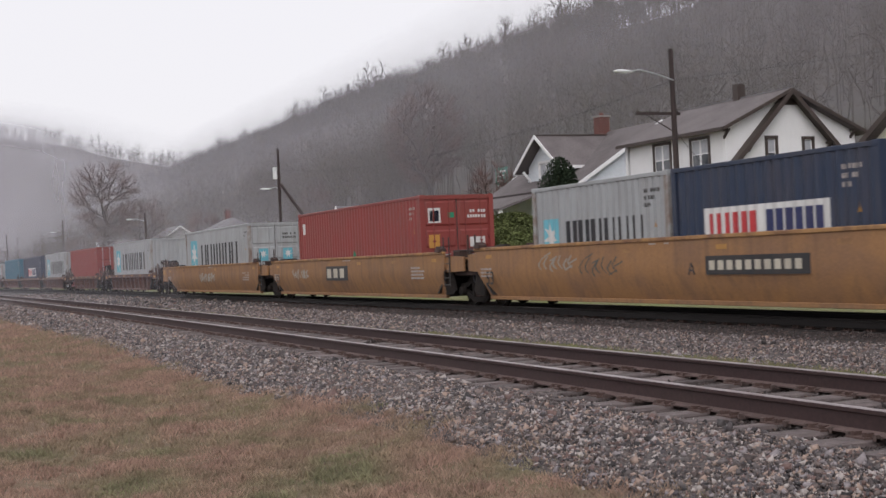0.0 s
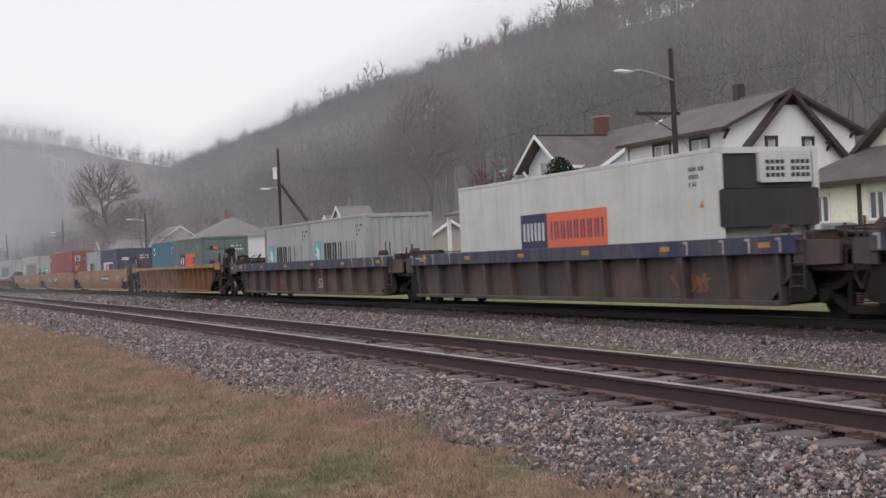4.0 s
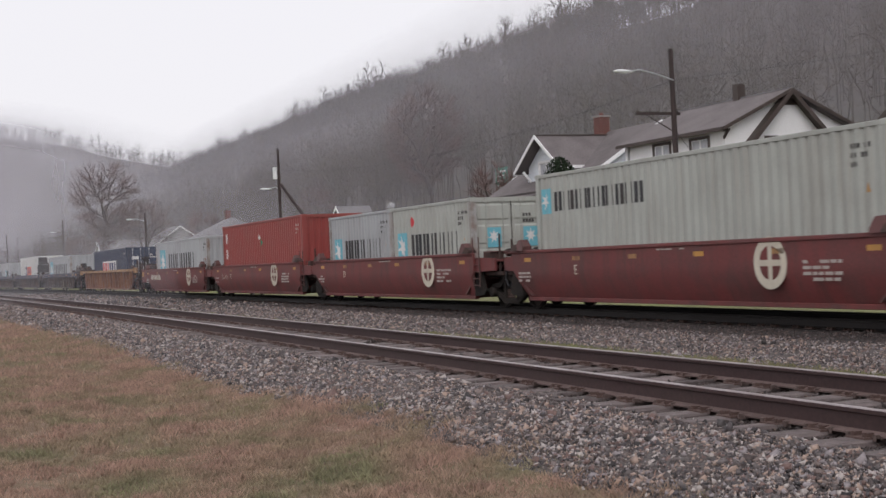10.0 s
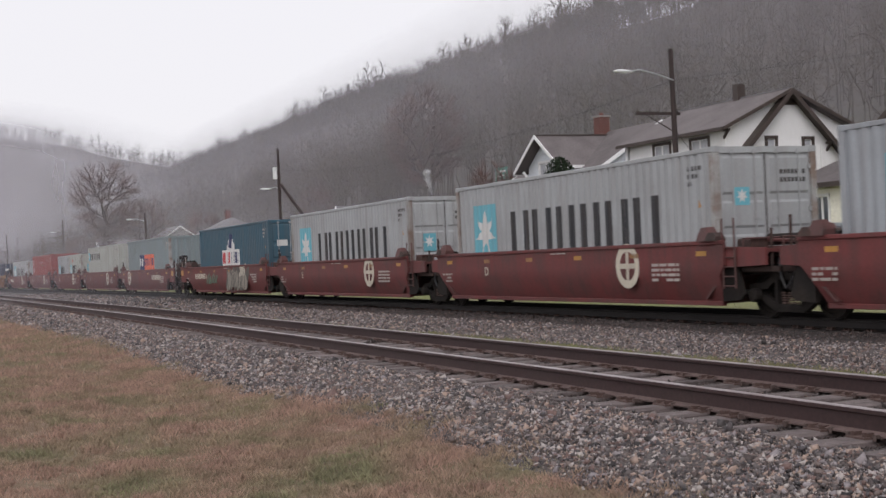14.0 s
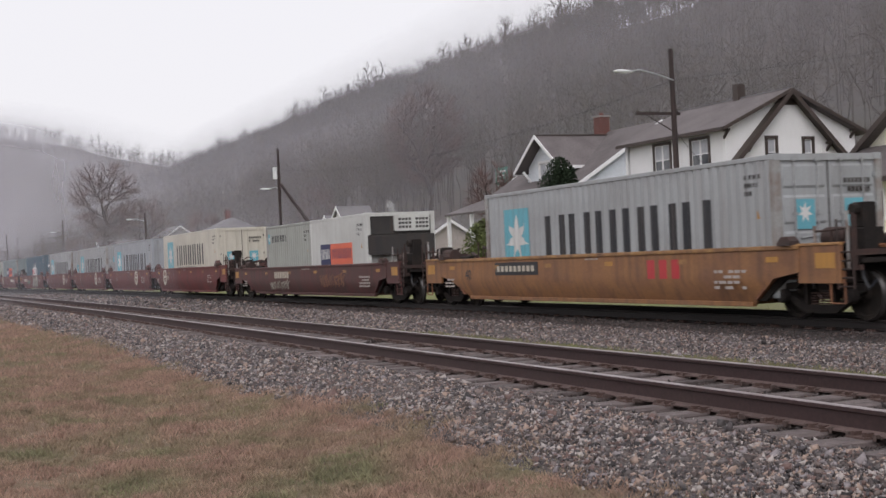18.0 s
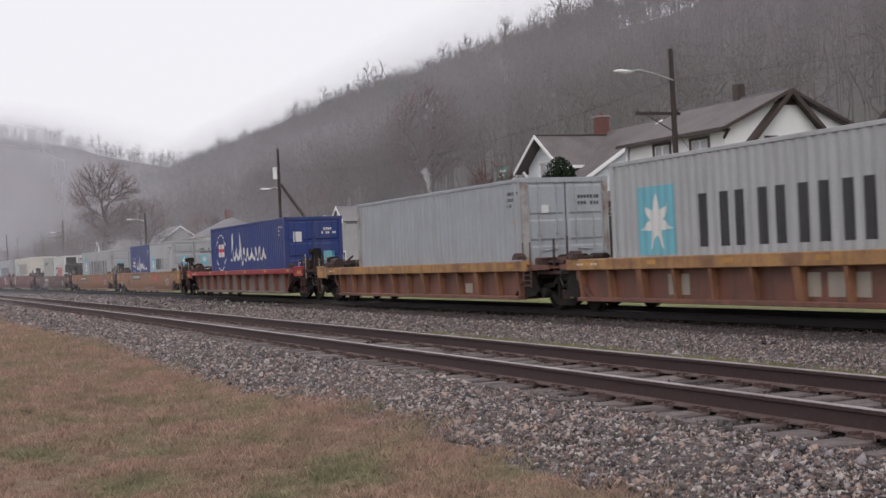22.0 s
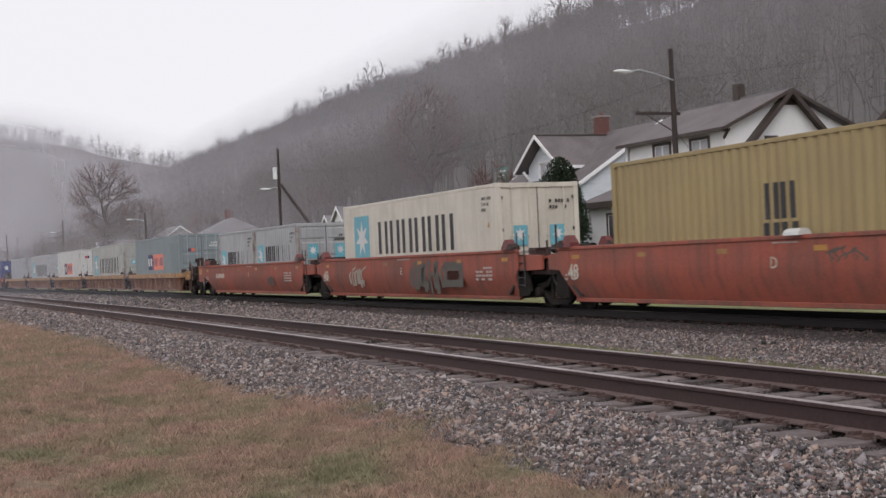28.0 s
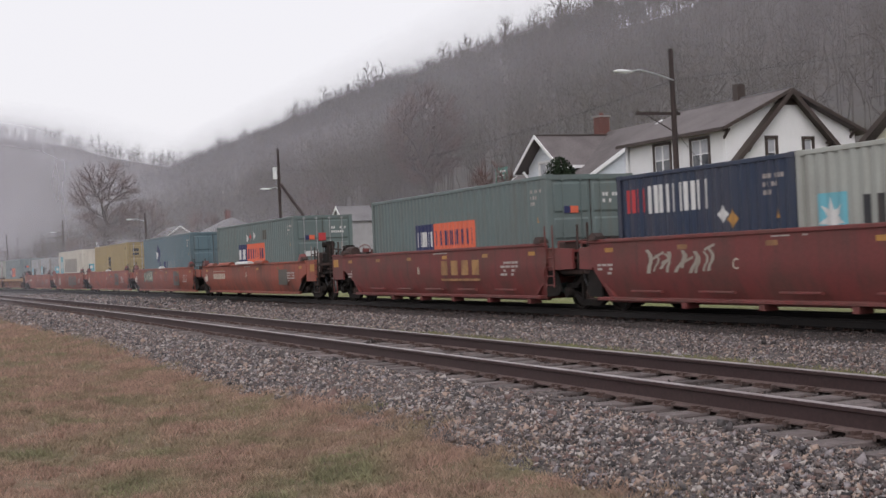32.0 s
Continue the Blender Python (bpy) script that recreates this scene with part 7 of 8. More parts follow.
        for sy in (0.17, 0.78):
            g = Shape()
            for r in range(3):
                for q in range(4):
                    ya = sy - 0.26 + q * 0.12
                    g.box(X + 0.026, X + 0.036, ya, ya + 0.09, H_ * 0.79 + r * 0.13, H_ * 0.79 + r * 0.13 + 0.08)
            part("grille", g, "charcoal", unit_)
        m = Shape().box(X - 0.30, X + 0.02, -1.19, 1.19, H_ * 0.46, H_ * 0.715, 0.04)
        part("condenser_box", m, "charcoal", box_)
        m = Shape().box(X - 0.3, X - 0.08, -0.9, -0.2, 0.2, H_ * 0.36, 0.02)
        m.turned([(0.0, -0.02), (0.22, -0.02), (0.22, 0.2), (0.0, 0.2)], 0.2, X - 0.2, 0.6, 14)
        part("compressor", m, "truck", box_)
    flat = smooth_side
    for mk in marks:
        kind = mk[0]
        if kind == "star40":
            painted(box_, "blue_square", [rect(1.05, 2.5, mk[1], mk[1] + 1.42)], "cyan", flat, 0.004, "pale blue square")
            painted(box_, "white_star", star(1.78, mk[1] + 0.66, 0.62, 0.62), "white", flat, 0.008)
            painted(box_, "letter_bar", bar_row(3.3, mk[2] if len(mk) > 2 else 10.35, mk[1] + 0.12, mk[1] + 1.16, 6), "black", flat, 0.004, each=True)
        elif kind == "star20":
            painted(box_, "blue_square", [rect(0.5, 1.25, mk[1], mk[1] + 0.82)], "cyan", flat, 0.004, "pale blue square")
            painted(box_, "white_star", star(0.875, mk[1] + 0.38, 0.34, 0.38), "white", flat, 0.008)
            painted(box_, "letter_bar", bar_row(1.65, 5.15, mk[1] + 0.12, mk[1] + 0.74, 6), "black", flat, 0.004, each=True)
        elif kind == "line":
            painted(box_, "blue_square", [rect(mk[1], mk[1] + mk[3] * 0.9, mk[2] - 0.05, mk[2] + mk[3] + 0.05)], "cyan", flat)
            painted(box_, "white_star", star(mk[1] + mk[3] * 0.45, mk[2] + mk[3] * 0.5, mk[3] * 0.38, mk[3] * 0.45), "white", flat, 0.008)
            painted(box_, "letter_bar", bar_row(mk[1] + mk[3] * 1.3, mk[4], mk[2], mk[2] + mk[3] * 0.9, 10), "black", flat, each=True)
        elif kind == "two_tone":                  # navy and orange name panel
            x0, z0, sc = mk[1], mk[2], mk[3]
            painted(box_, "navy_panel", [rect(x0, x0 + 1.40 * sc, z0, z0 + 0.90 * sc)], "navy", flat)
            painted(box_, "orange_panel", [rect(x0 + 1.40 * sc, x0 + 4.25 * sc, z0, z0 + 0.90 * sc)], mk[4], flat)
            painted(box_, "letter_bar", bar_row(x0 + 0.12 * sc, x0 + 1.32 * sc, z0 + 0.24 * sc, z0 + 0.68 * sc, 3, 1, 0.36), "white", flat, 0.008, each=True)
            painted(box_, "letter_bar", bar_row(x0 + 1.58 * sc, x0 + 4.12 * sc, z0 + 0.25 * sc, z0 + 0.68 * sc, 8, 0, 0.26), "navy", flat, 0.008, each=True)
        elif kind == "white_panel":
            x0, x1, z0, z1 = mk[1:5]
            painted(box_, "white_panel", [rect(x0, x1, z0, z1)], "white", flat)
            xm = x0 + 0.49 * (x1 - x0)
            painted(box_, "letter_bar", bar_row(x0 + 0.12, xm - 0.1, z0 + 0.09, z1 - 0.11, 3, 0, 0.40), "red_mark", flat, 0.008, each=True)
            painted(box_, "letter_bar", bar_row(xm + 0.12, x1 - 0.12, z0 + 0.09, z1 - 0.11, 3, 0, 0.40), "navy", flat, 0.008, each=True)
        elif kind == "globe":
            cx, cz, r = mk[1:4]
            n = 20
            pts = [(cx + r * 1.1 * math.cos(2 * math.pi * i / n), cz + r * math.sin(2 * math.pi * i / n)) for i in range(n)]
            painted(box_, "white_disc", [pts], "white", flat)
            painted(box_, "blue_patch", [[(cx - 0.35, cz + 0.2), (cx + 0.2, cz + 0.1), (cx + 0.3, cz + 0.75), (cx - 0.2, cz + 0.85)]], "navy", flat, 0.006)
            painted(box_, "white_panel", [rect(cx - 1.55, cx - 0.06, 1.06, 1.80), rect(cx + 0.0, cx + 1.5, 1.06, 1.80)], "white", flat, 0.008)
            painted(box_, "letter_bar", bar_row(cx - 1.45, cx - 0.15, 1.18, 1.70, 3), "red_mark", flat, 0.012, each=True)
            painted(box_, "letter_bar", bar_row(cx + 0.10, cx + 1.40, 1.18, 1.70, 3), "navy", flat, 0.012, each=True)
        elif kind == "script":                    # flag in a ring and a flowing white name, as loose strokes
            x0, x1, z0, z1, ox, rx, rz = mk[1:8]
            n = 24
            oz = 0.5 * (z0 + z1)
            ring = []
            for i in range(n):
                a, b = 2 * math.pi * i / n, 2 * math.pi * (i + 1) / n
                ring.append([(ox + rx * math.cos(a), oz + rz * math.sin(a)), (ox + rx * math.cos(b), oz + rz * math.sin(b)),
                             (ox + rx * 0.93 * math.cos(b), oz + rz * 0.95 * math.sin(b)), (ox + rx * 0.93 * math.cos(a), oz + rz * 0.95 * math.sin(a))])
            painted(box_, "white_ring", ring, "white", flat)
            painted(box_, "flag", [rect(ox - rx * 0.45, ox + rx * 0.6, oz - rz * 0.25, oz + rz * 0.45)], "white", flat, 0.005)
            painted(box_, "flag_cross", [rect(ox - rx * 0.45, ox + rx * 0.6, oz + rz * 0.02, oz + rz * 0.2), rect(ox - rx * 0.1, ox + rx * 0.15, oz - rz * 0.25, oz + rz * 0.45)], "red_mark", flat, 0.009)
            strokes, path = [], []
            t = 0.042 * (z1 - z0)
            for i in range(109):                  # one waved ribbon, its first and third crests tall
                u = 9 * i / 108
                amp = (0.54, 0.30, 0.54)[int(u)] if u < 3 else 0.23
                path.append((x0 + (x1 - x0) * (u / 9 + 0.013 * math.sin(2 * math.pi * u)), z0 + (z1 - z0) * (0.20 + amp * (1 - math.cos(2 * math.pi * u)) * 0.8 - (0.2 if 2.6 < u < 3.2 else 0.0) * (1 - abs(u - 2.9) / 0.3))))
            edge = []
            for k, (ax, az) in enumerate(path):
                (px, pz), (qx, qz) = path[max(k - 1, 0)], path[min(k + 1, len(path) - 1)]
                d = math.hypot(qx - px, qz - pz)
                edge.append(((ax - (pz - qz) / d * t, az - (qx - px) / d * t), (ax + (pz - qz) / d * t, az + (qx - px) / d * t)))
            for (a0, a1), (b0, b1) in zip(edge, edge[1:]):
                strokes.append([a0, b0, b1, a1])
            painted(box_, "script_ribbon", strokes, "white", flat, 0.004, "flowing white painted ribbon")
        elif kind == "bars":
            painted(box_, "letter_bar", bar_row(mk[1], mk[2], mk[3], mk[4], mk[5]), mk[6], flat, each=True)
        elif kind == "diamond":
            x, z0, r = mk[1:4]
            painted(box_, "hazard_placard", [[(x, z0 - r), (x + r * 0.85, z0), (x, z0 + r), (x - r * 0.85, z0)]], mk[4], flat, 0.006)
        elif kind == "panel":
            painted(box_, "painted_panel", [rect(*mk[1:5])], mk[5], flat, mk[6] if len(mk) > 6 else 0.004)
        elif kind == "chevron":
            x, z0, hh = mk[1:4]
            painted(box_, "chevron", [[(x + 0.25, z0 + hh * 0.55), (x + 1.1, z0 + hh * 0.45), (x + 1.1, z0 + hh * 0.60), (x + 0.3, z0 + hh)], [(x + 0.5, z0 + hh * 0.5), (x + 0.2, z0), (x + 0.55, z0), (x + 1.1, z0 + hh * 0.5)]], "navy", flat)
            painted(box_, "pale_mark", [[(x, z0 + hh * 0.2), (x + 0.5, z0 + hh * 0.42), (x + 0.5, z0 + hh * 0.55), (x, z0 + hh * 0.6)]], "white", flat)
    # small stencilled number block at the upper rear of the side
    rnd = random.Random(seed + int(left))
    codes = []
    zc = H_ - 0.42
    for r in range(3):
        x = L_ - 0.95
        while x < L_ - (0.4, 0.55, 0.7)[r]:
            codes.append(rect(x, x + 0.045, zc - 0.15 * r, zc - 0.15 * r + 0.085))
            x += rnd.choice((0.066, 0.07, 0.13))
    pale = mat in ("c_grey", "c_grey_warm", "c_plain", "c_white", "c_cream", "c_khaki")
    tagged(painted(box_, "stencil", codes, "charcoal" if pale else "stencil", flat), kind="stuff")
    painted(box_, "yellow_sticker", [[(L_ - 0.62, H_ - 1.15), (L_ - 0.46, H_ - 1.15), (L_ - 0.54, H_ - 0.98)]], "reflector", flat)
    if end == "doors":
        for y0, y1, z0, z1, mt in end_marks:
            if mt == "star":                      # middle, half width, middle height, half height
                tri = Shape()
                for poly in star(y0, z0, y1, z1):
                    tri.add([(X - 0.012, p, q) for p, q in poly], [(0, 1, 2)])
                part("door_star", tri, "white", box_)
                continue
            part("door_decal", Shape().box(X - 0.018, X - 0.0145, y0, y1, z0, z1), mt, box_)
        nl = Shape()
        for r in range(2):
            for q in range(7):
                if rnd.random() < 0.8:
                    nl.box(X - 0.018, X - 0.0145, 0.34 + q * 0.09, 0.40 + q * 0.09, H_ - 0.55 - 0.16 * r, H_ - 0.46 - 0.16 * r)
        part("stencil", nl, "charcoal" if pale else "white", box_)
    MOVERS.append((box_, left, 0.18))
    return box_


# ---- the consist, from the leading end ----
GREY_DOORS = [(-0.78, -0.34, 1.22, 1.76, "cyan"), (0.34, 0.78, 1.22, 1.76, "cyan"), (-0.56, 0.17, 1.52, 0.20, "star"), (0.56, 0.17, 1.52, 0.20, "star")]
TWO_TONE_DOORS = [(-0.75, -0.58, 1.95, 2.12, "navy"), (-0.58, -0.36, 1.95, 2.12, "orange"), (0.35, 0.85, 0.9, 1.25, "white")]


def leading_cars():
    lab = "dark rust-brown ribbed well car, far along the train"
    edges = [-187.9, -172.1, -156.3, -140.5, -124.7, -108.9, -92.6]
    for i in range(5):
        m0, m1 = edges[i], edges[i + 1]
        car_unit(0.5 * (m0 + m1), m0, m1, i > 0, i < 4, "ribbed", "rust_dark", "rust_dark", "rust_dark", 1.0, lab, ribs=9, chord_h=0.2, truck0=i == 0)
    car_unit(-102.4 - 0.0, -108.9, -92.6, False, False, "ribbed", "rust_dark", "rust_dark", "rust_dark", 1.0, lab, ribs=9, chord_h=0.2)
    car_unit(-83.4, -92.6, -73.8, False, False, "ribbed", "rust_dark", "rust_dark", "rust_dark", 1.02, "dark rust-brown ribbed single well car", ribs=10, chord_h=0.2, wheel_end=1)
    container(-186.2, 12.19, True, "c_slate", label="grey forty-foot container on a ribbed well car", seed=1)
    container(-170.4, 12.19, False, "c_grey", label="light grey forty-foot container with a star panel", marks=[("star40", 0.9)], seed=2)
    container(-154.6, 12.19, True, "c_teal", label="teal blue forty-foot steel container", seed=3)
    container(-138.8, 12.19, True, "c_navy", label="navy forty-foot container with a white name panel", marks=[("white_panel", 3.45, 8.5, 1.0, 1.8)], seed=4)
    container(-123.0, 12.19, True, "c_grey", label="light grey forty-foot container with a star panel", marks=[("star40", 1.0)], seed=5)
    container(-108.5, 12.19, True, "c_red", label="plain brick-red forty-foot steel container", seed=6)
    container(-89.4, 12.19, True, "c_grey", "plain", label="light grey forty-foot container with a star panel", marks=[("star40", 1.0)], seed=7)


def yellow_three_unit():
    lab = "weathered yellow-orange smooth-sided well car unit"
    j = [-73.8, -52.0, -32.4, -10.8]
    car_unit(-61.8, j[0], j[1], False, True, "smooth", "yellow_car", "ochre", None, 1.30, lab, ribs=0, marks=[("scrawl", -64, 2.6, 0.5, 0.95, "graffiti", 0.07)])
    car_unit(-42.2, j[1], j[2], True, True, "smooth", "yellow_car", "ochre", None, 1.30, lab, truck0=False,
             marks=[("plate", -44.6, 2.3, 0.55, 1.05, "black", "cream", 3), ("text", -51.0, "53", 0.5, 0.45, "black"), ("scrawl", -48.5, 1.6, 0.6, 1.0, "graffiti", 0.05)])
    car_unit(-22.5, j[2], j[3], True, False, "smooth", "yellow_car", "ochre", None, 1.34, lab + " with a dark number board", truck0=False, wheel_end=1,
             marks=[("plate", -21.3, 3.1, 0.62, 0.98, "black", "cream", 10), ("text", -21.9, "A", 0.36, 0.62, "black"), ("text", -31.3, "53", 0.5, 0.42, "black"),
                    ("scrawl", -28.2, 1.8, 0.72, 1.12, "graffiti", 0.04), ("scrawl", -26.2, 1.6, 0.6, 1.05, "graffiti_dark", 0.03)])
    container(-67.85, 12.19, True, "c_grey", label="light grey forty-foot container with star-marked doors", marks=[("star40", 1.0)], end_marks=GREY_DOORS, seed=8)
    container(-48.2, 12.19, True, "c_red", label="brick-red forty-foot container with decals on its doors", marks=[("panel", 0.5, 0.8, 2.1, 2.5, "white"), ("diamond", 6.2, 1.2, 0.16, "placard_green")],
              end_marks=[(-0.95, -0.55, 2.05, 2.5, "white"), (-0.9, -0.6, 2.1, 2.42, "navy"), (-0.3, -0.1, 2.2, 2.36, "placard_green"), (-0.95, -0.6, 1.3, 1.7, "reflector"), (0.4, 0.9, 1.3, 1.6, "white")], seed=9)
    container(-28.65, 6.06, False, "c_grey", label="light grey twenty-foot container with a star panel", marks=[("star20", 0.98)], end="plain", seed=10)
    container(-22.45, 6.06, False, "c_navy", label="navy twenty-foot container with a white name panel", marks=[("white_panel", 1.1, 4.8, 1.05, 1.72)], end_marks=[(-0.85, -0.4, 1.8, 2.0, "white")], seed=11)


def rust_single(c, m0, m1, boxes):
    car_unit(c, m0, m1, False, False, "ribbed", "rust_car", "ochre", "rust_car", 1.36, "rusty brown-orange ribbed well car with a worn yellow top edge", ribs=18, chord_h=0.16, wheel_end=1, rib="rib",
             marks=[("panel_bars", c - 4.0, 4, 0.22, 0.75, 0.18, "ochre"), ("patch", c - 7.9, 0.5, 0.35, 0.75, "ochre"), ("patch", c + 6.2, 0.35, 0.3, 0.55, "ochre")], dark="rust_dark")
    for args, kw in boxes:
        container(*args, **kw)


def blue_three_unit():
    lab = "sooty ribbed well car unit with a dark navy top chord"
    j = [13.0, 35.1, 55.0, 76.3]
    cs = (25.2, 45.1, 64.8)
    for i, c in enumerate(cs):
        car_unit(c, j[i], j[i + 1], i > 0, i < 2, "ribbed", "soot_car", "blue_chord", "soot_car", 1.30, lab, ribs=12, chord_h=0.33, truck0=i == 0, dark="charcoal", wheel_end=-1 if i == 0 else 0, ticks=True,
                 marks=([("text", 25.95, "53", 0.5, 0.28, "cream"), ("panel_bars", 21.0, 3, 0.3, 0.4, 0.22, "rust_car")] if i == 0 else
                        [("scrawl", 49.5, 1.0, 0.2, 0.7, "rust_car", 0.06)] if i == 1 else [("scrawl", 66.2, 0.9, 0.1, 0.9, "graffiti", 0.05), ("scrawl", 60, 1.0, 0.2, 0.7, "graffiti", 0.04)]))
    container(19.1, 6.06, False, "c_grey", "plain", label="light grey twenty-foot container with a star panel", marks=[("star20", 0.98)], seed=14)
    container(25.2, 6.06, False, "c_grey", "plain", label="light grey twenty-foot container, plain corrugated rear", marks=[("star20", 0.98)], seed=15)
    container(39.0, 12.19, True, "c_white", "machine", True, label="white refrigerated container with a navy and orange panel", marks=[("two_tone", 3.75, 1.06, 1.0, "orange")], seed=16)
    container(58.7, 12.19, False, "c_grey", "plain", label="light grey container with patched lettering and rust", marks=[("star40", 0.75), ("panel", 6.2, 7.4, 0.7, 1.35, "c_grey", 0.012)], seed=17)


def oxide_five_unit(joints, cents, boxes, letters, emblems, extra):
    lab = "oxide-red smooth-sided articulated well car unit"
    for i, c in enumerate(cents):
        mk = [("text", c - 4.3, letters[i], 0.32, 0.66, "cream")] if letters[i] else []
        if emblems[i] is not None:
            mk.append(("emblem", emblems[i]))
        mk += extra.get(i, [])
        car_unit(c, joints[i], joints[i + 1], i > 0, i < 4, "smooth", "red_car", "red_car", None, 1.22, lab, marks=mk, truck0=i == 0, cones="maroon_car",
                 wheel_end=1 if i == 4 else 0, dark="maroon_car")
        put = boxes[i]
        for args, kw in put:
            container(*args, **kw)


def build_train():
    leading_cars()
    yellow_three_unit()
    rust_single(1.5, -10.8, 13.0, [((-4.65, 6.06, False, "c_teal", "plain"), dict(label="teal twenty-foot container with a small white label", marks=[("panel", 0.48, 0.9, 1.85, 2.3, "white"), ("panel", 0.58, 0.8, 1.95, 2.12, "navy", 0.008)], seed=12)),
                                   ((1.4, 6.06, False, "c_slate"), dict(label="green-grey twenty-foot container with a navy and orange panel", marks=[("two_tone", 1.2, 1.05, 0.83, "orange")], end_marks=TWO_TONE_DOORS, seed=13))])
    blue_three_unit()
    rust_single(88.65, 76.3, 100.5, [((82.55, 12.19, False, "c_navy"), dict(label="navy forty-foot container with a white name panel", marks=[("white_panel", 3.42, 8.5, 0.98, 1.80)], end_marks=[(-0.85, -0.4, 1.8, 2.0, "white")], seed=18))])
    star40 = [("star40", 0.92)]
    oxide_five_unit([100.5, 118.6, 134.35, 150.15, 166.05, 183.2], [110.75, 126.5, 142.2, 158.1, 173.95],
        [[((104.65, 12.19, False, "c_grey", "plain"), dict(label="light grey forty-foot container with rust-streaked corner", marks=[("star40", 0.72, 9.4)], seed=20))],
         [((120.35, 12.19, True, "c_red", "plain"), dict(label="brick-red forty-foot container with hazard placards", marks=[("bars", 0.55, 0.95, 2.07, 2.52, 1, "white"), ("bars", 0.55, 0.95, 1.38, 1.8, 1, "white"), ("diamond", 6.1, 2.2, 0.2, "white"), ("diamond", 6.4, 1.98, 0.19, "placard_green")], seed=21))],
         [((136.1, 6.06, False, "c_grey", "plain"), dict(label="grimy grey twenty-foot container with two lettered lines", marks=[("star20", 0.98), ("bars", 1.7, 4.65, 0.78, 0.98, 8, "black")], seed=22)),
          ((142.2, 6.06, False, "c_grey_warm"), dict(label="greenish-grey twenty-foot container with a star panel", marks=[("star20", 0.98), ("diamond", 1.75, 2.1, 0.16, "red_mark")], end_marks=GREY_DOORS, seed=23))],
         [((151.95, 12.19, True, "c_grey_warm"), dict(label="greenish-grey forty-foot container with small lettering", marks=[("line", 0.25, 1.98, 0.5, 4.9)], end_marks=[(-0.6, -0.4, 1.5, 1.7, "cyan")], seed=24))],
         [((167.8, 12.19, True, "c_slate_light", "plain"), dict(label="blue-grey forty-foot container with a navy and orange panel", marks=[("two_tone", 3.75, 1.08, 1.0, "orange"), ("panel", 2.1, 2.5, 2.1, 2.5, "c_slate")], seed=25))]],
        ["B", "C", "D", "E", "A"], [113.05, 128.7, 144.85, 160.5, 168.7], {0: [("bars", 104.0, 11, 0.23, 0.66, 0.28, "cream")], 1: [("scrawl", 120.6, 1.2, 0.6, 0.95, "graffiti", 0.02)], 4: [("bars", 176.1, 10, 0.25, 0.66, 0.28, "cream")]})
    oxide_five_unit([183.2, 201.7, 217.5, 233.35, 249.1, 266.6], [193.8, 209.55, 225.4, 241.1, 257.05],
        [[((187.7, 12.19, True, "c_teal_dark"), dict(label="dark teal forty-foot container with a white globe panel", marks=[("globe", 5.95, 1.72, 0.62)], end_marks=[(-0.85, -0.4, 1.8, 2.05, "white")], seed=26))],
         [((203.45, 12.19, True, "c_grey"), dict(label="light grey forty-foot container with star-marked door", marks=star40, end_marks=GREY_DOORS[:1] + GREY_DOORS[2:3], seed=28))],
         [((219.3, 12.19, True, "c_grey"), dict(label="light grey forty-foot container with a small star on its door", marks=star40, end_marks=[(-0.75, -0.4, 1.75, 2.1, "cyan"), (-0.575, 0.14, 1.93, 0.15, "star")], seed=29))],
         [((235.0, 12.19, True, "c_plain", "plain"), dict(label="bluish-grey forty-foot container with a star panel", marks=star40, seed=30))],
         [((250.95, 12.19, True, "c_cream", "doors", True), dict(label="off-white refrigerated container, rust-stained, with a star panel", marks=[("star40", 1.1, 9.45), ("bars", 3.55, 7.7, 0.95, 1.15, 9, "black")], end_marks=GREY_DOORS, seed=31))]],
        ["A", "E", "D", "C", "B"], [None, 212.0, 227.75, 242.9, 251.5],
        {0: [("scrawl", 193.6, 3.5, 0.1, 1.2, "graffiti_dark", 0.15), ("scrawl", 193.7, 3.3, 0.12, 1.05, "graffiti", 0.065, 0.004), ("scrawl", 195.9, 0.8, 0.75, 1.25, "cream", 0.09, 0.008), ("scrawl", 189.8, 1.8, 0.4, 0.85, "graffiti_green", 0.07), ("bars", 187.3, 9, 0.24, 0.68, 0.25, "cream")]})
    car_unit(278.05, 266.6, 288.4, False, False, "smooth", "maroon_car", None, None, 1.06, "dull maroon smooth-sided single well car", wheel_end=-1, dark="maroon_car",
             marks=[("bars", 273.6, 8, 0.25, 0.66, 0.25, "cream"), ("scrawl", 273.0, 2.6, 0.2, 0.55, "graffiti", 0.04), ("scrawl", 279.5, 2.5, 0.3, 0.8, "rust_car", 0.05)])
    container(271.9, 6.06, False, "c_grey_warm", "plain", label="greenish-grey twenty-foot container with small lettering", marks=[("line", 0.3, 1.92, 0.3, 2.7)], seed=32)
    container(278.0, 6.06, False, "c_white", "machine", True, label="white refrigerated twenty-foot container with a navy and orange panel", marks=[("two_tone", 1.13, 0.93, 0.81, "orange")], seed=33)
    lab = "dirty yellow-orange smooth-sided well car with red-sprayed marks"
    car_unit(299.3, 288.4, 308.3, False, False, "smooth", "yellow_bright", "ochre", None, 1.07, lab, dark="rust_car", marks=[("plate", 293.8, 2.4, 0.66, 0.98, "black", "cream", 9), ("bars", 301.1, 3, 0.45, 0.55, 0.38, "red_mark"), ("text", 291.9, "40", 0.4, 0.55, "black")])
    container(293.2, 12.19, False, "c_grey", label="light grey forty-foot container with two star-marked doors", marks=[("star40", 0.72)], end_marks=GREY_DOORS, seed=34)
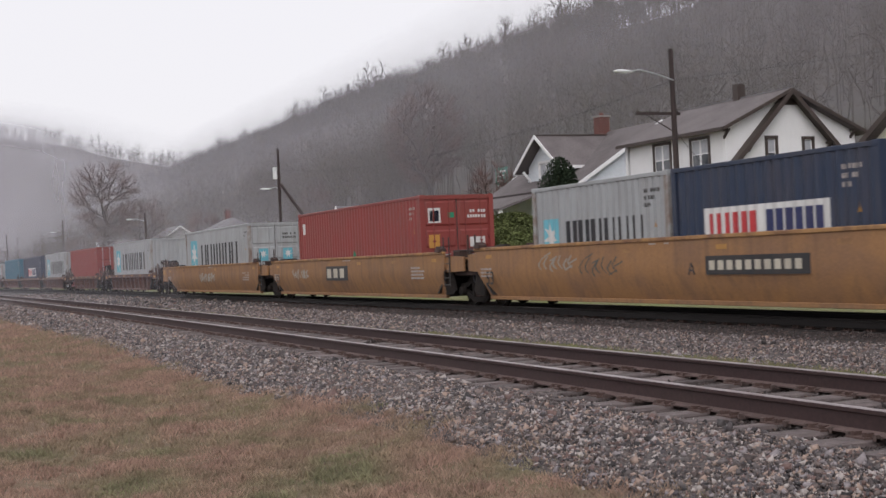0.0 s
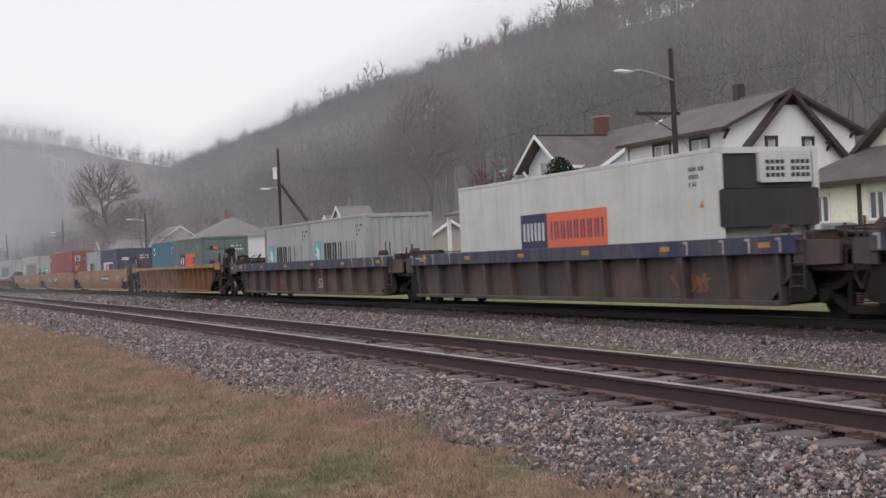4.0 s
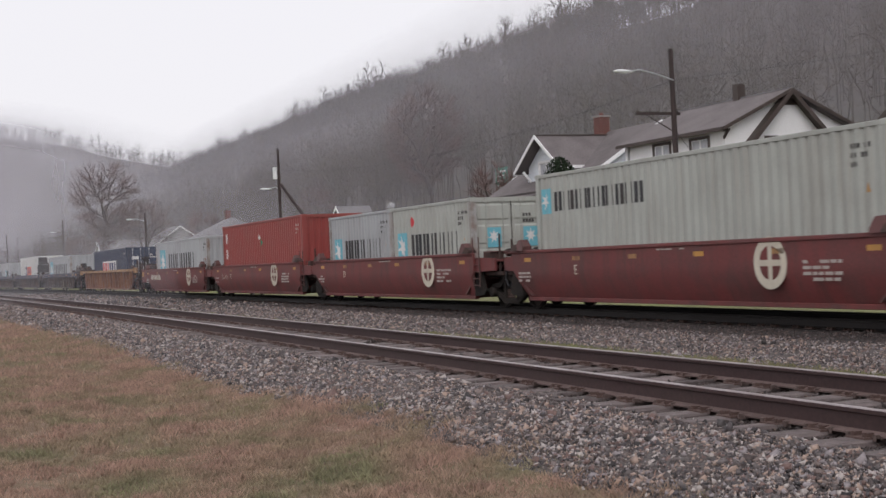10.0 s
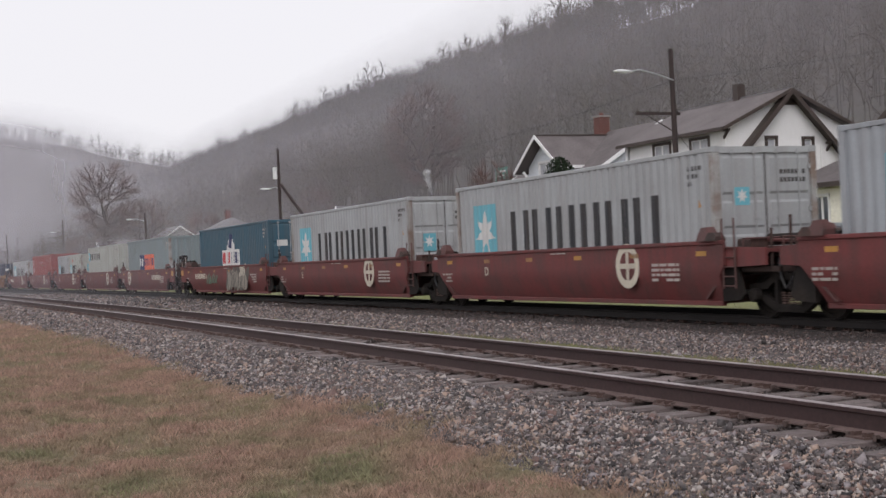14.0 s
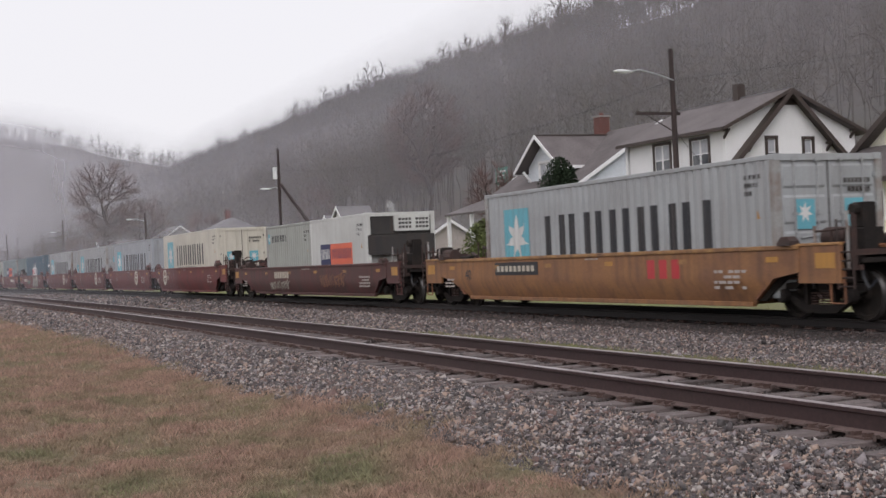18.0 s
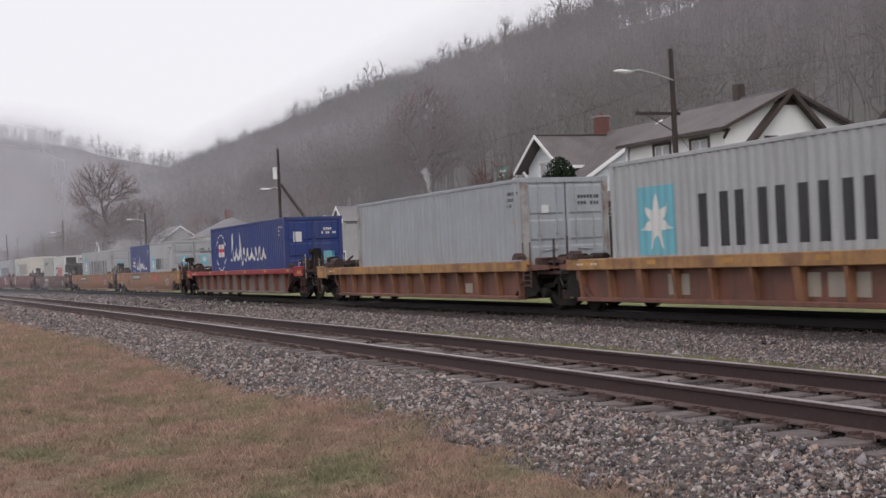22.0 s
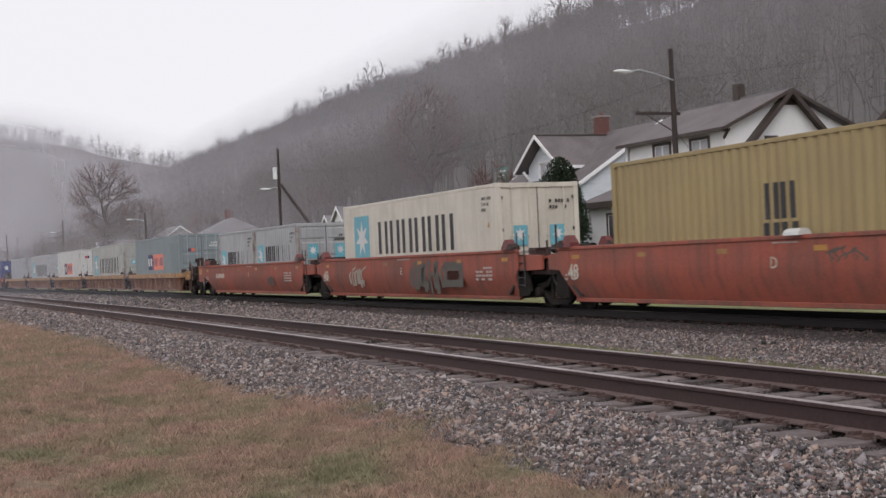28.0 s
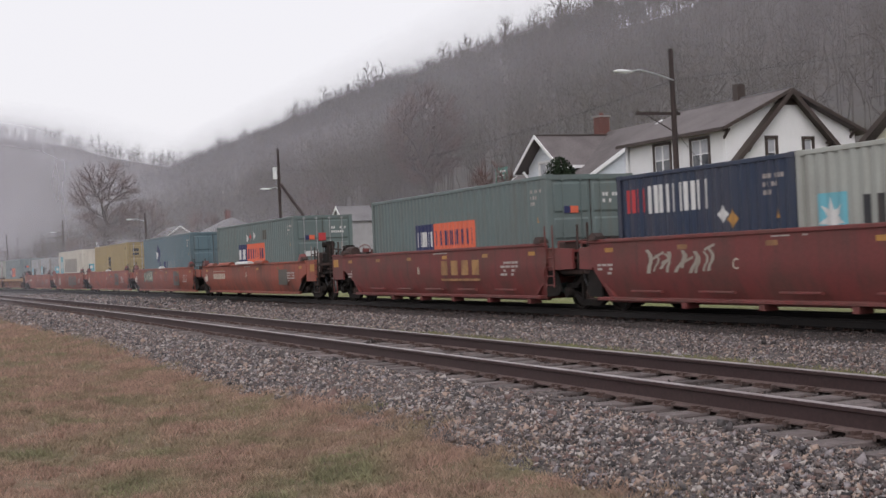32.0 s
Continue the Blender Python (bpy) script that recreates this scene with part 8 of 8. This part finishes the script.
    car_unit(319.1, 308.3, 328.8, False, False, "smooth", "yellow_bright", "ochre", None, 1.07, lab, dark="rust_car", wheel_end=1, marks=[("plate", 314.5, 2.4, 0.68, 1.02, "black", "cream", 10), ("text", 313.0, "40", 0.5, 0.38, "black"), ("bars", 320.6, 3, 0.5, 0.55, 0.40, "red_mark"), ("scrawl", 317.8, 3.0, 0.08, 0.3, "graffiti", 0.04)])
    container(312.9, 6.06, False, "c_blue", "plain", label="royal blue twenty-foot container with white script", marks=[("script", 2.0, 4.85, 0.95, 1.85, 1.1, 0.43, 0.45)], seed=35)
    container(319.05, 6.06, False, "c_grey", label="light grey twenty-foot container with a star panel", marks=[("star20", 0.95)], end_marks=GREY_DOORS, seed=36)
    car_unit(340.3, 328.8, 350.4, False, False, "ribbed", "grey_car", "red_chord", "grey_car", 1.03, "grey ribbed well car with a bright red top chord", ribs=11, rib="rust_red", chord_h=0.2, dark="maroon_car",
             marks=[("patch", 334.1, 0.28, 0.1, 0.83, "red_chord"), ("patch", 340.4, 0.3, 0.1, 0.83, "red_chord"), ("patch", 346.2, 0.3, 0.1, 0.83, "red_chord")])
    container(334.2, 12.19, True, "c_blue", label="royal blue forty-foot container with large white script", marks=[("script", 3.7, 9.4, 1.0, 2.4, 1.87, 0.88, 0.85)], end_marks=[(-0.85, -0.5, 1.9, 2.3, "white"), (0.4, 0.85, 0.9, 1.5, "cyan")], seed=37)
    lab = "rusty brown ribbed well car unit with a yellow-ochre top chord"
    j = [350.4, 369.3, 386.4, 403.7, 421.0, 439.3]
    cs = [361.5, 377.9, 395.2, 412.5, 428.9]
    ghost = {1: [("panel_bars", 373.6, 2, 0.45, 0.22, 0.42, "graffiti"), ("panel_bars", 377.9, 3, 0.62, 0.22, 0.42, "graffiti")], 2: [("panel_bars", 394.9, 3, 0.62, 0.2, 0.42, "graffiti")],
             3: [("panel_bars", 412.0, 3, 0.62, 0.2, 0.42, "graffiti"), ("panel_bars", 408.0, 2, 0.4, 0.2, 0.3, "graffiti")], 4: [("scrawl", 431.2, 1.1, 0.15, 0.65, "white", 0.03), ("scrawl", 429.8, 0.8, 0.15, 0.6, "graffiti", 0.04)], 0: [("patch", 363.7, 0.45, 0.2, 0.45, "graffiti")]}
    for i, c in enumerate(cs):
        car_unit(c, j[i], j[i + 1], i > 0, i < 4, "ribbed", "rust_red", "ochre", "rust_red", 1.0, lab, ribs=12, chord_h=0.25, truck0=i == 0, rib="rib", marks=ghost[i], dark="rust_dark", wheel_end=1 if i == 4 else 0)
    container(355.4, 12.19, True, "c_plain", label="silver-grey forty-foot container without lettering", end_marks=[(-0.7, -0.5, 2.0, 2.2, "white")], seed=38)
    container(371.7, 12.19, True, "c_grey", label="light grey forty-foot container with a star panel", marks=[("star40", 0.86)], end_marks=[(-0.7, -0.4, 1.5, 1.8, "cyan"), (-0.55, 0.12, 1.65, 0.13, "star")], seed=39)
    container(389.1, 12.19, True, "c_white", "doors", True, label="white refrigerated container with a navy and salmon panel", marks=[("two_tone", 3.5, 1.02, 0.98, "pink_orange")], end_marks=[(-0.95, -0.75, 2.2, 2.4, "red_mark"), (-0.75, -0.6, 2.2, 2.4, "navy")], seed=40)
    container(406.35, 12.19, True, "c_grey_warm", label="greenish-grey forty-foot container with a star panel", marks=[("star40", 0.86)], end_marks=[(-0.7, -0.4, 1.5, 1.8, "cyan"), (-0.55, 0.12, 1.65, 0.13, "star")], seed=41)
    container(422.8, 12.19, True, "c_slate_light", label="blue-grey forty-foot container with a navy and salmon panel", marks=[("two_tone", 3.77, 1.04, 1.0, "pink_orange"), ("panel", 9.9, 12.0, 0.2, 2.45, "c_slate_patch")], end_marks=TWO_TONE_DOORS, seed=42)
    lab = "faded orange-red smooth-sided articulated well car unit"
    j = [439.3, 458.8, 476.8, 494.7, 512.6, 532.0]
    cs = [449.9, 467.75, 485.85, 503.6, 521.6]
    ex = {0: [("scrawl", 452.4, 1.0, 0.3, 0.8, "graffiti_dark", 0.05), ("bars", 443.6, 8, 0.2, 0.7, 0.2, "cream")], 1: [("scrawl", 462.5, 1.4, 0.25, 1.0, "graffiti", 0.07), ("scrawl", 468.0, 2.4, 0.1, 1.15, "graffiti_dark", 0.10), ("patch", 470.5, 1.3, 0.35, 1.05, "graffiti_dark"), ("patch", 470.75, 0.8, 0.55, 0.8, "orange_red_car")],
          2: [("cover", 486.1, 0.42, "c_white"), ("patch", 488.4, 1.35, 0.35, 1.1, "graffiti_dark"), ("patch", 488.7, 0.8, 0.55, 0.85, "orange_red_car"), ("scrawl", 486.8, 0.9, 0.8, 1.05, "graffiti_dark", 0.03)],
          3: [("scrawl", 498.2, 2.7, 0.50, 1.20, "graffiti_dark", 0.13), ("scrawl", 498.3, 2.5, 0.56, 1.14, "graffiti_green", 0.06, 0.004), ("scrawl", 498.4, 2.4, 0.58, 1.12, "cream", 0.02, 0.008), ("cover", 503.4, 0.42, "c_white"), ("patch", 506.3, 1.35, 0.35, 1.1, "graffiti_dark"), ("patch", 506.6, 0.8, 0.55, 0.85, "orange_red_car")], 4: [("cover", 514.9, 1.0, "orange_red_car"), ("cover", 516.9, 2.1, "orange_red_car"), ("cover", 520.0, 2.1, "c_white"), ("cover", 523.1, 1.3, "orange_red_car"), ("bars", 515.2, 10, 0.22, 0.66, 0.25, "cream"), ("patch", 515.2, 2.2, 1.0, 1.02, "cream"), ("patch", 526.0, 1.2, 0.4, 1.0, "graffiti_dark")]}
    for i, c in enumerate(cs):
        mk = ex[i] + ([("text", c - 8.1, "48", 0.5, 0.55, "cream")] if i else []) + [("text", c - 0.6, "FEDCB"[i], 0.3, 0.72, "cream")]
        car_unit(c, j[i], j[i + 1], i > 0, i < 4, "smooth", "orange_red_car", None, None, 1.25, lab, truck0=i == 0, marks=mk, cones="red_car", dark="charcoal", wheel_end=1 if i == 4 else 0)
    container(443.65, 6.06, False, "c_grey", "plain", label="light grey twenty-foot container with a star panel", marks=[("star20", 0.95)], seed=43)
    container(449.95, 6.06, False, "c_grey", label="light grey twenty-foot container with star-marked doors", marks=[("star20", 1.05), ("bars", 1.8, 4.8, 0.9, 1.1, 7, "black")], end_marks=GREY_DOORS, seed=44)
    container(461.66, 12.19, True, "c_cream", "doors", True, label="cream-white refrigerated container with star-marked doors", marks=[("star40", 1.08, 9.5)], end_marks=GREY_DOORS, seed=45)
    container(479.75, 12.19, True, "c_khaki", label="mustard-yellow forty-foot container with a dark emblem", marks=[("bars", 5.35, 6.3, 1.42, 2.08, 2, "black"), ("bars", 5.3, 6.35, 1.1, 1.36, 2, "black"), ("bars", 0.5, 0.75, 1.2, 2.2, 1, "c_khaki")], end_marks=[(-0.85, -0.45, 2.3, 2.5, "black"), (-0.85, -0.45, 2.08, 2.22, "black")], seed=46)
    container(497.5, 12.19, True, "c_slate_blue", label="slate-blue forty-foot container with a blue chevron", marks=[("chevron", 3.66, 1.45, 1.03), ("bars", 4.4, 6.6, 1.08, 1.5, 3, "navy"), ("bars", 6.65, 8.5, 1.08, 1.48, 2, "c_slate_light")], end_marks=[(0.35, 0.6, 1.0, 1.5, "white")], seed=47)
    container(515.5, 12.19, True, "c_slate", label="green-grey forty-foot container with hazard placards", marks=[("two_tone", 3.8, 1.08, 0.99, "orange"), ("diamond", 5.3, 2.22, 0.2, "white"), ("diamond", 5.8, 2.28, 0.19, "red_mark"), ("diamond", 6.4, 2.3, 0.2, "white"), ("panel", 7.7, 8.4, 2.1, 2.5, "graffiti_dark")],
              end_marks=TWO_TONE_DOORS + [(-0.2, 0.1, 1.9, 2.2, "red_mark"), (-0.8, -0.3, 1.3, 1.5, "white")], seed=48)
    lab = "brown-red well car unit with a flanged lower sill"
    car_unit(542.65, 532.0, 550.4, False, True, "smooth", "brown_red_car", None, None, 1.37, lab, bottom=0.06, flange=True, marks=[("bars", 542.4, 4, 0.7, 0.68, 0.4, "ochre"), ("patch", 542.4, 2.6, 0.52, 0.58, "ochre"), ("text", 540.6, "B", 0.3, 0.72, "cream")], dark="brown_red_car", wheel_end=-1)
    car_unit(558.2, 550.4, 569.0, True, False, "smooth", "brown_red_car", None, None, 1.37, lab, bottom=0.06, flange=True, truck0=False, dark="brown_red_car", marks=[("scrawl", 553.4, 2.2, 0.65, 1.15, "graffiti", 0.05), ("text", 556.2, "C", 0.3, 0.72, "cream")])
    container(536.55, 12.19, True, "c_slate", label="green-grey forty-foot container with a navy and orange panel", marks=[("two_tone", 3.7, 1.1, 0.99, "orange")], end_marks=TWO_TONE_DOORS, seed=49)
    container(552.05, 6.06, False, "c_navy", "plain", label="navy twenty-foot container with red and white lettering", marks=[("bars", 0.36, 1.15, 1.76, 2.26, 2, "red_mark"), ("bars", 1.2, 3.45, 1.72, 2.3, 5, "white"), ("diamond", 3.85, 1.58, 0.2, "white"), ("diamond", 4.15, 1.48, 0.2, "reflector")], seed=50)
    container(558.15, 6.06, False, "c_grey_warm", label="greenish-grey twenty-foot container with a star panel", marks=[("star20", 0.98)], end_marks=GREY_DOORS, seed=51)


build_train()


# ---- what moves: the train at an even pace, its wheels rolling ----
def motions():
    for puff, t0 in zip(PUFFS, (9.2, 17.2)):
        way = [(0.0, 0, 0, 1.9), (t0, 0, 0, 1.9), (t0 + 0.8, -0.1, 0, 5.2), (t0 + 1.8, -0.5, 0, 6.1), (t0 + 3.0, -0.9, 0, 6.9), (t0 + 4.5, -1.6, 3, 8.0), (t0 + 8.0, -4, 26, 12.0), (CLIP, -6, 48, 11.0)]
        walk(puff, [(t, pose(-112.2 + dx, 43.9 + dy, z)) for t, dx, dy, z in way])
    times = [i * 4.0 for i in range(9)]
    for ob, u, z in MOVERS:
        rows = []
        for t in times:
            x = u - SPEED * t
            rows.append((t, pose(x, FAR_Y + bend(x), z, 0, 0, math.degrees(heading(x)))))
        walk(ob, rows)
    turn = math.degrees(SPEED / FPS / 0.42)
    for k, dx in enumerate((-0.89, 0.89)):
        first = WHEELSETS[k][0]
        walk(first, [(i / FPS, pose(dx, 0, 0.42, 0, -(turn * i) % 360, 0)) for i in range(int(CLIP * FPS) + 1)])
        for w in WHEELSETS[k][1:]:
            w.rotation_mode = "QUATERNION"
            data = w.animation_data_create()
            data.action = first.animation_data.action
            data.action_slot = first.animation_data.action_slot


motions()
